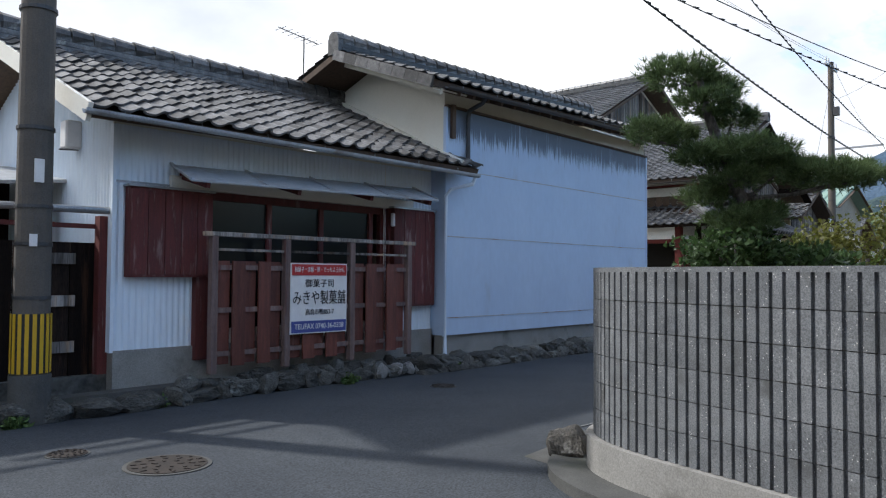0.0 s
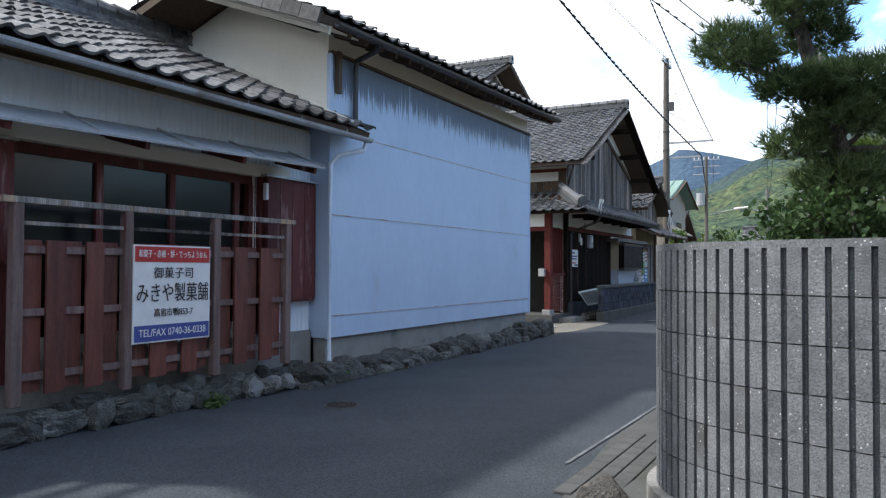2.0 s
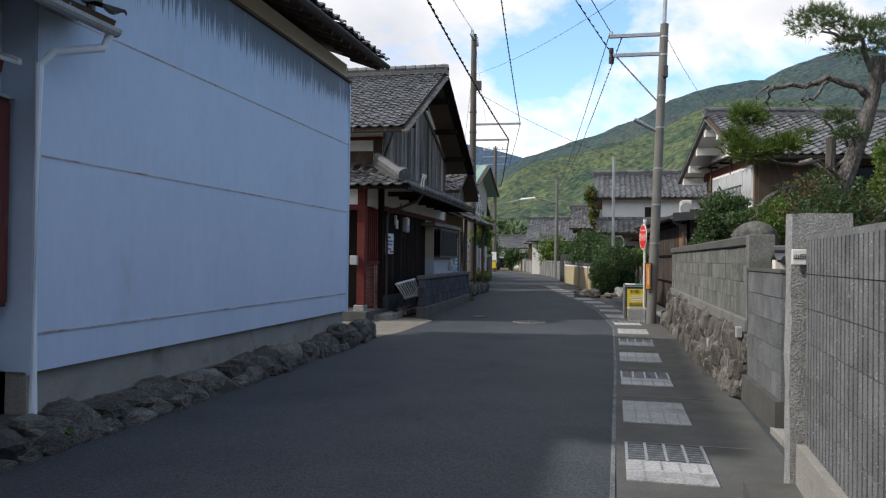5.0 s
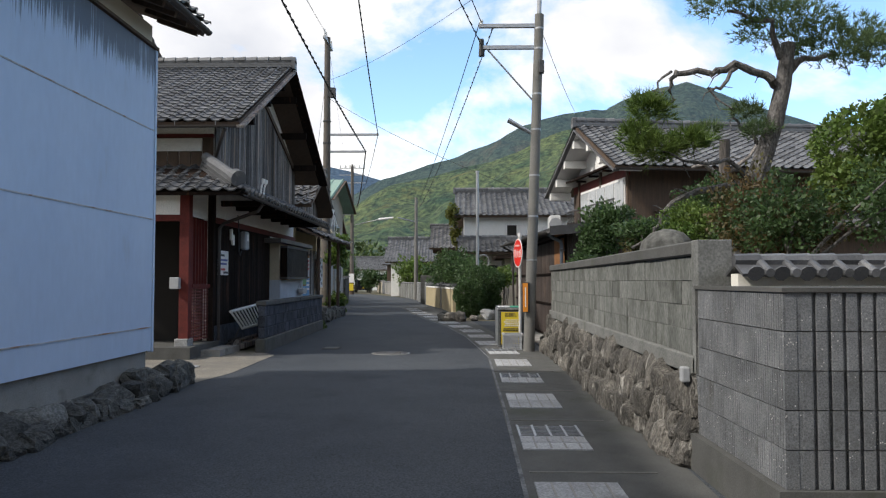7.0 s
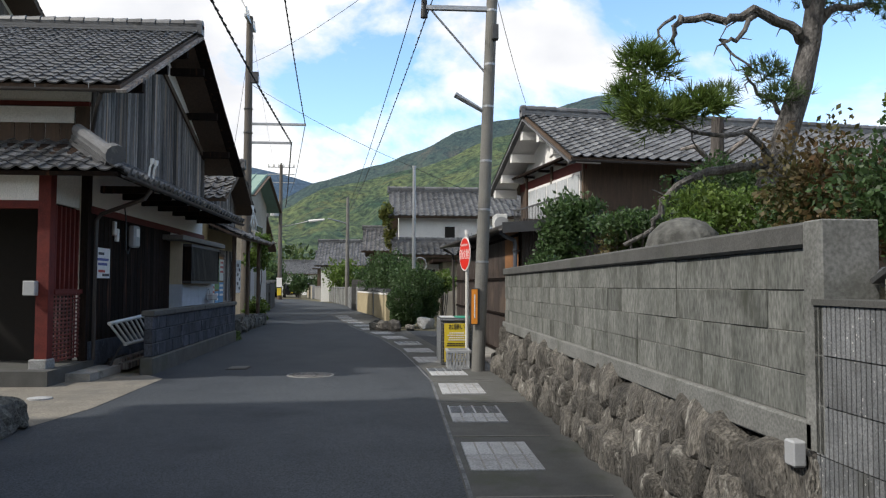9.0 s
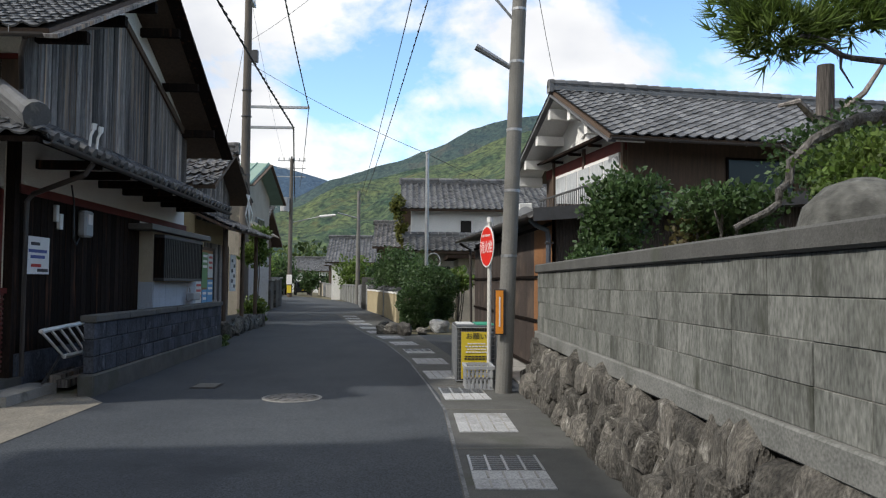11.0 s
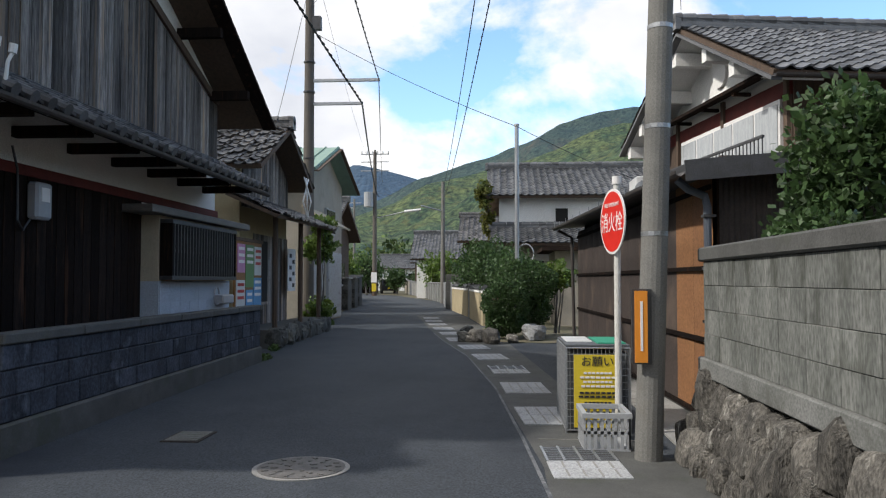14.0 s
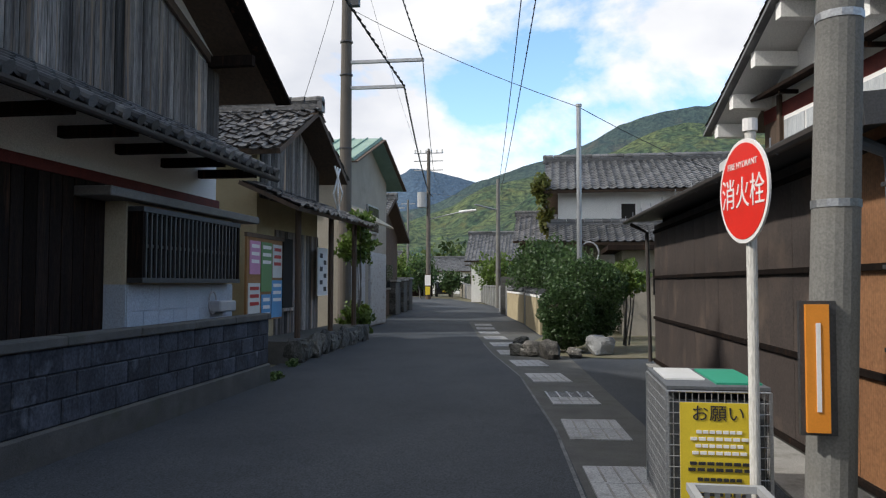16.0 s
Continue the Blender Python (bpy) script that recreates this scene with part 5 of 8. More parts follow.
for x0, x1, z0, z1 in ((41.6, 43.0, 3.0, 3.9),):
    w = part("window", bx(x0, x1, 10.12, 10.2, z0, z1), M["steel"], h4)
    part("pane", bx(x0 + 0.06, (x0 + x1) / 2 - 0.02, 10.10, 10.13, z0 + 0.06, z1 - 0.06), M["glass"], w)
    part("pane", bx((x0 + x1) / 2 + 0.02, x1 - 0.06, 10.10, 10.13, z0 + 0.06, z1 - 0.06), M["glass"], w)
for x0, x1 in ((39.2, 41.3), (42.0, 44.2)):
    sh = part("shutter", bx(x0, x1, 10.14, 10.2, 0.05, 2.4), M["gutterw"], h4, "grey roller shutter")
    for i in range(20):
        part("slat", bx(x0 + 0.03, x1 - 0.03, 10.118, 10.14, 0.08 + i * 0.115, 0.17 + i * 0.115), M["gutterw"], sh)
part("canopy", quad_slab((38.5, 9.2, 3.1), (41.2, 9.2, 3.1), (41.2, 10.2, 3.7), (38.5, 10.2, 3.7), 0.05), M["beige"], h4, "pale sheet canopy")
part("side_window", bx(38.84, 38.9, 10.9, 11.8, 3.3, 4.2), M["signwhite"], h4)


# ---- fluted block wall round the corner garden ----
def fluted(w, h, depth, ribs, groove, gd, key, name="block"):
    """A block with upright ribs on its face; local x along, y out, z up."""
    e = 0.003
    pts = [(e, -depth), (e, -gd), (groove / 2, -gd)]
    p = w / ribs
    for i in range(ribs):
        x = i * p
        pts += [(x + groove / 2, 0.0), (x + p - groove / 2, 0.0)]
        if i < ribs - 1:
            pts += [(x + p - groove / 2, -gd), (x + p + groove / 2, -gd)]
    pts += [(w - groove / 2, -gd), (w - e, -gd), (w - e, -depth)]
    bm = poly_prism(pts, "z", e, h - e)
    return mesh_of(name, bm, M[key])


def gravelly(m):
    """Pale chips of aggregate showing on the worn faces."""
    nt = m.node_tree
    N, L = nt.nodes, nt.links.new
    b = N["Principled BSDF"]
    src = b.inputs["Base Color"].links[0].from_socket
    co = N.new("ShaderNodeTexCoord")
    vo = N.new("ShaderNodeTexVoronoi")
    vo.inputs["Scale"].default_value = 42
    info = N.new("ShaderNodeObjectInfo")
    ad = N.new("ShaderNodeVectorMath")
    L(co.outputs["Object"], ad.inputs[0])
    L(info.outputs["Random"], ad.inputs[1])
    L(ad.outputs[0], vo.inputs["Vector"])
    rp = N.new("ShaderNodeValToRGB")
    rp.color_ramp.elements[0].position, rp.color_ramp.elements[1].position = 0.14, 0.2
    rp.color_ramp.elements[0].color, rp.color_ramp.elements[1].color = (1, 1, 1, 1), (0, 0, 0, 1)
    L(vo.outputs["Distance"], rp.inputs[0])
    nz = N.new("ShaderNodeTexNoise")
    nz.inputs["Scale"].default_value = 9
    L(ad.outputs[0], nz.inputs["Vector"])
    r2 = N.new("ShaderNodeValToRGB")
    r2.color_ramp.elements[0].position, r2.color_ramp.elements[1].position = 0.48, 0.62
    L(nz.outputs[0], r2.inputs[0])
    mu = N.new("ShaderNodeMath")
    mu.operation = "MULTIPLY"
    L(rp.outputs[0], mu.inputs[0])
    L(r2.outputs[0], mu.inputs[1])
    mx = N.new("ShaderNodeMix")
    mx.data_type = "RGBA"
    L(mu.outputs[0], mx.inputs[0])
    L(src, mx.inputs[6])
    mx.inputs[7].default_value = (0.50, 0.49, 0.47, 1)
    L(mx.outputs[2], b.inputs["Base Color"])


gravelly(M["blockgrey"])
FL4 = fluted(0.4, 0.2, 0.12, 5, 0.024, 0.026, "blockgrey")
FL1 = fluted(0.08, 0.2, 0.12, 1, 0.024, 0.026, "blockgrey")
FINE = fluted(0.4, 0.2, 0.12, 12, 0.008, 0.008, "blockgrey")

fw = thing("fluted_wall", (5.0, 2.5, 0), "grey fluted concrete block garden wall on a concrete footing", "wall", kind="structure")
PA, PB, PC, PD = Vector((3.5, -1.35, 0)), Vector((4.62, 2.25, 0)), Vector((5.55, 3.1, 0)), Vector((9.22, 2.86, 0))
PQ = PB + (PB - PA).normalized() * 0.93


def bez(t):
    return PB * (1 - t) ** 2 + PQ * 2 * t * (1 - t) + PC * t * t


def block_course(parent, a, b, me, w, z0, rows, h=0.2):
    d = (b - a).normalized()
    L = (b - a).length
    ang = math.atan2(d.y, d.x)
    n = max(1, round(L / w))
    for r in range(rows):
        for i in range(n):
            p = a + d * (L * i / n)
            shared("block", me, parent, Matrix.Translation((p.x, p.y, z0 + r * h)) @ Matrix.Rotation(ang, 4, "Z") @ Matrix.Diagonal((L / n / w, 1, h / 0.2, 1)))


block_course(fw, PA, PB, FL4, 0.4, 0.32, 6)
arc = [bez(i / 20) for i in range(21)]
for i in range(20):
    d = arc[i + 1] - arc[i]
    for r in range(6):
        shared("block", FL1, fw, Matrix.Translation((*arc[i].xy, 0.32 + r * 0.2)) @ Matrix.Rotation(math.atan2(d.y, d.x), 4, "Z") @ Matrix.Diagonal((d.length / 0.08, 1, 1, 1)))
block_course(fw, PC, PD, FL4, 0.4, 0.32, 6)
path = [PA] + arc + [PD]


def offset_path(off):
    out = []
    for i, p in enumerate(path):
        d = (path[min(i + 1, len(path) - 1)] - path[max(0, i - 1)]).normalized()
        out.append((p.x - d.y * off, p.y + d.x * off))
    return out


def ribbon(off0, off1, z0, z1):
    bm = B()
    A, Bq = offset_path(off0), offset_path(off1)
    rows = [[bm.verts.new((*p, z)) for p in q] for q, z in ((A, z0), (A, z1), (Bq, z1), (Bq, z0))]
    n = len(A)
    for k in range(4):
        r, s = rows[k], rows[(k + 1) % 4]
        for i in range(n - 1):
            bm.faces.new((r[i], r[i + 1], s[i + 1], s[i]))
    bm.faces.new([rows[k][0] for k in range(4)])
    bm.faces.new([rows[k][-1] for k in (3, 2, 1, 0)])
    return bm


part("core", ribbon(-0.03, -0.14, 0.3, 1.515), M["mortar"], fw)
part("footing", ribbon(0.05, -0.16, -0.02, 0.32), M["concrete"], fw, "stained concrete footing")
part("coping", ribbon(0.0, -0.14, 1.517, 1.55), M["blockgrey"], fw)
kerb = ribbon(0.34, 0.05, -0.02, 0.08)
setting("kerb_apron", kerb, M["darkconc"], "raised concrete apron along the garden wall", "kerb")
rock = thing("kerb_stone", (5.75, 3.5, 0.0), "grey boulder on the corner apron", "boulder")
shared("boulder", STONES["stone"][2], rock, Matrix.Translation((5.35, 3.36, 0.13)) @ Matrix.Rotation(0.4, 4, "Z") @ Matrix.Diagonal((0.46, 0.30, 0.24, 1)))
tall = thing("high_wall", (3.2, -2.2, 0), "higher fluted block wall beyond the corner garden", "wall", kind="structure")
TA = PA + (PA - PB).normalized() * 3.2
block_course(tall, TA, PA + (PA - PB).normalized() * 0.02 + Vector((0.0, 0, 0)), FL4, 0.4, 0.02, 9)
part("core", bx(TA.x, TA.x + 0.1, TA.y, PA.y, -0.02, 1.8), M["mortar"], tall)

# ---- gateway ----
gp = thing("gate_post", (9.37, 2.85, 0), "rough granite gate post with a white name plate", "gate post")
bm = bx(9.24, 9.38, 2.60, 2.94, -0.02, 1.68)
bmesh.ops.subdivide_edges(bm, edges=bm.edges, cuts=7, use_grid_fill=True)
for v in bm.verts:
    v.co += Vector((noise.noise(v.co * 9), noise.noise(v.co * 9 + Vector((7, 0, 0))), noise.noise(v.co * 9 + Vector((0, 5, 0))) * 0.6)) * 0.012
part("post", bm, M["granite"], gp)
part("name_plate", bx(9.200, 9.222, 2.862, 2.942, 1.375, 1.465, bevel=0.003), M["signwhite"], gp, "white name plate")
text_mesh(gp, "lettering", "山田", 0.036, facing(9.198, 2.902, 1.42, 180), M["ink"])
gf = thing("gateway_wall", (11.7, 2.3, 0), "grey scored block wall with a fluted return by the gateway", "wall", kind="structure")
GZ = 0.26
for r in range(5):
    block_h = 0.208
    for i in range(4):
        shared("block", FINE, gf, Matrix.Translation((11.0 + i * 0.385, 2.62, GZ + r * block_h)) @ Matrix.Diagonal((0.385 / 0.4, 1, block_h / 0.2, 1)))
    for i in range(3):
        shared("block", FL4 if i > 0 else FINE, gf, Matrix.Translation((11.0, 2.62 - (3 - i) * 0.4, GZ + r * block_h)) @ Matrix.Rotation(radians(90), 4, "Z") @ Matrix.Diagonal((1, 1, block_h / 0.2, 1)))
part("core", bx(11.03, 12.2, 1.42, 2.59, 0, 1.295), M["mortar"], gf)
part("footing", bx(10.97, 12.54, 1.40, 2.67, -0.02, 0.26), M["darkconc"], gf)
part("cap", bx(10.99, 12.54, 1.40, 2.63, 1.3, 1.325), M["darkconc"], gf)
tw = thing("tile_capped_wall", (12.3, 0.5, 0), "cream plaster wall capped with grey tiles", "wall", kind="structure")
part("wall", bx(12.22, 12.36, -6.0, 2.42, 0, 1.41), M["plaster"], tw)
for i in range(46):
    y = 2.25 - i * 0.175
    for sx in (-1, 1):
        part("tile", quad_slab((12.29, y, 1.49), (12.29, y + 0.171, 1.49), (12.29 + sx * 0.17, y + 0.171, 1.41), (12.29 + sx * 0.17, y, 1.41), 0.022), M["tile"], tw)
        part("drop", tb([(12.29 + sx * 0.165, y + 0.086, 1.415), (12.29 + sx * 0.175, y + 0.086, 1.41)], 0.055, 10), M["tile"], tw)
    part("roll_tile", tb([(12.12, y, 1.42), (12.29, y, 1.495)], 0.034, 10), M["tile"], tw)
    part("end_disc", tb([(12.085, y, 1.415), (12.12, y, 1.42)], 0.03, 12, 0.038), M["tile"], tw)
    part("ridge_tile", tb([(12.29, y, 1.505), (12.29, y + 0.173, 1.505)], 0.05, 8, 0.044), M["tile"], tw)
path_g = B()
box(path_g, 9.5, 11.0, -6, 2.7, -0.02, 0.05)
setting("gateway_path", path_g, M["concrete"], "concrete path through the gateway", "path")

# ---- block garden wall on field stones ----
M["footing"] = mat("stained_footing", (0.20, 0.202, 0.192), (0.11, 0.113, 0.105), rough=0.93, scale=2.5, fine=60, bump=0.5, grain=0.3, stain=(0.085, 0.087, 0.075), stain_scale=2.0, stain_at=0.55)
gw = thing("garden_wall", (17, 2.5, 0), "weathered grey block wall on a field stone base", "wall", kind="structure")
WBLK = [mesh_of("block", bx(0.0015, 0.3985, 0, 0.11 + 0.003 * k, 0.0015, 0.1985, bevel=0.003), M["block"]) for k in range(3)]
rng = random.Random(77)
WX0, WX1, WY = 12.62, 21.86, 2.47
for r in range(4):
    x = WX0
    while x < WX1 - 0.05:
        w = min(0.4, WX1 - x)
        if x < WX0:
            w, x0 = 0.2, WX0
        else:
            x0 = x
        shared("block", rng.choice(WBLK), gw, Matrix.Translation((x0, WY, 0.80 + r * 0.187)) @ Matrix.Diagonal((w / 0.4, 1, 0.935, 1)))
        x += 0.4
part("core", bx(WX0 + 0.02, WX1 - 0.02, WY - 0.06, WY + 0.107, 0.7, 1.546), M["mortar"], gw)
part("footing", bx(WX0 - 0.05, WX1 + 0.03, WY - 0.08, WY + 0.15, 0.66, 0.80, bevel=0.01), M["footing"], gw)
part("coping", bx(WX0, WX1 + 0.03, WY - 0.08, WY + 0.145, 1.549, 1.66, bevel=0.014), M["darkconc"], gw)
part("pier", bx(12.47, 12.62, WY - 0.1, WY + 0.15, 0.68, 1.66, bevel=0.006), M["footing"], gw, "grey concrete end pier")
part("backing", bx(12.56, WX1, 2.1, 2.5, -0.02, 0.70), M["darkconc"], gw)
for k, (z, h, y, w0, w1) in enumerate(((-0.05, 0.30, 2.66, 0.20, 0.46), (0.15, 0.30, 2.62, 0.16, 0.38), (0.37, 0.30, 2.56, 0.2, 0.44))):
    stone_row(gw, (12.52, y), (21.9, y - 0.03), z, h, 0.26, w0, w1, "stone", 41 + k, (0, 1))
for k in range(40):
    x = 12.6 + k * 0.222
    shared("stone", STONES["stone"][k % 7], gw, Matrix.Translation((x, 2.64 + 0.03 * math.sin(k * 2.3), 0.10 + 0.10 * (k % 4))) @ Matrix.Rotation(k * 0.9, 4, "Y") @ Matrix.Diagonal((0.13 + 0.04 * (k % 3), 0.16, 0.17, 1)))
stone_row(gw, (21.88, 2.56), (21.92, 1.9), -0.03, 0.4, 0.3, 0.3, 0.45, "stone", 44, (1, 0))
stone_row(gw, (21.83, 2.54), (21.88, 1.9), 0.3, 0.36, 0.28, 0.25, 0.4, "stone", 45, (1, 0))
part("meter_cover", bx(12.54, 12.62, 2.66, 2.72, 0.62, 0.73, bevel=0.008), M["plastic"], gw)
bank = B()
box(bank, 12.75, 21.4, -9, 2.38, -0.02, 1.42)
setting("garden_bank", bank, M["soil"], "raised garden soil behind the wall", "ground")

# ---- roadside drain strip ----
strip = B()
strip.faces.new([strip.verts.new(p) for p in ((5.0, 2.9, 0.004), (21.5, 2.45, 0.004), (22.0, 3.0, 0.004), (33, 4.0, 0.004), (46, 5.6, 0.004), (46, 7.45, 0.004), (38, 6.25, 0.004), (33.4, 5.48, 0.004), (29.8, 4.76, 0.004), (25.6, 4.22, 0.004), (21.5, 3.86, 0.004), (7.5, 3.95, 0.004), (5.2, 3.7, 0.004))])
setting("drain_strip", strip, M["darkconc"], "dark concrete drain strip along the wall", "pavement")
line = B()
lp = [(6.6, 4.0), (8.5, 3.96), (14.8, 3.86), (20.4, 3.83), (22.5, 3.97), (25.6, 4.22), (29.8, 4.76), (33.4, 5.48), (36, 5.92)]
for (x0, y0), (x1, y1) in zip(lp, lp[1:]):
    line.faces.new([line.verts.new(p) for p in ((x0, y0, 0.008), (x1, y1, 0.008), (x1, y1 + 0.03, 0.008), (x0, y0 + 0.03, 0.008))])
setting("edge_line", line, M["paint"], "worn white edge line on the road", "road marking")


def slab_y(x):
    return float(np.interp(x, [8, 20, 22, 24, 25.6, 27.9, 29.8, 31.6, 33.4, 35.6, 38, 40.7, 45.4], [3.33, 3.20, 3.28, 3.46, 3.58, 3.77, 4.1, 4.41, 4.8, 5.14, 5.56, 6.0, 6.62]))


def drain_slab(x0, x1, grate):
    y = slab_y(x0)
    a = math.atan2(slab_y(x1) - y, x1 - x0)
    m = Matrix.Translation((x0, y, 0)) @ Matrix.Rotation(a, 4, "Z")
    t = thing("drain_cover", (x0, y, 0), "pale concrete drain cover with a steel grating" if grate else "pale concrete drain cover slab", "drain cover", "roadside drain covers")
    L = x1 - x0
    Lc = L * 0.5 if grate else L
    for i in range(2):
        part("slab", bx(i * Lc / 2 + 0.005, (i + 1) * Lc / 2 - 0.005, 0, 0.56, -0.02, 0.016, m=m, bevel=0.004), M["slab"], t)
        for k in range(4):
            part("groove", bx(i * Lc / 2 + 0.03, (i + 1) * Lc / 2 - 0.03, 0.08 + k * 0.12, 0.095 + k * 0.12, 0.016, 0.019, m=m), M["concrete"], t)
    if grate:
        part("frame", bx(Lc, L, 0, 0.56, -0.02, 0.009, m=m), M["darksteel"], t)
        g = part("grating", bx(Lc, L, 0, 0.02, 0.009, 0.018, m=m), M["steel"], t, "galvanised grating")
        for k in range(1, 5):
            part("bar", bx(Lc, L, k * 0.135, k * 0.135 + 0.02, 0.009, 0.018, m=m), M["steel"], g)
        for k in range(8):
            part("bar", bx(Lc + k * (L - Lc) / 8, Lc + k * (L - Lc) / 8 + 0.008, 0.02, 0.56, 0.008, 0.015, m=m), M["steel"], g)


for i in range(18):
    x = 9.05 + i * 2.02 + (0.25 if i == 0 else 0)
    drain_slab(x, x + 1.02, i in (0, 2, 4, 6, 9))
for i in range(7):
    t = thing("joint_bar", (10.35 + 2.02 * i, 3.2, 0), "thin joint across the drain strip", "joint", kind="structure")
    part("joint", bx(10.35 + 2.02 * i, 10.38 + 2.02 * i, 2.95, 3.85, 0.004, 0.009), M["mortar"], t)
pv = thing("corner_pavers", (6.4, 3.55, 0), "small grey paving bricks at the corner", "paving", kind="structure")
for i in range(9):
    for j in range(4):
        x, y = 5.75 + i * 0.22 + (j % 2) * 0.11, 3.34 + j * 0.13
        part("paver", bx(x, x + 0.21, y, y + 0.12, 0, 0.02, bevel=0.004), M["darkconc"], pv)


def manhole(x, y, r, label, ringkey="darkconc", lidkey="iron"):
    t = thing("manhole_cover", (x, y, 0), label, "manhole cover", "manhole covers")
    part("ring", tb([(x, y, -0.01), (x, y, 0.008)], r, 32), M[ringkey], t)
    lid = part("lid", tb([(x, y, 0.0), (x, y, 0.013)], r * 0.9, 32), M[lidkey], t)
    rg = random.Random(int(x * 10))
    for rr, n in ((0.3, 6), (0.55, 10), (0.76, 14)):
        for i in range(n):
            a = 2 * math.pi * i / n + rr
            c = Vector((x + r * rr * math.cos(a), y + r * rr * math.sin(a), 0))
            part("stud", bx(-r * 0.07, r * 0.07, -r * 0.035, r * 0.035, 0.011, 0.019, m=Matrix.Translation(c) @ Matrix.Rotation(a + rg.uniform(-0.5, 0.9), 4, "Z")), M[lidkey], lid)


manhole(3.08, 5.56, 0.33, "rusty cast iron manhole cover with moulded pattern")
manhole(2.7, 6.47, 0.17, "small rusty cast iron cover")
manhole(7.73, 6.82, 0.18, "dark cast iron manhole cover")
M["wornlid"] = mat("worn_grey_iron", (0.15, 0.142, 0.132), (0.085, 0.08, 0.075), rough=0.7, scale=9, fine=70, bump=0.3)
manhole(21.31, 5.66, 0.36, "worn grey cast iron manhole cover with moulded pattern", "concrete", "wornlid")
dr = thing("road_grate", (22.35, 6.95, 0), "rusty square iron drain cover in the road", "drain cover")
part("frame", bx(22.13, 22.58, 6.78, 7.12, -0.01, 0.010), M["iron"], dr)
for i in range(5):
    part("bar", bx(22.16 + i * 0.083, 22.22 + i * 0.083, 6.81, 7.09, 0.010, 0.016), M["mortar"], dr)

# ---- utility poles, wires ----
up = thing("utility_pole", (21.8, 3.08, 0), "tall grey concrete utility pole with steel arms and street lamp", "utility pole", "utility poles")
part("pole", tb([(21.8, 3.03, -0.02), (21.8, 2.79, 6.6)], 0.108, 18, 0.088), M["polec"], up)
part("mast", tb([(21.8, 2.82, 6.0), (21.8, 2.74, 8.2)], 0.045, 10), M["steel"], up)
for z in (1.75, 2.6, 3.4, 4.3, 5.0, 5.9, 6.3):
    bands(up, 21.8, 3.03 - 0.0364 * z, 0.112 - 0.003 * z, (z,))
for z in (5.95, 6.38):
    part("arm", bx(21.76, 21.84, 2.88, 3.98, z - 0.035, z + 0.035), M["steel"], up)
part("brace", tb([(21.8, 2.93, 4.9), (21.8, 3.82, 5.92)], 0.018, 6), M["steel"], up)
part("insulator", tb([(21.8, 3.93, 5.78), (21.8, 3.93, 6.12)], 0.06, 10, 0.045), M["black"], up)
part("insulator", tb([(21.8, 3.93, 6.4), (21.8, 3.93, 6.5)], 0.035, 8), M["ceramic"], up)
part("lamp", tb([(21.8, 2.96, 4.25), (21.75, 3.42, 4.5)], 0.035, 8, 0.05), M["steel"], up, "small street lamp")
part("cable_box", bx(21.62, 21.74, 2.72, 2.82, 5.4, 5.65, bevel=0.01), M["darksteel"], up)
plate = part("warning_plate", bx(21.645, 21.668, 3.055, 3.15, 0.77, 1.32), M["orange"], up, "orange warning plate")
part("backing", bx(21.668, 21.70, 3.02, 3.17, 0.755, 1.335), M["darksteel"], plate)
part("print", bx(21.64, 21.645, 3.092, 3.110, 0.86, 1.24), M["signwhite"], plate)
part("conduit", tb([(21.9, 2.93, 0.0), (21.9, 2.93, 1.2)], 0.025, 8), M["polec"], up)
ul = thing("utility_pole", (38.0, 9.85, 0), "tall dark concrete utility pole with arms and insulators", "utility pole", "utility poles")
part("pole", tb([(38.0, 9.85, -0.02), (38.0, 9.85, 11.4)], 0.19, 16, 0.12), M["poledark"], ul)
bands(ul, 38.0, 9.85, 0.175, (3.0, 5.0, 7.0, 7.9), "darksteel")
for z, y1 in ((7.36, 7.72), (6.66, 8.23)):
    part("arm", bx(37.95, 38.05, y1, 9.85, z - 0.04, z + 0.04), M["steel"], ul)
part("crossarm", bx(37.1, 38.9, 9.78, 9.88, 11.1, 11.2), M["steel"], ul)
for x in (37.2, 37.6, 38.4, 38.8):
    part("insulator", tb([(x, 9.83, 11.2), (x, 9.83, 11.5)], 0.05, 8, 0.03), M["ceramic"], ul)
part("bracket", bx(37.9, 38.1, 9.5, 9.8, 8.9, 9.3), M["darksteel"], ul)


def far_pole(x, y, h, label, arm=0.9, arms=2):
    t = thing("utility_pole", (x, y, 0), label, "utility pole", "utility poles")
    part("pole", tb([(x, y, -0.02), (x, y, h)], 0.16, 12, 0.10), M["polec"], t)
    for z in (h - 0.4, h - 1.1, h - 1.9)[:arms]:
        part("arm", bx(x - 0.04, x + 0.04, y - arm, y + arm, z - 0.04, z + 0.04), M["steel"], t)
    return t


p1 = far_pole(62, 7.6, 7.4, "slender grey utility pole by the road", arms=0)
p2 = far_pole(84, 15.4, 13.2, "grey utility pole with transformer in the distance", arm=1.3, arms=3)
part("pole", tb([(84, 15.4, 0), (84, 15.4, 13.0)], 0.22, 12, 0.15), M["poledark"], p2)
part("transformer", tb([(83.6, 15.9, 8.0), (83.6, 15.9, 9.3)], 0.42, 12), M["plastic"], p2)
part("sleeve", tb([(84, 15.4, 0.0), (84, 15.4, 2.2)], 0.24, 12), M["oldwood"], p2, "brown lower sleeve")
part("plate", bx(83.72, 83.76, 15.15, 15.65, 1.2, 2.1), M["signwhite"], p2)
part("plate", bx(83.72, 83.76, 15.2, 15.6, 0.4, 1.1), M["yellow"], p2)
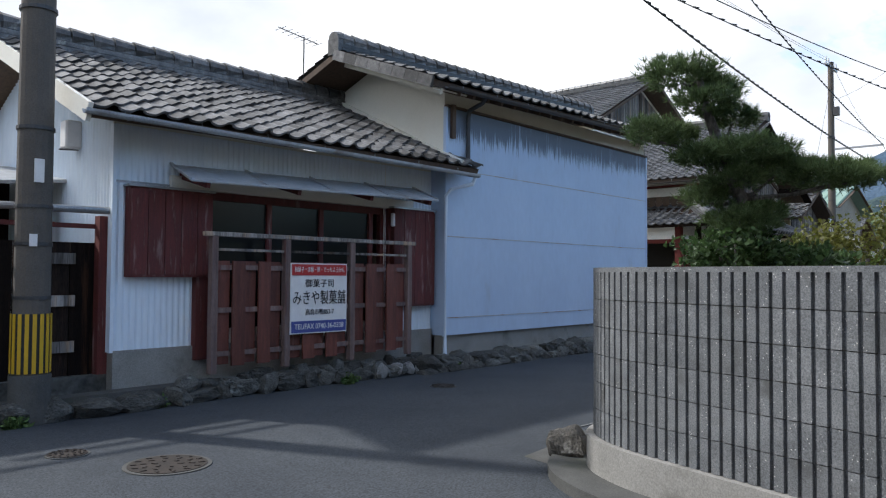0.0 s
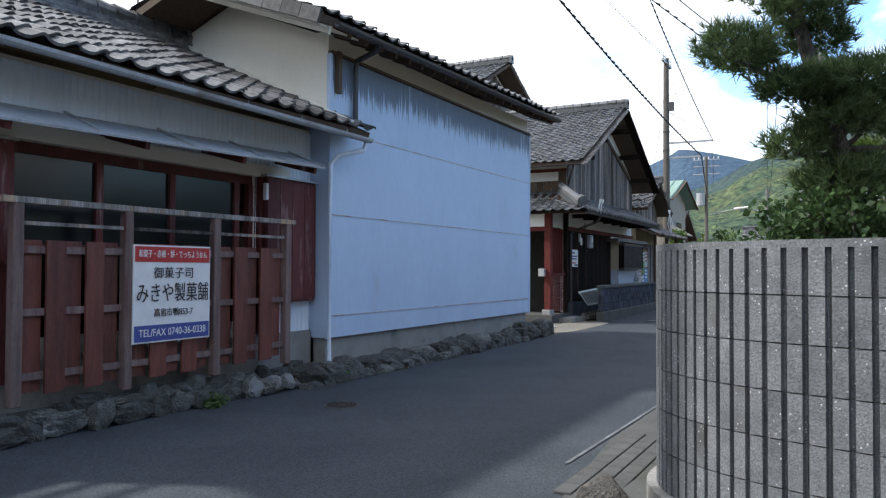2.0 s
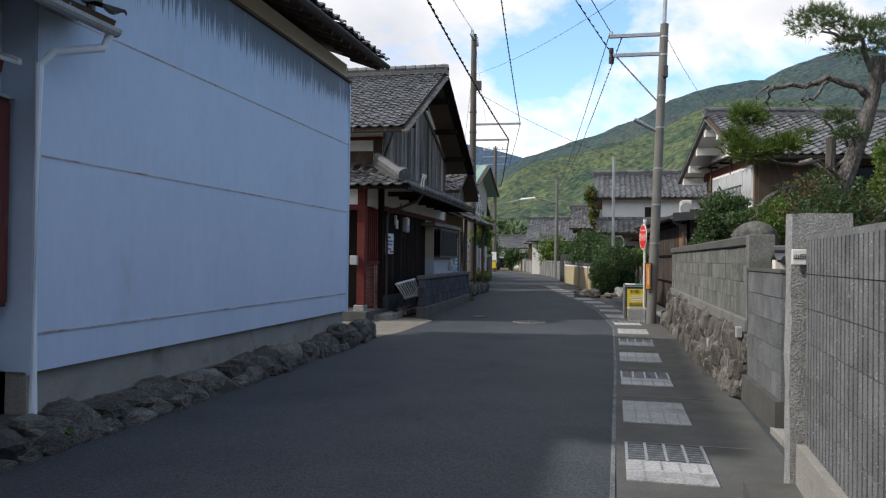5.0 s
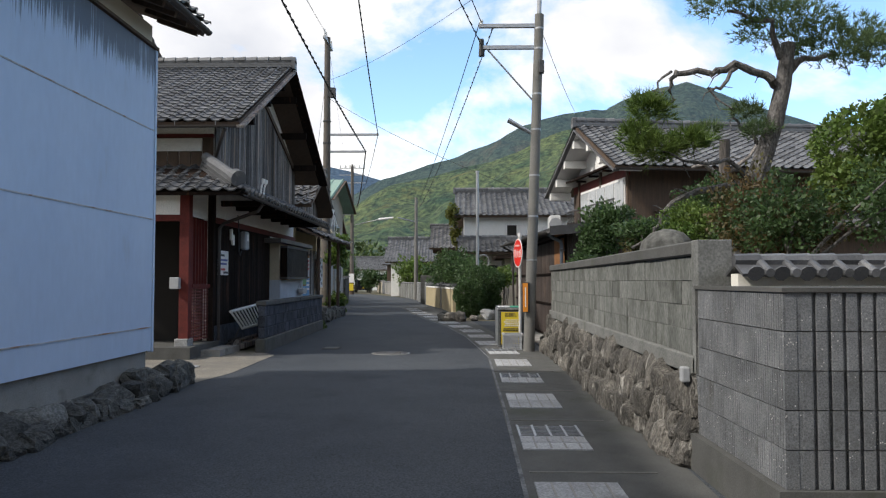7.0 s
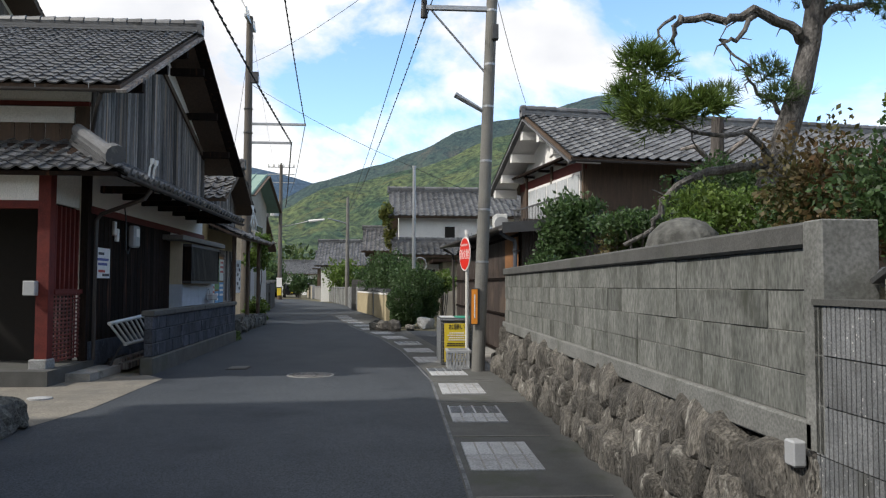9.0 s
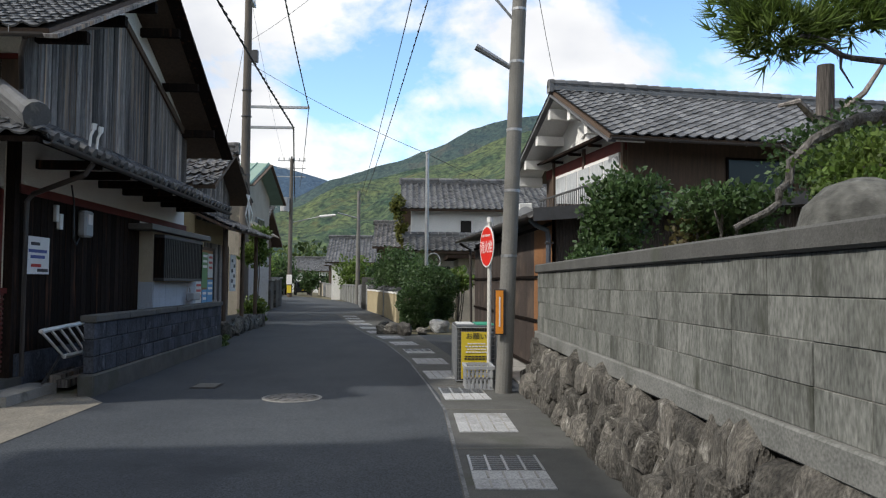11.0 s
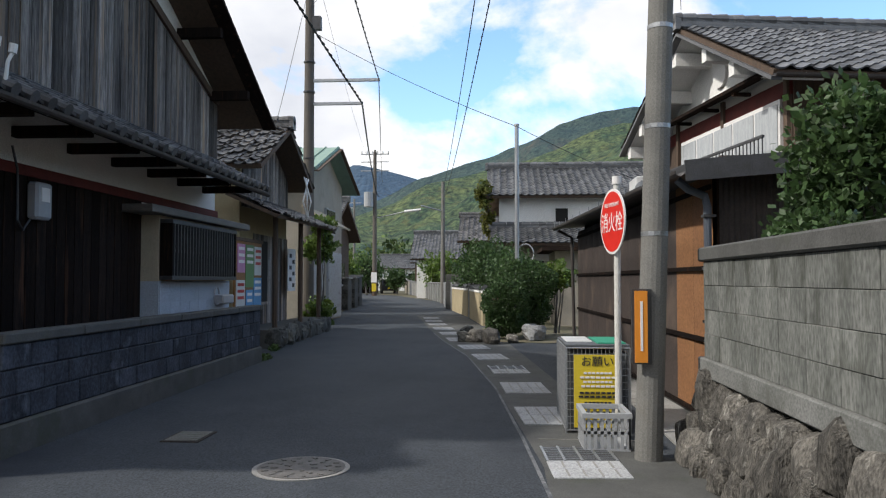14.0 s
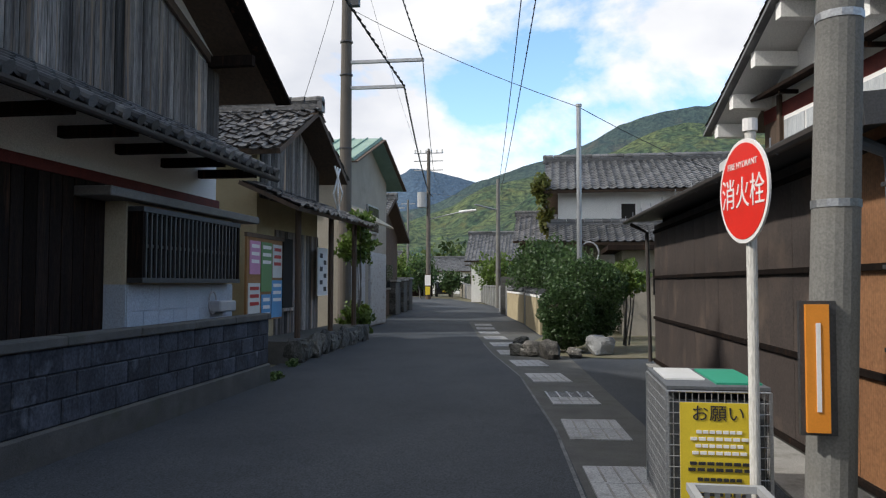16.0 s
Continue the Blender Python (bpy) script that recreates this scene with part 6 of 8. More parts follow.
for k in range(6):
    part("insulator", tb([(84, 14.2 + k * 0.48, 12.84), (84, 14.2 + k * 0.48, 13.1)], 0.07, 8), M["ceramic"], p2)
part("lamp_arm", tb([(84, 15.2, 7.0), (84, 12.6, 7.6)], 0.05, 6), M["steel"], p2)
part("street_lamp", tb([(84, 12.7, 7.58), (84, 11.2, 7.75)], 0.13, 8, 0.10), M["signwhite"], p2)
part("lamp", tb([(62, 7.6, 5.6), (61.5, 8.9, 5.9)], 0.05, 6), M["steel"], p1)
sp = thing("steel_mast", (36.0, 3.72, 0), "plain pale steel mast rising from the hedge", "mast")
part("mast", tb([(36.0, 3.72, -0.02), (36.0, 3.72, 5.5)], 0.06, 12, 0.055), M["steel"], sp)
part("cap", tb([(36.0, 3.72, 5.5), (36.0, 3.72, 5.56)], 0.07, 10), M["plastic"], sp)
part("ring", tb([(36.0, 3.5 + 0.22 * math.cos(a), 2.1 + 0.26 * math.sin(a)) for a in np.linspace(0, 6.28, 16)], 0.02, 6), M["plastic"], sp)


def wire(a, b, sag, r, twist=False, label="thin black overhead cable between poles"):
    a, b = Vector(a), Vector(b)
    n = 26
    pts = [a + (b - a) * (i / n) - Vector((0, 0, sag * 4 * (i / n) * (1 - i / n))) for i in range(n + 1)]
    bm = B()
    tube(bm, pts, r, 6)
    if twist:
        m = int((b - a).length * 2.5)
        for i in range(m):
            f = i / m
            p = a + (b - a) * f - Vector((0, 0, sag * 4 * f * (1 - f)))
            d = (b - a).normalized() * 0.09
            tube(bm, [p - d, p + d + Vector((0, 0, 0.03))], r * 1.5, 5)
    ob = part("cable", bm, M["black"])
    tagged(ob, label, "cable", "overhead cables")


wire((3.0, 8.0, 9.2), (38.0, 8.25, 6.66), 0.45, 0.022, True, "twisted black overhead cable along the houses")
wire((-6.0, 4.2, 9.5), (38.0, 7.75, 7.36), 0.7, 0.014, True, "thin beaded black overhead cable")
wire((3.0, 8.1, 9.5), (37.2, 9.83, 11.45), 0.5, 0.006)
wire((3.0, 8.1, 9.4), (38.8, 9.83, 11.45), 0.5, 0.006)
part("arm", bx(2.95, 3.05, 6.8, 8.1, 6.86, 6.94), M["steel"], u0)
wire((3.0, 6.85, 6.94), (21.8, 3.93, 6.45), 0.3, 0.010)
wire((3.0, 7.4, 6.94), (21.8, 3.93, 6.0), 0.2, 0.010, True)
wire((21.8, 3.97, 6.45), (62, 7.62, 6.75), 0.4, 0.010)
wire((21.8, 3.72, 6.3), (62, 7.5, 6.5), 0.4, 0.010, True)
wire((38.0, 8.25, 6.66), (84, 15.0, 9.0), 0.8, 0.022, True)
wire((38.0, 7.75, 7.36), (84, 14.7, 10.3), 0.8, 0.014)
wire((38.0, 9.83, 11.4), (84, 15.6, 11.4), 0.8, 0.006)
wire((38.0, 9.85, 8.9), (36.0, 3.72, 5.5), 0.15, 0.009)
wire((36.0, 3.72, 5.5), (48.0, -3.0, 5.2), 0.2, 0.009)
wire((21.8, 2.76, 7.9), (38.0, 9.85, 9.6), 0.3, 0.006)
wire((21.8, 2.79, 6.4), (29.6, 0.9, 6.3), 0.1, 0.006)
wire((38.0, 9.85, 10.4), (33.0, 9.4, 4.9), 0.1, 0.007)
wire((62, 7.6, 6.9), (84, 15.4, 9.4), 0.4, 0.012)

# ---- refuse corner ----
cage = thing("refuse_cage", (23.6, 3.27, 0), "grey wire mesh refuse cage with green net lid", "refuse cage")
CX0, CX1, CY0, CY1, CH = 22.8, 23.8, 3.0, 3.58, 0.78
for x in (CX0, CX1):
    for y in (CY0, CY1):
        part("post", bx(x - 0.009, x + 0.009, y - 0.009, y + 0.009, 0.0, CH), M["steel"], cage)
for z in (0.03, CH):
    for a, b in (((CX0, CY0), (CX1, CY0)), ((CX0, CY1), (CX1, CY1)), ((CX0, CY0), (CX0, CY1)), ((CX1, CY0), (CX1, CY1))):
        part("rail", tb([(*a, z), (*b, z)], 0.007, 6), M["steel"], cage)
for a, b, nm in (((CX0, CY1), (CX1, CY1), 26), ((CX0, CY0), (CX0, CY1), 16), ((CX0, CY0), (CX1, CY0), 26), ((CX1, CY0), (CX1, CY1), 16)):
    bm = B()
    A2, B2 = Vector((*a, 0)), Vector((*b, 0))
    for i in range(nm + 1):
        p = A2.lerp(B2, i / nm)
        tube(bm, [(p.x, p.y, 0.03), (p.x, p.y, CH)], 0.003, 4, caps=False)
    for k in range(12):
        z = 0.03 + (CH - 0.03) * k / 12
        tube(bm, [(A2.x, A2.y, z), (B2.x, B2.y, z)], 0.003, 4, caps=False)
    part("mesh_panel", bm, M["steel"], cage)
part("liner", bx(CX0 + 0.02, CX1 - 0.02, CY0 + 0.02, CY1 - 0.02, 0.03, CH - 0.05), M["liner"], cage, "grey inner sheet")
part("lid", bx(CX0, CX1, CY0, CY1, CH + 0.012, CH + 0.03), M["liner"], cage)
part("net", bx(CX0 + 0.1, CX0 + 0.85, CY0 + 0.02, CY1 - 0.3, CH + 0.03, CH + 0.042), M["green"], cage, "green net")
part("sheet", bx(CX0 + 0.3, CX1 - 0.1, CY1 - 0.27, CY1 - 0.03, CH + 0.03, CH + 0.04), M["ceramic"], cage)
yb = thing("notice_board", (22.78, 3.3, 0.05), "yellow request notice board fixed to the refuse cage", "sign")
part("panel", bx(22.765, 22.782, 3.09, 3.51, 0.06, 0.72), M["yellow"], yb)
text_mesh(yb, "lettering", "お願い", 0.10, facing(22.762, 3.30, 0.655, 180), M["ink"])
for k, (z, w, key) in enumerate(((0.555, 0.26, "signwhite"), (0.515, 0.33, "signwhite"), (0.475, 0.27, "signwhite"), (0.435, 0.31, "signwhite"), (0.375, 0.34, "ink"), (0.34, 0.36, "ink"), (0.285, 0.25, "ink"), (0.25, 0.29, "ink"), (0.20, 0.32, "ink"), (0.165, 0.24, "ink"))):
    for j in range(7):
        part("print", bx(22.758, 22.765, 3.30 - w / 2 + j * w / 7, 3.30 - w / 2 + (j + 0.78) * w / 7, z - 0.009, z + 0.009), M[key], yb)
text_mesh(yb, "lettering", "大津市", 0.055, facing(22.762, 3.40, 0.105, 180), M["ink"])
bk = thing("plastic_crate", (22.3, 3.33, 0), "grey plastic slatted crate on the drain strip", "crate")
KX0, KX1, KY0, KY1 = 22.06, 22.56, 3.12, 3.5
part("bottom", bx(KX0, KX1, KY0, KY1, 0.0, 0.02), M["plastic"], bk)
for (x0, x1, y0, y1) in ((KX0, KX1, KY0, KY0 + 0.015), (KX0, KX1, KY1 - 0.015, KY1), (KX0, KX0 + 0.015, KY0, KY1), (KX1 - 0.015, KX1, KY0, KY1)):
    e_ = 0.012 if x1 - x0 > 0.2 else -0.0285
    part("rim", bx(x0 - 0.012, x1 + 0.012, y0 - 0.012 if e_ > 0 else y0 + 0.028, y1 + 0.012 if e_ > 0 else y1 - 0.028, 0.27, 0.31), M["plastic"], bk)
    part("band", bx(x0, x1, y0, y1, 0.14, 0.165), M["plastic"], bk)
    n = 9 if x1 - x0 > 0.2 else 7
    for i in range(n):
        if x1 - x0 > 0.2:
            part("slat", bx(x0 + i * (x1 - x0) / n, x0 + (i + 0.5) * (x1 - x0) / n, y0, y1, 0.02, 0.27), M["plastic"], bk)
        else:
            part("slat", bx(x0, x1, y0 + i * (y1 - y0) / n, y0 + (i + 0.5) * (y1 - y0) / n, 0.02, 0.27), M["plastic"], bk)
hy = thing("hydrant_sign", (22.64, 3.13, 0), "round red fire hydrant sign on a rusty white pole", "sign")
part("pole", tb([(22.64, 3.13, -0.02), (22.64, 3.13, 2.30)], 0.03, 12), mat("rusty_white_pole", (0.62, 0.61, 0.57), (0.52, 0.5, 0.46), rough=0.55, scale=4, fine=50, bump=0.15, stretch=(2, 2, 0.4), stain=(0.26, 0.13, 0.06), stain_scale=3, stain_at=0.58), hy)
part("cap", tb([(22.64, 3.13, 2.27), (22.64, 3.13, 2.34)], 0.042, 12), M["signwhite"], hy)
HA = 103
hm = facing(22.64, 3.13, 1.93, HA)
for r, z0, z1, key, lab in ((0.295, 0.034, 0.046, "signwhite", "white rim"), (0.272, 0.046, 0.049, "hydred", "red disc")):
    bm = B()
    tube(bm, [(0, 0, z0), (0, 0, z1)], r, 40)
    bmesh.ops.transform(bm, matrix=hm, verts=bm.verts)
    part("disc", bm, M[key], hy, lab)
text_mesh(hy, "lettering", "FIRE HYDRANT", 0.052, hm @ Matrix.Translation((0, 0.15, 0.051)), M["signwhite"])
text_mesh(hy, "lettering", "消火栓", 0.19, hm @ Matrix.Translation((0, -0.02, 0.051)), M["signwhite"], sx=0.9)

# ---- shed ----
M["pipeblue"] = plain("blue_grey_pipe", (0.10, 0.115, 0.14), 0.5)
shed = thing("shed", (27.5, 1.2, 0), "long shed clad in brown corrugated sheet under a dark sheet roof", "shed")
SA, SB = Vector((23.13, 2.14)), Vector((31.9, 2.52))
SV = (SB - SA).normalized()
SN = (-SV.y, SV.x, 0)
for i in range(14):
    a, b = SA.lerp(SB, i / 14), SA.lerp(SB, (i + 1) / 14)
    corrugated(shed, "sheet", a, b, 0.08, 2.42, "ambersheet" if i < 2 else "brownsheet", out=SN, pitch=0.032, amp=0.006, t=0.012 + 0.004 * (i % 2))
for z in (0.08, 0.82, 1.52, 2.3):
    bm = B()
    beam(bm, (*(SA + Vector(SN[:2]) * 0.035), z), (*(SB + Vector(SN[:2]) * 0.035), z), 0.03, 0.045)
    part("batten", bm, M["darkwood"], shed)
bm = B()
beam(bm, (*(SA - Vector(SN[:2]) * 0.05), 0.04), (*(SB - Vector(SN[:2]) * 0.05), 0.04), 0.14, 0.12)
part("footing", bm, M["darkconc"], shed)
bm = B()
beam(bm, (*(SA - Vector(SN[:2]) * 0.06), 1.25), (*(SB - Vector(SN[:2]) * 0.06), 1.25), 0.06, 2.3)
part("wall", bm, M["darkwood"], shed)
corrugated(shed, "sheet", (23.13, -2.5), (23.13, 2.09), 0.1, 2.6, "brownsheet", out=(-1, 0, 0), pitch=0.05)
part("wall", bx(23.16, 23.24, -2.5, 2.07, 0, 2.6), M["darkwood"], shed)
part("wall", bx(31.8, 31.9, -2.5, 2.4, 0, 2.6), M["darkwood"], shed)
part("roof", quad_slab((22.75, 2.49, 2.46), (32.3, 2.95, 2.58), (32.3, -2.7, 2.95), (22.75, -2.7, 2.85), 0.07), M["darksteel"], shed, "dark sheet metal roof")
gutter(shed, (22.75, 2.54, 2.40), (32.3, 3.0, 2.52), "gutter", 0.05)
downpipe(shed, [(23.06, 2.50, 2.36), (23.06, 2.40, 2.27), (23.06, 2.24, 2.2), (23.06, 2.22, 2.1), (23.06, 2.22, 0.05)], 0.038, "pipeblue")
bm = B()
beam(bm, (22.73, 2.5, 2.40), (22.73, -2.7, 2.79), 0.035, 0.19)
part("fascia", bm, M["darksteel"], shed)
for z in (0.5, 1.0, 1.5, 2.0):
    part("clip", bx(23.01, 23.11, 2.15, 2.265, z, z + 0.025), M["darksteel"], shed)
downpipe(shed, [(31.9, 2.95, 2.45), (31.95, 2.66, 2.3), (31.95, 2.62, 0.05)], 0.035, "gutter")
pan = B()
box(pan, 21.6, 31.9, 1.0, 2.7, -0.02, 0.02)
setting("shed_apron", pan, M["concrete"], "concrete apron before the shed", "pavement")


# ---- the house with the white gable ----
HX, HY = 29.6, 0.95
wg = gable_house("white_gable_house", "two-storey house with white plaster gable and grey tiled roof", (HX - 2.45, HX + 2.45), (HY - 0.75, HY - 13.0), 0, 4.72, 5.95, 0.85, HY, "tile", "white", 0, rx=HX, ridge_h=0.24)
yg = HY - 0.75
for sgn in (-1, 1):
    for f in ((0.12, 0.42, 0.72, 0.95) if sgn > 0 else (0.3, 0.62)):
        x, z = HX + sgn * 3.1 * f, 5.80 - 1.56 * f
        part("purlin", bx(x - 0.09, x + 0.09, yg, HY - 0.06, z - 0.26, z - 0.02), M["white"], wg, "white plastered purlin")
    bm = B()
    beam(bm, (HX, HY - 0.03, 5.84), (HX + sgn * 3.32, HY - 0.03, 4.17), 0.05, 0.16, up=(0, 1, 0))
    part("bargeboard", bm, M["tile"], wg)
    part("soffit", quad_slab((HX, HY - 0.08, 5.84), (HX, yg, 5.84), (HX + sgn * 3.25, yg, 4.20), (HX + sgn * 3.25, HY - 0.08, 4.20), 0.03), M["white"], wg, "white plastered soffit")
part("hood", quad_slab((HX - 2.6, HY - 0.35, 4.56), (HX + 2.6, HY - 0.35, 4.56), (HX + 2.6, yg, 4.68), (HX - 2.6, yg, 4.68), 0.05), M["darkwood"], wg)
for i in range(5):
    x = HX - 2.4 + i * 1.2
    part("bracket", bx(x - 0.03, x + 0.03, yg, HY - 0.42, 4.44, 4.50), M["darkwood"], wg)
part("strip", bx(HX - 2.45, HX + 2.45, yg, yg + 0.025, 4.42, 4.56), M["plaster"], wg, "cream plaster strip")
part("band", bx(HX - 2.45, HX + 2.45, yg, yg + 0.035, 4.18, 4.42), M["beam"], wg, "red-brown timber band")
part("panel", bx(HX - 2.45, HX + 2.45, yg, yg + 0.02, 2.7, 4.18), M["oldwood"], wg, "brown board wall")
wf = part("window", bx(HX - 2.2, HX + 1.6, yg + 0.02, yg + 0.07, 2.95, 4.16), M["signwhite"], wg, "white framed sliding windows")
for i in range(5):
    part("pane", bx(HX - 2.14 + i * 0.755, HX - 1.45 + i * 0.755, yg + 0.07, yg + 0.085, 3.02, 4.09), M["curtained"], wf)
for x in (HX - 2.42, HX - 0.3, HX + 1.75):
    part("post", bx(x, x + 0.1, yg + 0.02, yg + 0.08, 2.7, 4.56), M["oldwood"], wg)
part("plaque", tb([(HX - 0.1, yg, 5.12), (HX - 0.1, yg + 0.05, 5.12)], 0.26, 20), M["white"], wg)
rail = part("balcony_rail", bx(HX - 2.45, HX + 1.7, yg + 0.45, yg + 0.49, 3.52, 3.56), M["darksteel"], wg, "thin dark balcony rail")
part("rail", bx(HX - 2.45, HX + 1.7, yg + 0.45, yg + 0.48, 2.82, 2.85), M["darksteel"], rail)
for i in range(35):
    x = HX - 2.42 + i * 0.12
    part("bar", bx(x, x + 0.014, yg + 0.46, yg + 0.474, 2.85, 3.52), M["darksteel"], rail)
part("side_wall", bx(HX - 2.49, HX - 2.45, HY - 13, yg, 2.4, 4.7), M["oldwood"], wg, "brown board side wall")
for y in (yg - 2.2, yg - 5.5):
    w = part("window", bx(HX - 2.52, HX - 2.49, y - 1.6, y, 3.0, 4.1), M["darkwood"], wg)
    part("pane", bx(HX - 2.535, HX - 2.52, y - 1.55, y - 0.05, 3.05, 4.05), M["glass"], w)
d = part("roof", quad_slab((HX - 3.7, yg - 0.6, 2.75), (HX - 3.7, HY - 13, 2.75), (HX - 2.45, HY - 13, 3.2), (HX - 2.45, yg - 0.6, 3.2), 0.08), M["oldwood"], wg, "lower tiled roof")
tiles(d, (HX - 3.7, HY - 13, 2.76), (0, 1, 0), (1.25, 0, 0.45), 11.6, 1.33, "tile", 0)
part("wall", bx(HX - 3.2, HX - 3.1, HY - 13, yg - 0.8, 0, 2.75), M["oldwood"], wg)
gutter(wg, (HX - 3.34, HY, 4.24), (HX - 3.34, HY - 13.2, 4.24), "gutter", 0.05)
_a = radians(9)
_off = HY - ROOT[wg].y
wg.location = (HX + _off * math.sin(_a), HY - _off * math.cos(_a), 0)
wg.rotation_euler = (0, 0, _a)
# blue-roofed outbuilding in the garden
ob_ = gable_house("garden_outhouse", "small garden outbuilding with bluish tiled roof", (17.6, 21.5), (-4.2, -9.0), 0, 2.5, 3.3, 0.4, -3.8, "tile", "oldwood", 0)
ac = thing("air_conditioner", (30.7, 1.95, 2.75), "white outdoor air conditioner on the shed roof", "air conditioner")
part("case", bx(30.2, 31.0, 1.3, 1.62, 2.78, 3.36, bevel=0.02), M["ceramic"], ac)
part("fan_grille", tb([(30.19, 1.46, 3.08), (30.2, 1.46, 3.08)], 0.2, 20), M["plastic"], ac)
part("foot", bx(30.25, 30.95, 1.35, 1.57, 2.70, 2.78), M["steel"], ac)

# ---- white storehouse with lean-to ----
bn = gable_house("white_storehouse", "white plaster storehouse with grey tiled roof and ivy", (44.6, 51.5), (4.2, -3.5), 0, 4.75, 6.1, 0.55, 4.68, "tile", "white", 0)
wn = part("window", bx(44.55, 44.6, 1.55, 2.15, 3.55, 4.15), M["white"], bn)
part("pane", bx(44.53, 44.56, 1.62, 2.08, 3.6, 4.1), M["void"], wn)
part("vent", bx(44.5, 44.6, 0.9, 1.45, 3.6, 4.1), M["signwhite"], bn)
d = part("roof", quad_slab((42.6, 4.5, 2.7), (42.6, -3.5, 2.7), (44.6, -3.5, 3.4), (44.6, 4.5, 3.4), 0.1), M["oldwood"], bn, "lower tiled roof")
tiles(d, (42.6, -3.5, 2.71), (0, 1, 0), (2.0, 0, 0.7), 8.0, 2.12, "tile", 0)
ridge(bn, (44.5, 4.5, 3.35), (44.5, -3.5, 3.35), "tile", h=0.2)
part("wall", bx(43.2, 43.35, -3.5, 4.2, 0, 2.7), M["greywall"], bn)
part("door", bx(43.17, 43.2, 2.6, 3.5, 0.1, 2.1), M["void"], bn)
gh = thing("small_outhouse", (40.5, 1.2, 0), "small grey outbuilding with flat dark roof", "outbuilding")
part("wall", bx(39.2, 41.8, 0.0, 2.5, 0, 2.3), M["greywall"], gh)
part("roof", bx(38.8, 42.2, -0.4, 2.9, 2.3, 2.42), M["darkwood"], gh)
part("window", bx(39.15, 39.2, 1.0, 1.7, 1.1, 1.8), M["glass"], gh)


# ---- plants ----
def leaf_cloud(parent, name, blobs, n, size, material, seed, long=1.6, droop=0.0, tight=False):
    """A crown of separate leaves scattered through the outer shells of uneven blobs (x, y, z, rx, ry, rz)."""
    rg = np.random.default_rng(seed)
    wts = np.array([b[3] * b[4] * b[5] for b in blobs]) ** 0.67
    pick = rg.choice(len(blobs), n, p=wts / wts.sum())
    V, F = [], []
    bl = np.array(blobs)
    d = rg.normal(size=(n, 3))
    d /= np.linalg.norm(d, axis=1)[:, None]
    r = 1 - (0.3 if tight else 0.62) * rg.random(n) ** 1.3
    lump = np.array([noise.noise(Vector((x[0] * 2.2 + k * 3.1, x[1] * 2.2, x[2] * 2.2 + seed))) for x, k in zip(d, pick)])
    r = r * (1 + (0.16 if tight else 0.75) * lump)
    c = bl[pick, :3] + d * bl[pick, 3:] * r[:, None]
    a = rg.normal(size=(n, 3)) + d * 0.9
    a[:, 2] += 0.25 - droop
    a /= np.linalg.norm(a, axis=1)[:, None]
    b = np.cross(a, rg.normal(size=(n, 3)))
    b /= np.linalg.norm(b, axis=1)[:, None]
    s = size * (0.65 + 0.7 * rg.random(n))[:, None]
    p0, p1, p2, p3 = c - a * s * long * 0.5, c + b * s * 0.5, c + a * s * long * 0.5, c - b * s * 0.5
    V = np.stack([p0, p1, p2, p3], axis=1).reshape(-1, 3)
    F = [(4 * i, 4 * i + 1, 4 * i + 2, 4 * i + 3) for i in range(n)]
    return raw(name, V, F, material, parent)


def shrub(name, label, base, blobs, n, size, key, seed, stems=5, category="shrub", stem_r=0.022, tight=False):
    t = thing(name, base, label, category)
    rg = random.Random(seed)
    for i in range(stems):
        bm = B()
        b = blobs[i % len(blobs)]
        tip = Vector((b[0] + rg.uniform(-0.5, 0.5) * b[3], b[1] + rg.uniform(-0.5, 0.5) * b[4], b[2] + rg.uniform(0, 0.6) * b[5]))
        p0 = Vector(base) + Vector((rg.uniform(-0.06, 0.06), rg.uniform(-0.06, 0.06), -0.03))
        mid = p0.lerp(tip, 0.5) + Vector((rg.uniform(-0.08, 0.08), rg.uniform(-0.08, 0.08), 0.05))
        tube(bm, [p0, mid, tip], stem_r, 6, stem_r * 0.35)
        part("stem", bm, M["bark"], t)
    leaf_cloud(t, "leaves", blobs, n, size, M[key], seed, tight=tight)
    return t


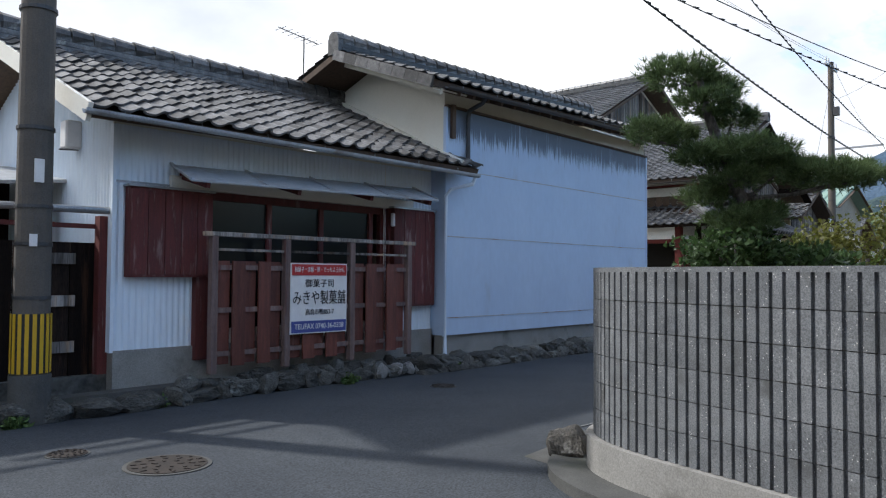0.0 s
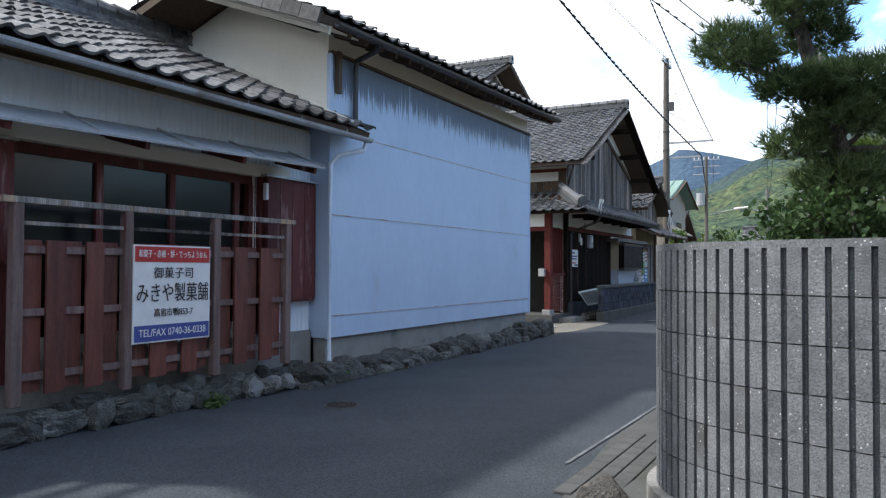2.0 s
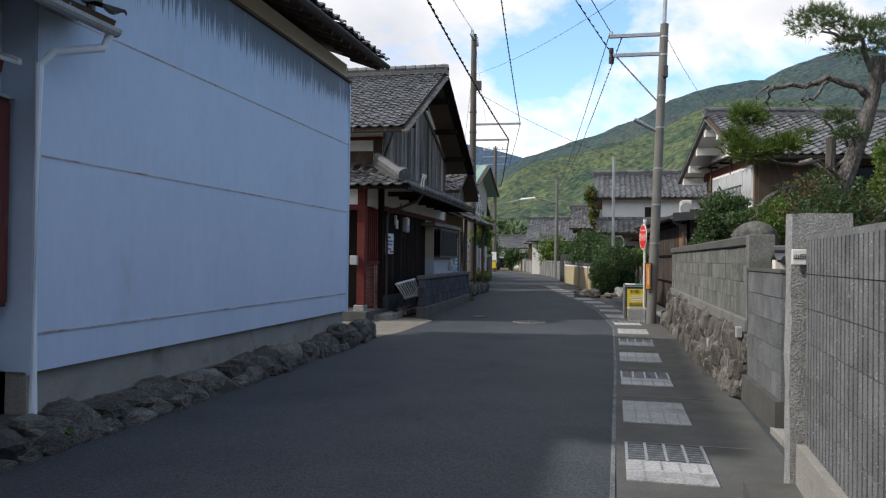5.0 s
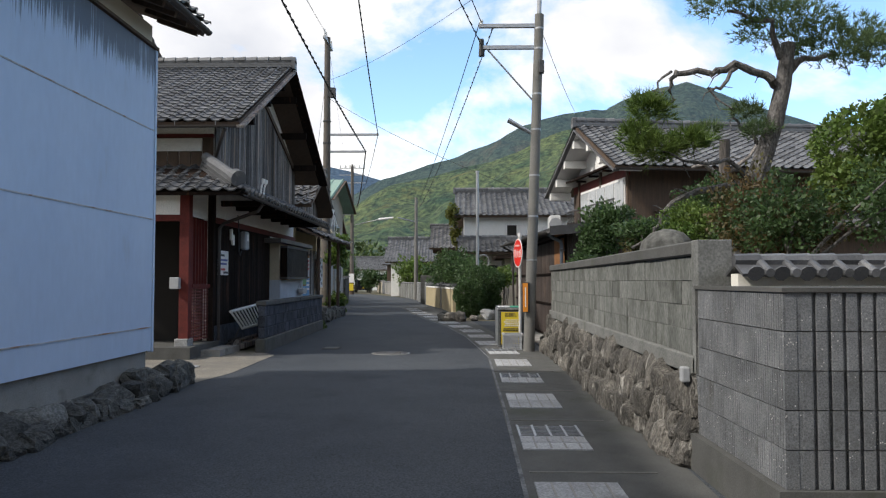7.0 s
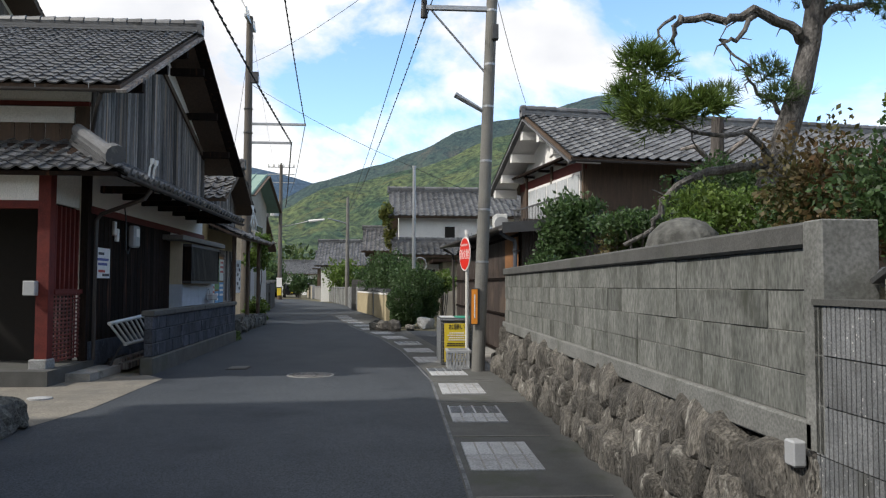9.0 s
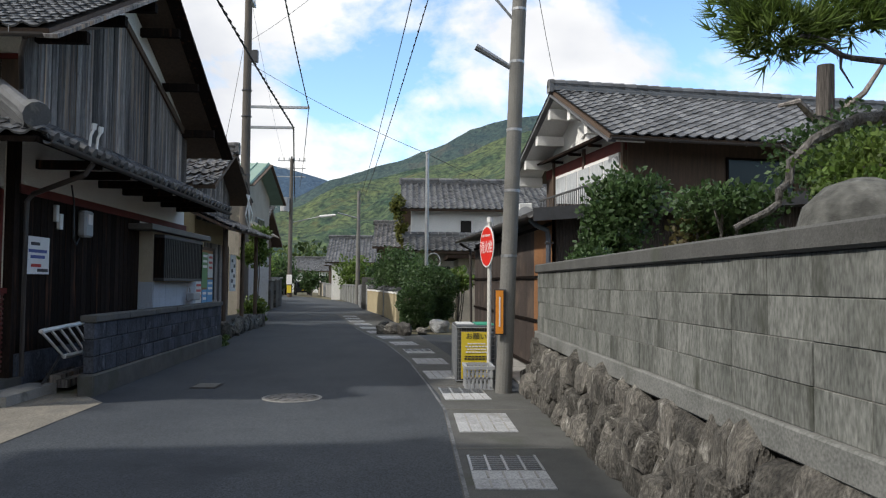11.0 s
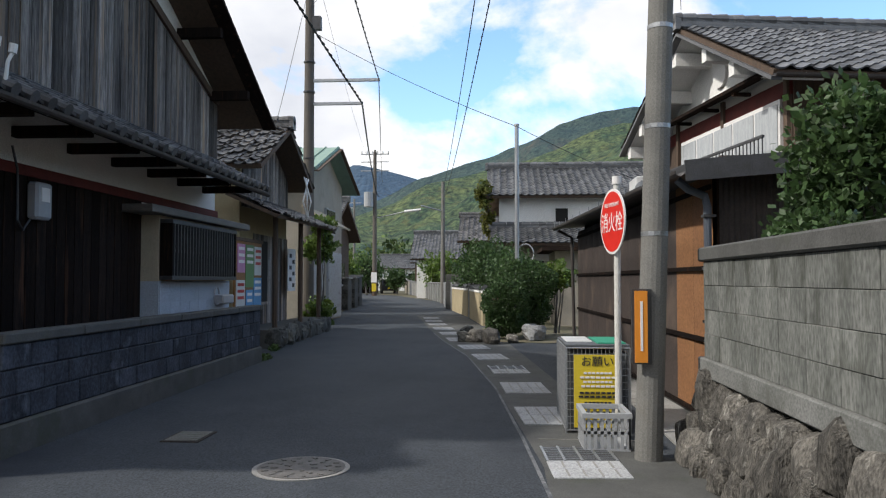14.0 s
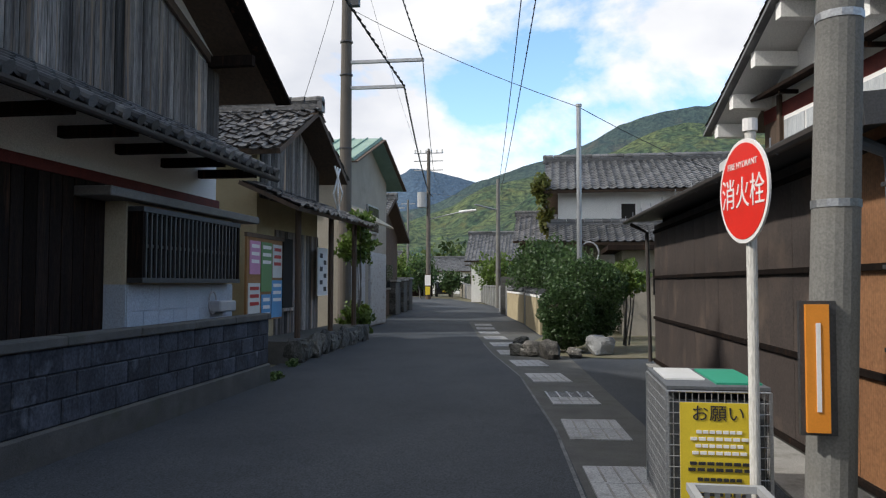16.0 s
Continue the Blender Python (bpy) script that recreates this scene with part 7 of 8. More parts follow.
def needles(parent, name, pads, per, length, material, seed, spread=1.0, lumpy=0.8):
    """Pine foliage: many tufts of fine needles over flattened pads (x, y, z, rx, ry, rz)."""
    rg = np.random.default_rng(seed)
    V = []
    k = 9
    for (x, y, z, rx, ry, rz) in pads:
        n = max(20, int(per * (rx * ry) ** 0.8 * 10))
        d = rg.normal(size=(n, 3))
        d /= np.linalg.norm(d, axis=1)[:, None]
        d[:, 2] = np.abs(d[:, 2]) * np.where(rg.random(n) < 0.75, 1, -0.6)
        lump = np.array([1 + lumpy * noise.noise(Vector((q[0] * 3 + x, q[1] * 3 + y, q[2] * 3))) for q in d])
        r = (0.45 + 0.55 * rg.random(n) ** 0.5) * lump
        c = np.array((x, y, z)) + d * np.array((rx, ry, rz)) * r[:, None]
        ax = d * np.array((0.7, 0.7, 0.5)) * spread + np.array((0, 0, 0.75)) + rg.normal(size=(n, 3)) * 0.25
        ax /= np.linalg.norm(ax, axis=1)[:, None]
        for j in range(k):
            q = ax + rg.normal(size=(n, 3)) * 0.55
            q /= np.linalg.norm(q, axis=1)[:, None]
            s = np.cross(q, rg.normal(size=(n, 3)))
            s /= np.linalg.norm(s, axis=1)[:, None]
            L = length * (0.7 + 0.5 * rg.random(n))[:, None]
            w = length * 0.045
            V.append(np.stack([c - s * w, c + s * w, c + q * L], axis=1).reshape(-1, 3))
    V = np.concatenate(V)
    F = [(3 * i, 3 * i + 1, 3 * i + 2) for i in range(len(V) // 3)]
    return raw(name, V, F, material, parent)


# clipped pine behind the corner wall
rd = Vector((0.663, -0.749, 0))
fd = Vector((0.749, 0.663, 0))
P1 = Vector((5.95, 2.3, 0))
pine = thing("pine_tree", (P1.x, P1.y, 0.3), "clipped garden pine with layered dark green pads", "tree")
pd = [(-0.33, 0.05, 3.06, 0.36, 0.13), (-0.02, 0.15, 2.98, 0.22, 0.10), (-0.20, -0.12, 2.80, 0.26, 0.12), (-0.58, -0.05, 2.58, 0.26, 0.12), (0.12, 0.2, 2.76, 0.24, 0.11), (-0.30, 0.25, 2.62, 0.2, 0.09), (0.10, -0.15, 2.42, 0.40, 0.12),
      (0.42, 0.1, 2.34, 0.36, 0.13), (0.82, 0.0, 2.26, 0.42, 0.13), (1.10, 0.15, 2.30, 0.25, 0.11), (-0.20, -0.05, 2.40, 0.26, 0.10), (-0.14, 0.05, 2.10, 0.2, 0.09), (0.02, -0.1, 2.22, 0.25, 0.1), (0.12, 0.0, 1.90, 0.30, 0.14), (0.34, 0.2, 1.98, 0.24, 0.12)]
pads = []
for du, dv, z, w, h in pd:
    c = P1 + rd * du + fd * dv
    pads.append((c.x, c.y, z, w, w * 0.85, h))
trunk = [(P1.x, P1.y, 0.28), (P1.x + 0.05, P1.y - 0.04, 1.2), (P1.x - 0.02, P1.y + 0.02, 1.7), (P1.x + 0.08, P1.y - 0.08, 2.1), (P1.x - 0.02, P1.y + 0.04, 2.5), (P1.x - 0.10, P1.y + 0.12, 2.8), (P1.x - 0.14, P1.y + 0.16, 3.05)]
part("trunk", tb(trunk, 0.085, 10, 0.025), M["bark"], pine)
for x, y, z, w, _, h in pads:
    k = min(range(len(trunk)), key=lambda i: abs(trunk[i][2] - (z - 0.12)))
    a = Vector(trunk[k])
    bpt = Vector((x, y, z - h * 0.3))
    part("limb", tb([a, a.lerp(bpt, 0.5) + Vector((0.03, 0.02, -0.03)), bpt], 0.022, 6, 0.009), M["bark"], pine)
needles(pine, "foliage", pads, 400, 0.075, M["needle"], 5, 1.1, 0.6)
shrub("azalea_shrub", "light green clipped shrub at the foot of the pine", (5.9, 2.25, 0.3), [(5.95, 2.3, 1.68, 0.42, 0.36, 0.22), (6.25, 2.15, 1.62, 0.35, 0.3, 0.18)], 6000, 0.026, "leafdark", 31)
shrub("low_conifer", "low dark green conifer behind the wall", (6.7, 1.9, 0.3), [(6.7, 1.9, 1.6, 0.5, 0.35, 0.16), (7.3, 2.2, 1.55, 0.4, 0.3, 0.14)], 2600, 0.04, "leafdark", 32)
shrub("yellow_shrub", "small yellowing shrub by the wall", (7.9, 2.5, 0.3), [(7.9, 2.4, 1.66, 0.35, 0.3, 0.25), (8.5, 2.2, 1.75, 0.5, 0.35, 0.35), (8.8, 1.6, 1.9, 0.5, 0.4, 0.4)], 5600, 0.03, "leafyel", 33)
gardenrock = thing("garden_rock", (7.6, 2.3, 0.3), "pale garden boulders behind the wall", "boulder")
shared("boulder", STONES["granite"][1], gardenrock, Matrix.Translation((7.4, 2.55, 1.3)) @ Matrix.Diagonal((0.55, 0.4, 0.6, 1)))
gbank = B()
box(gbank, 4.9, 9.1, -8, 2.7, -0.02, 1.1)
for v in gbank.verts:
    if v.co.x < 5:
        v.co.x += 0.55 if v.co.y > 0 else -0.5
setting("corner_garden", gbank, M["soil"], "raised soil of the corner garden", "ground")

# pine in the garden behind the block wall
p2t = thing("pine_tree", (17.0, 0.6, 1.4), "old gnarled garden pine with bare twisted limbs", "tree")
part("trunk", tb([(16.9, 0.85, 1.4), (16.95, 0.72, 2.0), (17.0, 0.42, 2.8), (17.0, 0.2, 3.45), (17.0, 0.08, 3.95), (17.0, 0.0, 4.5)], 0.15, 12, 0.09), M["bark"], p2t, "thick plated pine trunk")
limbs = [([(17.0, 0.1, 3.9), (16.9, 0.35, 4.06), (16.85, 0.74, 4.16), (16.8, 1.1, 4.05), (16.8, 1.5, 4.09), (16.8, 1.62, 4.0), (16.8, 1.6, 3.72), (16.8, 1.72, 3.55)], 0.06, 0.018),
         ([(16.85, 0.74, 4.14), (16.8, 0.95, 3.88), (16.8, 1.15, 3.84), (16.78, 0.85, 3.62)], 0.03, 0.01), ([(17.0, 0.02, 4.1), (17.0, -0.2, 4.3), (17.0, -0.7, 4.35)], 0.06, 0.02),
         ([(17.0, 0.42, 2.75), (16.9, 0.75, 2.62), (16.85, 1.26, 2.5), (16.8, 1.5, 2.42), (16.8, 1.75, 2.2), (16.8, 1.85, 1.95), (16.8, 2.1, 1.75)], 0.055, 0.02), ([(17.0, 0.5, 2.6), (16.7, 0.9, 2.9), (16.6, 1.4, 2.85), (16.6, 1.8, 3.0)], 0.035, 0.012),
         ([(17.0, 0.1, 4.3), (16.8, 0.3, 4.7), (16.8, 0.9, 4.9)], 0.05, 0.015), ([(17, 0.3, 3.1), (17.1, 0.6, 3.4), (17.1, 0.75, 3.6)], 0.03, 0.01), ([(16.8, 1.6, 4.08), (16.75, 1.8, 3.95), (16.75, 1.85, 3.75)], 0.02, 0.008)]
def gnarl(pts, seed):
    rg = random.Random(seed)
    out = [Vector(pts[0])]
    for a, b in zip(pts, pts[1:]):
        a, b = Vector(a), Vector(b)
        for k in (1, 2, 3):
            out.append(a.lerp(b, k / 3) + (Vector((rg.uniform(-1, 1), rg.uniform(-1, 1), rg.uniform(-1, 1))) * 0.035))
    return out


for i, (pts, r, r2) in enumerate(limbs):
    part("limb", tb(gnarl(pts, i), r, 8, r2), M["bark"], p2t)
    for k in range(5):
        q = gnarl(pts, i)[3 + 2 * k] if 3 + 2 * k < len(gnarl(pts, i)) else None
        if q is not None:
            rg2 = random.Random(i * 7 + k)
            e = q + Vector((rg2.uniform(-0.15, 0.15), rg2.uniform(-0.2, 0.2), rg2.uniform(-0.22, 0.12)))
            part("twig", tb([q, q.lerp(e, 0.5) + Vector((0.02, 0.03, 0.03)), e], 0.012, 5, 0.004), M["bark"], p2t)
needles(p2t, "foliage", [(16.8, 1.9, 3.55, 0.25, 0.26, 0.22), (16.75, 1.85, 3.02, 0.3, 0.34, 0.2), (16.7, 1.4, 3.12, 0.25, 0.26, 0.16), (16.8, 2.05, 3.25, 0.2, 0.18, 0.16)], 150, 0.16, M["leaf"], 6, 1.8)
needles(p2t, "foliage", [(17.1, 0.55, 3.6, 0.22, 0.22, 0.14), (16.9, 1.1, 3.32, 0.14, 0.14, 0.1), (17.0, 0.1, 4.75, 0.7, 0.6, 0.3), (17.0, -0.6, 4.5, 0.6, 0.6, 0.28), (16.8, 0.9, 5.0, 0.5, 0.4, 0.22), (16.5, -0.9, 4.2, 0.5, 0.5, 0.25), (16.9, 0.45, 3.3, 0.2, 0.2, 0.12)], 110, 0.12, M["needle"], 7, 1.5)
stump = thing("dead_trunk", (19.5, 0.0, 1.4), "grey dead tree trunk standing in the garden", "tree trunk")
part("trunk", tb([(19.5, 0.0, 1.4), (19.52, 0.02, 2.6), (19.5, 0.0, 3.68)], 0.11, 9, 0.085), M["greywood"], stump)
part("limb", tb([(19.5, 0.0, 3.0), (19.3, 0.4, 3.25), (19.3, 0.6, 3.2)], 0.05, 7, 0.02), M["greywood"], stump)
part("limb", tb([(19.5, 0.0, 3.1), (19.5, -0.4, 3.4), (19.5, -0.6, 3.7)], 0.04, 7, 0.02), M["greywood"], stump)

dome = thing("garden_boulder", (15.6, 2.0, 1.4), "smooth rounded dark boulder behind the garden wall", "boulder")
bm = B()
prof = [(0.27, 1.38), (0.31, 1.54), (0.32, 1.68), (0.28, 1.81), (0.18, 1.905), (0.06, 1.945)]
rings = [[bm.verts.new((15.6 + r * math.cos(2 * math.pi * k / 18), 2.0 + r * math.sin(2 * math.pi * k / 18), z)) for k in range(18)] for r, z in prof]
for i in range(len(rings) - 1):
    for k in range(18):
        bm.faces.new((rings[i][k], rings[i][(k + 1) % 18], rings[i + 1][(k + 1) % 18], rings[i + 1][k]))
bm.faces.new(rings[-1])
bm.faces.new(rings[0][::-1])
part("boulder", bm, M["stonedark"], dome, smooth=True)

shrub("leafy_shrub", "tall glossy green shrub beside the shed", (21.25, 1.7, 1.42), [(21.3, 1.7, 2.15, 0.50, 0.46, 0.5), (21.25, 1.75, 2.45, 0.36, 0.36, 0.34), (21.45, 1.6, 2.72, 0.16, 0.16, 0.2), (21.0, 1.4, 2.5, 0.28, 0.28, 0.28), (21.2, 1.9, 1.85, 0.36, 0.3, 0.3)], 4200, 0.05, "leafdark", 41, 9)
shrub("low_conifer", "low feathery conifer on the wall", (20.9, 2.1, 1.42), [(20.9, 2.1, 1.68, 0.5, 0.25, 0.18), (21.2, 1.9, 1.7, 0.3, 0.3, 0.2)], 2600, 0.035, "leafdark", 42)
shrub("blue_conifer", "flat bluish green conifer", (18.5, 1.5, 1.42), [(18.5, 1.5, 2.15, 0.5, 0.5, 0.16), (18.8, 1.3, 2.0, 0.4, 0.4, 0.2)], 3000, 0.04, "leafdark", 43)
shrub("garden_shrub", "bright green garden shrub", (16.3, 1.5, 1.42), [(16.3, 1.5, 2.08, 0.38, 0.36, 0.24), (15.8, 1.2, 2.05, 0.35, 0.32, 0.22), (16.0, 1.7, 1.85, 0.25, 0.2, 0.2)], 7000, 0.027, "leaf", 44)
shrub("garden_shrub", "bright green garden shrub", (15.1, 1.0, 1.42), [(15.1, 1.0, 2.0, 0.45, 0.4, 0.24), (14.7, 1.35, 1.9, 0.45, 0.4, 0.28)], 6400, 0.026, "leafdark", 45)
shrub("camellia", "large dense glossy camellia", (14.2, 0.2, 1.42), [(14.5, 0.38, 2.74, 0.52, 0.48, 0.36), (14.1, -0.1, 2.8, 0.6, 0.6, 0.46), (13.6, -0.6, 2.85, 0.7, 0.7, 0.55), (14.3, 0.6, 2.3, 0.4, 0.36, 0.26)], 17000, 0.034, "leaf", 46, stem_r=0.035, tight=True)
shrub("reddish_shrub", "garden shrub with reddish leaves", (14.4, 1.5, 1.42), [(14.4, 1.5, 2.05, 0.45, 0.4, 0.38), (13.7, 1.4, 1.85, 0.45, 0.4, 0.3), (15.2, 0.2, 2.35, 0.4, 0.4, 0.3)], 7500, 0.028, "leafred", 47)
shrub("garden_shrub", "mixed green garden shrub", (13.3, 1.6, 1.42), [(13.4, 1.6, 1.9, 0.5, 0.45, 0.35), (13.1, 0.7, 2.0, 0.5, 0.5, 0.4)], 7000, 0.026, "leafdark", 48)
shrub("maple", "small maple with dark green and reddish leaves", (18.3, 0.6, 1.42), [(18.2, 0.55, 2.62, 0.6, 0.6, 0.26), (17.9, 0.9, 2.35, 0.45, 0.45, 0.2), (17.6, 0.2, 2.5, 0.5, 0.5, 0.25)], 5200, 0.034, "leafdark", 49, category="tree")
shrub("red_maple", "low dark red maple", (19.0, 1.45, 1.42), [(19.0, 1.45, 1.95, 0.32, 0.32, 0.3), (19.2, 1.5, 1.72, 0.5, 0.35, 0.14)], 1700, 0.04, "leafred", 50, category="tree")
M["grass"] = mat("weeds", (0.05, 0.10, 0.025), (0.08, 0.12, 0.03), rough=0.7, bump=0, vary=0.4)
for i, (x, y, z, r) in enumerate(((4.25, 8.0, 0.05, 0.22), (7.0, 7.86, 0.05, 0.15), (9.2, 7.82, 0.04, 0.12), (21.9, 8.12, 0.03, 0.12), (28.9, 8.3, 0.04, 0.25), (2.8, 7.9, 0.04, 0.12), (30.6, 8.65, 0.05, 0.2))):
    w = thing("weeds", (x, y, 0), "small tuft of green weeds at the wall foot", "weeds")
    leaf_cloud(w, "leaves", [(x, y, z, r, r * 0.4, 0.08)], 220, 0.028, M["grass"], 60 + i, 2.4)

# hedge and rocks across the side lane
shrub("clipped_hedge", "rounded dark green clipped bushes", (33.9, 4.2, 0.2), [(33.95, 4.05, 0.90, 0.60, 0.58, 0.58), (34.7, 3.55, 1.32, 0.72, 0.80, 0.62), (34.0, 4.05, 0.42, 0.5, 0.5, 0.34), (34.8, 3.6, 0.7, 0.6, 0.7, 0.5)], 24000, 0.040, "leafdark", 71, category="bush", tight=True)
shrub("loose_bush", "loose green bushes behind the hedge", (40.0, 4.0, 0.0), [(39.6, 3.9, 1.75, 1.0, 0.75, 0.7), (42.0, 4.5, 2.0, 1.1, 0.75, 0.75), (37.4, 3.9, 1.6, 0.8, 0.6, 0.6), (44.5, 4.9, 2.1, 1.2, 0.8, 0.8), (47.5, 5.2, 1.6, 1.2, 0.8, 0.7)], 13000, 0.07, "leafdark", 72, category="bush")
shrub("small_tree", "small broadleaf tree with a bare stem", (35.2, 2.75, 0.1), [(35.2, 2.75, 1.5, 0.55, 0.5, 0.35)], 1500, 0.07, "leaf", 73, category="tree")
shrub("ivy", "ivy hanging from the storehouse gable", (44.3, 4.6, 4.0), [(44.3, 4.75, 4.6, 0.35, 0.3, 0.55), (44.6, 4.6, 3.6, 0.25, 0.25, 0.5)], 1500, 0.10, "leafyel", 74, category="ivy")
shrub("creeper", "green creeper at the foot of the utility pole", (37.0, 9.2, 0.05), [(36.8, 9.2, 2.3, 0.55, 0.45, 0.4), (37.2, 9.3, 0.5, 0.5, 0.4, 0.4), (36.4, 9.0, 2.9, 0.4, 0.35, 0.25)], 2600, 0.09, "leaf", 75)
rocks = thing("edging_rocks", (33.0, 4.4, 0), "pale edging rocks at the foot of the hedge", "rocks")
for i, (x, y, s, k) in enumerate(((32.7, 4.35, 0.5, "stone"), (33.1, 4.7, 0.45, "stone"), (33.6, 3.4, 0.55, "granite"), (32.9, 3.9, 0.3, "stone"), (33.2, 4.95, 0.35, "stonedark"), (34.0, 5.0, 0.35, "stonedark"), (34.8, 5.0, 0.4, "stonedark"))):
    shared("rock", STONES[k][i % 7], rocks, Matrix.Translation((x, y, s * 0.3)) @ Matrix.Rotation(i * 1.1, 4, "Z") @ Matrix.Diagonal((s, s * 0.8, s * 0.75, 1)))
lot = B()
lot.faces.new([lot.verts.new(p) for p in ((32.8, 3.2, 0.012), (33.2, 4.4, 0.012), (36.0, 4.9, 0.012), (44, 4.0, 0.012), (44, -4, 0.012), (34.5, -4, 0.012))])
setting("garden_soil", lot, M["soil"], "bare garden soil beside the lane", "ground")

# ---- walls and houses down the street ----
fwr = thing("street_wall", (45, 5.2, 0), "low block walls with tiled tops along the far street", "wall", kind="structure")
for (x0, y0), (x1, y1), h, k in (((39.2, 4.62), (44.3, 5.22), 1.08, "ochre"), ((45.2, 5.34), (51.2, 6.3), 1.08, "ochre"), ((55.5, 6.9), (61.5, 7.4), 1.15, "block"), ((63, 7.7), (76, 10.0), 1.15, "block"), ((77, 10.2), (88, 12.4), 1.2, "concrete"), ((89, 12.7), (97, 14.2), 1.3, "beige")):
    bm = B()
    beam(bm, (x0, y0, h / 2), (x1, y1, h / 2), 0.16, h)
    part("wall", bm, M[k], fwr)
    if h < 1.1:
        bm = B()
        beam(bm, (x0, y0, h - 0.02), (x1, y1, h - 0.02), 0.20, 0.10)
        part("band", bm, M["white"], fwr)
        d2 = Vector((x1 - x0, y1 - y0, 0)).normalized()
        for i in range(int((x1 - x0) / 0.24)):
            c = Vector((x0, y0, h + 0.06)) + d2 * (0.24 * i + 0.12)
            bm = B()
            tube(bm, [c - d2 * 0.115, c + d2 * 0.115], 0.13, 8, 0.12)
            part("cap_tile", bm, M["tile"], fwr)
    else:
        for i in range(int((x1 - x0) / 1.8) + 1):
            f = min(1.0, i * 1.8 / (x1 - x0))
            x, y = x0 + (x1 - x0) * f, y0 + (y1 - y0) * f
            part("post", bx(x - 0.12, x + 0.12, y - 0.13, y + 0.13, 0, h + 0.12, bevel=0.02), M["granite"], fwr)
        bm = B()
        beam(bm, (x0, y0, h + 0.03), (x1, y1, h + 0.03), 0.22, 0.06)
        part("coping", bm, M["darkconc"], fwr)
for x, y in ((44.6, 5.25), (51.6, 6.35)):
    part("post", bx(x - 0.1, x + 0.1, y - 0.12, y + 0.12, 0, 1.3, bevel=0.02), M["granite"], fwr)
pier = thing("block_pier", (53.6, 6.5, 0), "dark grey concrete block pier at a gateway", "pier", kind="structure")
part("core", bx(52.9, 54.3, 6.0, 6.75, 0, 1.7), M["mortar"], pier)
for r_ in range(8):
    for j in range(2):
        part("block", bx(52.86, 52.9, 6.0 + 0.375 * j + 0.006, 6.375 + 0.375 * j - 0.006, 0.02 + r_ * 0.21, 0.22 + r_ * 0.21, bevel=0.004), M["darkconc"], pier)
    for j in range(3):
        part("block", bx(52.92 + 0.46 * j, 53.37 + 0.46 * j, 6.75, 6.79, 0.02 + r_ * 0.21, 0.22 + r_ * 0.21, bevel=0.004), M["darkconc"], pier)
fwl = thing("stone_pillars", (55, 11.8, 0), "grey stone gate pillars and low walls", "wall", kind="structure")
for x, y, h in ((51.4, 11.3, 1.45), (54.2, 11.5, 1.5), (57.6, 11.9, 1.6)):
    part("pillar", bx(x, x + 0.8, y, y + 0.8, 0, h, bevel=0.03), M["darkconc"], fwl)
    part("cap", bx(x - 0.06, x + 0.86, y - 0.06, y + 0.86, h, h + 0.1, bevel=0.02), M["concrete"], fwl)
    for r_ in range(6):
        part("stone", bx(x - 0.03, x, y + 0.02, y + 0.78, 0.03 + r_ * 0.235, 0.25 + r_ * 0.235, bevel=0.008), M["stonedark"], fwl)
for x0, y0, x1, y1 in ((52.2, 11.6, 54.2, 11.8), (55.0, 11.8, 57.6, 12.2)):
    bm = B()
    beam(bm, (x0, y0, 0.6), (x1, y1, 0.6), 0.25, 1.2)
    part("wall", bm, M["darkconc"], fwl)
bm = B()
beam(bm, (58.8, 12.4, 0.4), (66, 13.9, 0.4), 0.3, 0.8)
part("wall", bm, M["darkconc"], fwl)
far = [("far_house", (47.5, 53), (11.6, 17), 3.6, 5.0, "tile", "oldwood"), ("far_house", (55, 61), (14.0, 20), 3.2, 4.6, "tile", "greywall"), ("far_house", (66, 72), (18.0, 25), 3.4, 5.0, "tileold", "ochre"),
       ("far_house", (75, 81), (10.6, 3.5), 3.35, 5.2, "tile", "white"), ("far_house", (92, 99), (12.6, 5), 3.4, 5.0, "tile", "oldwood"), ("far_house", (92, 99), (26, 33), 3.4, 5.0, "tile", "greywall"), ("far_house", (118, 125), (21.0, 14), 3.2, 4.8, "tile", "white"),
       ("far_house", (56.5, 62), (5.9, -2), 3.7, 5.0, "tileold", "oldwood"), ("far_house", (118, 126), (34.0, 26), 3.6, 5.6, "tile", "oldwood"), ("far_house", (104, 112), (38.0, 46), 3.6, 5.6, "tile", "plaster")]
for nm, xs, ys, ev, rz, k, wk in far:
    v = ys[0] - 0.5 if ys[1] > ys[0] else ys[0] + 0.5
    fh = gable_house(nm, "small village house with tiled roof and " + {"oldwood": "brown board walls", "greywall": "grey walls", "ochre": "ochre walls", "white": "white plaster walls", "plaster": "cream walls"}[wk], xs, ys, 0, ev, rz, 0.5, v, k, wk, 0)
    yf = ys[0] + (0.03 if ys[1] < ys[0] else -0.03)
    for xw in (xs[0] + 1.0, xs[0] + 3.2):
        w = part("window", bx(xw, xw + 1.2, min(yf, ys[0]), max(yf, ys[0]), 1.2, 2.2), M["glass"], fh)
        part("sill", bx(xw - 0.05, xw + 1.25, yf - 0.04, yf + 0.04, 1.12, 1.2), M["steel"], w)
    w = part("window", bx(xs[0] - 0.03, xs[0], min(ys) + 1.0, min(ys) + 2.4, 1.3, 2.3), M["glass"], fh)
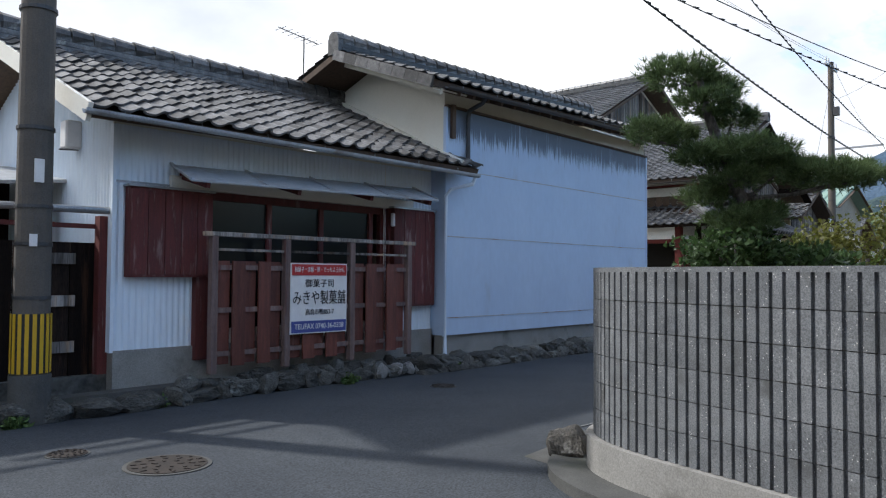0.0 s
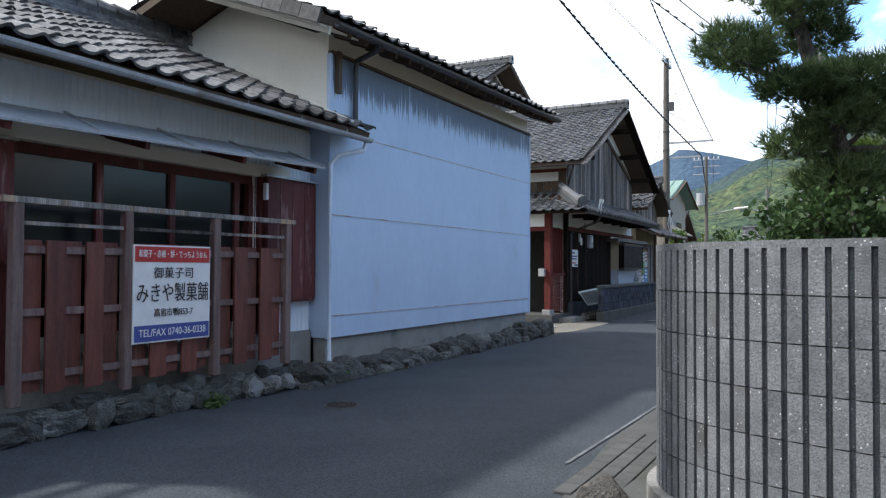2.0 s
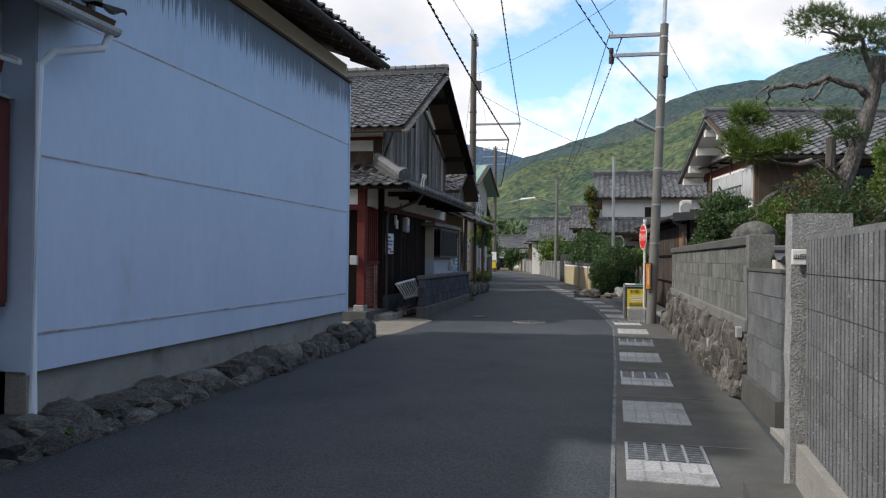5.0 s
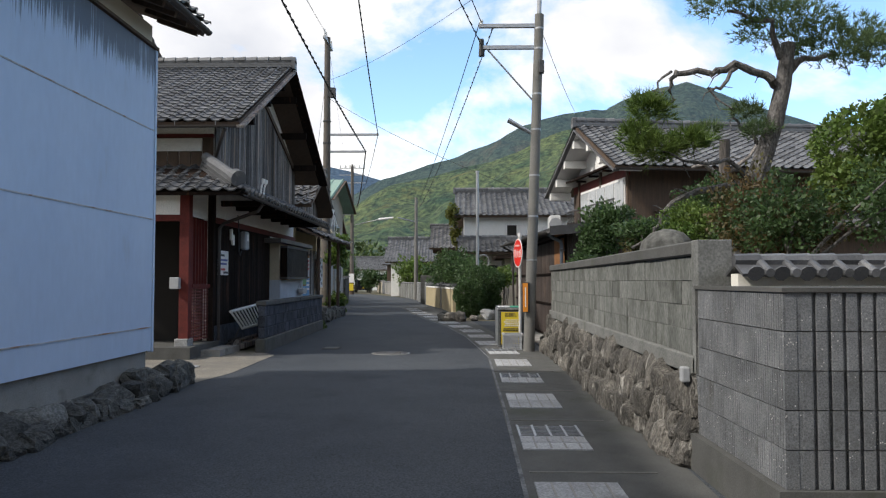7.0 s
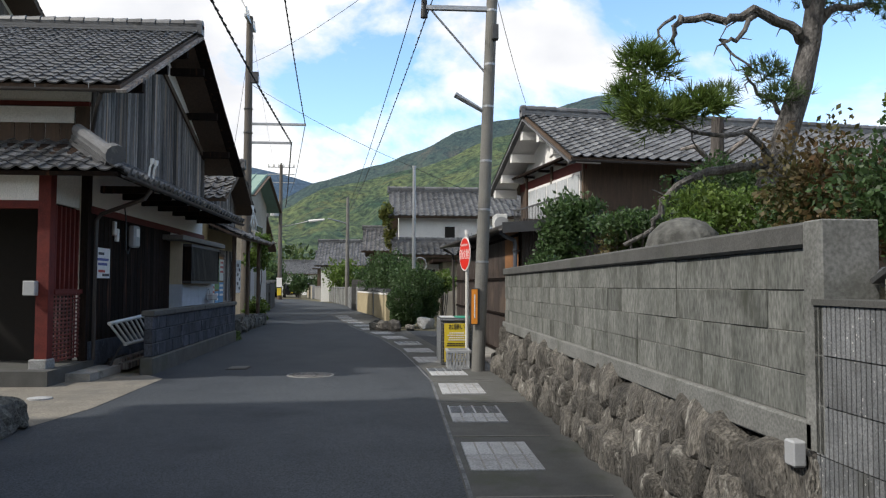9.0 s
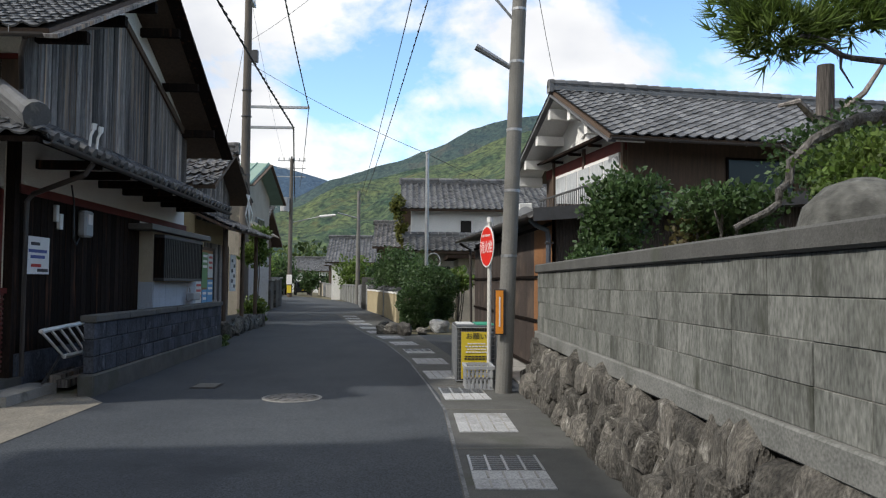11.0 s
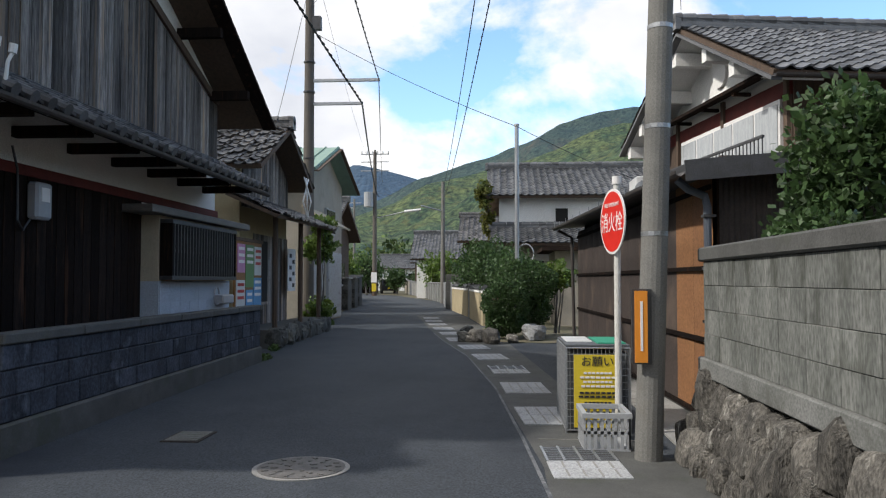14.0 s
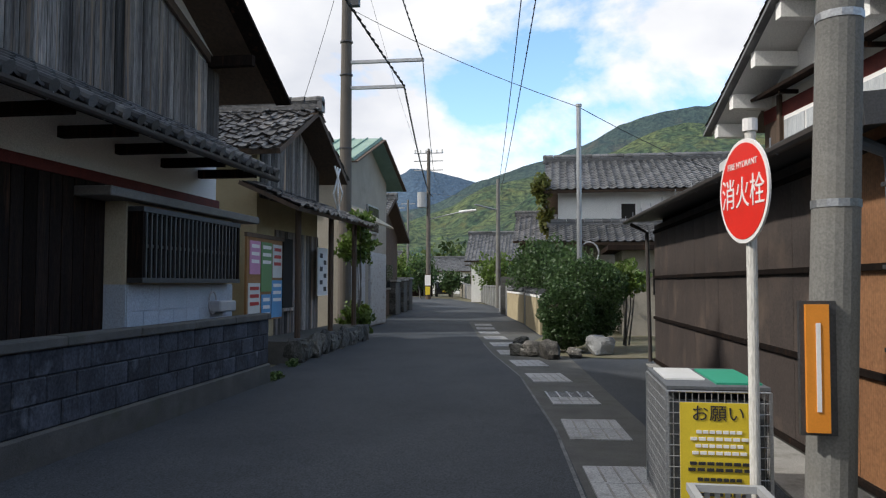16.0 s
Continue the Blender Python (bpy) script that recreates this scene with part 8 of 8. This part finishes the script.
tree_spots = [(65, 6.3, 2.6, 1.1), (73, 8.3, 3.6, 1.7), (87, 16.6, 4.0, 1.4), (66, 14.6, 3.2, 1.2), (70, 17, 2.6, 1.5), (76, 18.5, 2.2, 1.2), (101, 12.5, 3.0, 1.6), (96, 22, 3.0, 1.6), (68, 14.8, 2.4, 1.0), (110, 30, 4.0, 2.2), (99, 18.2, 3.6, 1.6), (104, 20.5, 4.4, 2.0), (92, 14.4, 2.6, 1.2), (112, 22.5, 5.0, 2.4)]
for i, (x, y, h, r) in enumerate(tree_spots):
    shrub("garden_tree", "rounded green garden tree down the street", (x, y, 0), [(x, y, h * 0.62, r, r, h * 0.38), (x + r * 0.5, y + r * 0.3, h * 0.5, r * 0.7, r * 0.7, h * 0.3)], 2200, 0.16, "leaf" if i % 2 else "leafdark", 90 + i, 4, "tree", 0.06)
M["farwood"] = mat("distant_wood", (0.05, 0.09, 0.03), (0.09, 0.12, 0.035), rough=0.9, scale=0.3, bump=0, vary=0.4)
rgw = random.Random(8)
blobs = []
for i in range(150):
    a = radians(rgw.uniform(-22, 26))
    r = rgw.uniform(150, 300)
    h = rgw.uniform(5, 10)
    blobs.append((r * math.cos(a), r * math.sin(a), h * 0.55, h * 0.5, h * 0.5, h * 0.6))
wood = thing("woodland", (200, 0, 0), "belt of trees at the foot of the mountain", "trees", kind="stuff")
leaf_cloud(wood, "leaves", blobs, 42000, 0.75, M["farwood"], 123)
M["redsheet"] = plain("faded_red_sheet", (0.34, 0.06, 0.05), 0.6)
for x, y, h in ((91.0, 18.6, 9.5), (103.0, 24.6, 10.5), (70.0, 15.4, 7.0)):
    far_pole(x, y, h, "slender grey utility pole further down the street", arm=0.7, arms=1)
carport = thing("carport", (96.5, 18.6, 0), "dark open carport with a flat roof by the street", "carport")
for x in (94.5, 98.5):
    for y in (17.6, 20.4):
        part("post", bx(x - 0.06, x + 0.06, y - 0.06, y + 0.06, 0, 2.3), M["darksteel"], carport)
part("roof", bx(94.2, 98.8, 17.3, 20.7, 2.3, 2.42), M["gutterw"], carport)
part("back_wall", bx(98.5, 98.6, 17.4, 20.6, 0, 2.3), M["darkwood"], carport)
car = thing("car", (97.5, 16.1, 0), "dark parked car at the end of the street", "car", turn=12)


cb = poly_prism([(-2.0, 0.3), (2.0, 0.3), (2.05, 0.8), (1.2, 0.95), (0.7, 1.5), (-1.6, 1.5), (-2.0, 0.95)], "y", -0.8, 0.8)
part("body", cb, plain("dark_car_paint", (0.02, 0.022, 0.03), 0.25), car, local=True)
for x in (-1.3, 1.3):
    for y in (-0.8, 0.65):
        part("wheel", tb([(x, y, 0.32), (x, y + 0.15, 0.32)], 0.32, 16), M["black"], car, local=True)
part("windscreen", bx(-2.01, -1.72, -0.65, 0.65, 1.0, 1.4), M["glass"], car, local=True)
part("number_plate", bx(-2.06, -2.02, -0.2, 0.2, 0.5, 0.65), M["yellow"], car, local=True)
# unseen plain walls, added to close the side lane behind the camera
cl = thing("lane_wall", (-14, 0, 0), "unseen plain plaster wall added to close the lane", "wall", kind="structure")
part("wall", bx(-14.2, -14, -22, 9, 0, 3.0), M["plaster"], cl)
part("wall", bx(-14, 3.0, -22.2, -22, 0, 3.0), M["plaster"], cl)
# unseen houses, added only to hold skylight off the left-hand fronts
for nm, xs, ys, v in (("sky_block_house", (2.5, 13.0), (-5.5, -15.0), -5.0), ("sky_block_house", (-12.5, -4.0), (-3.0, -13.0), -2.5)):
    gable_house(nm, "unseen plain house added to block skylight from the street fronts", xs, ys, 0, 5.6, 7.4, 0.6, v, "tile", "oldwood", 0)
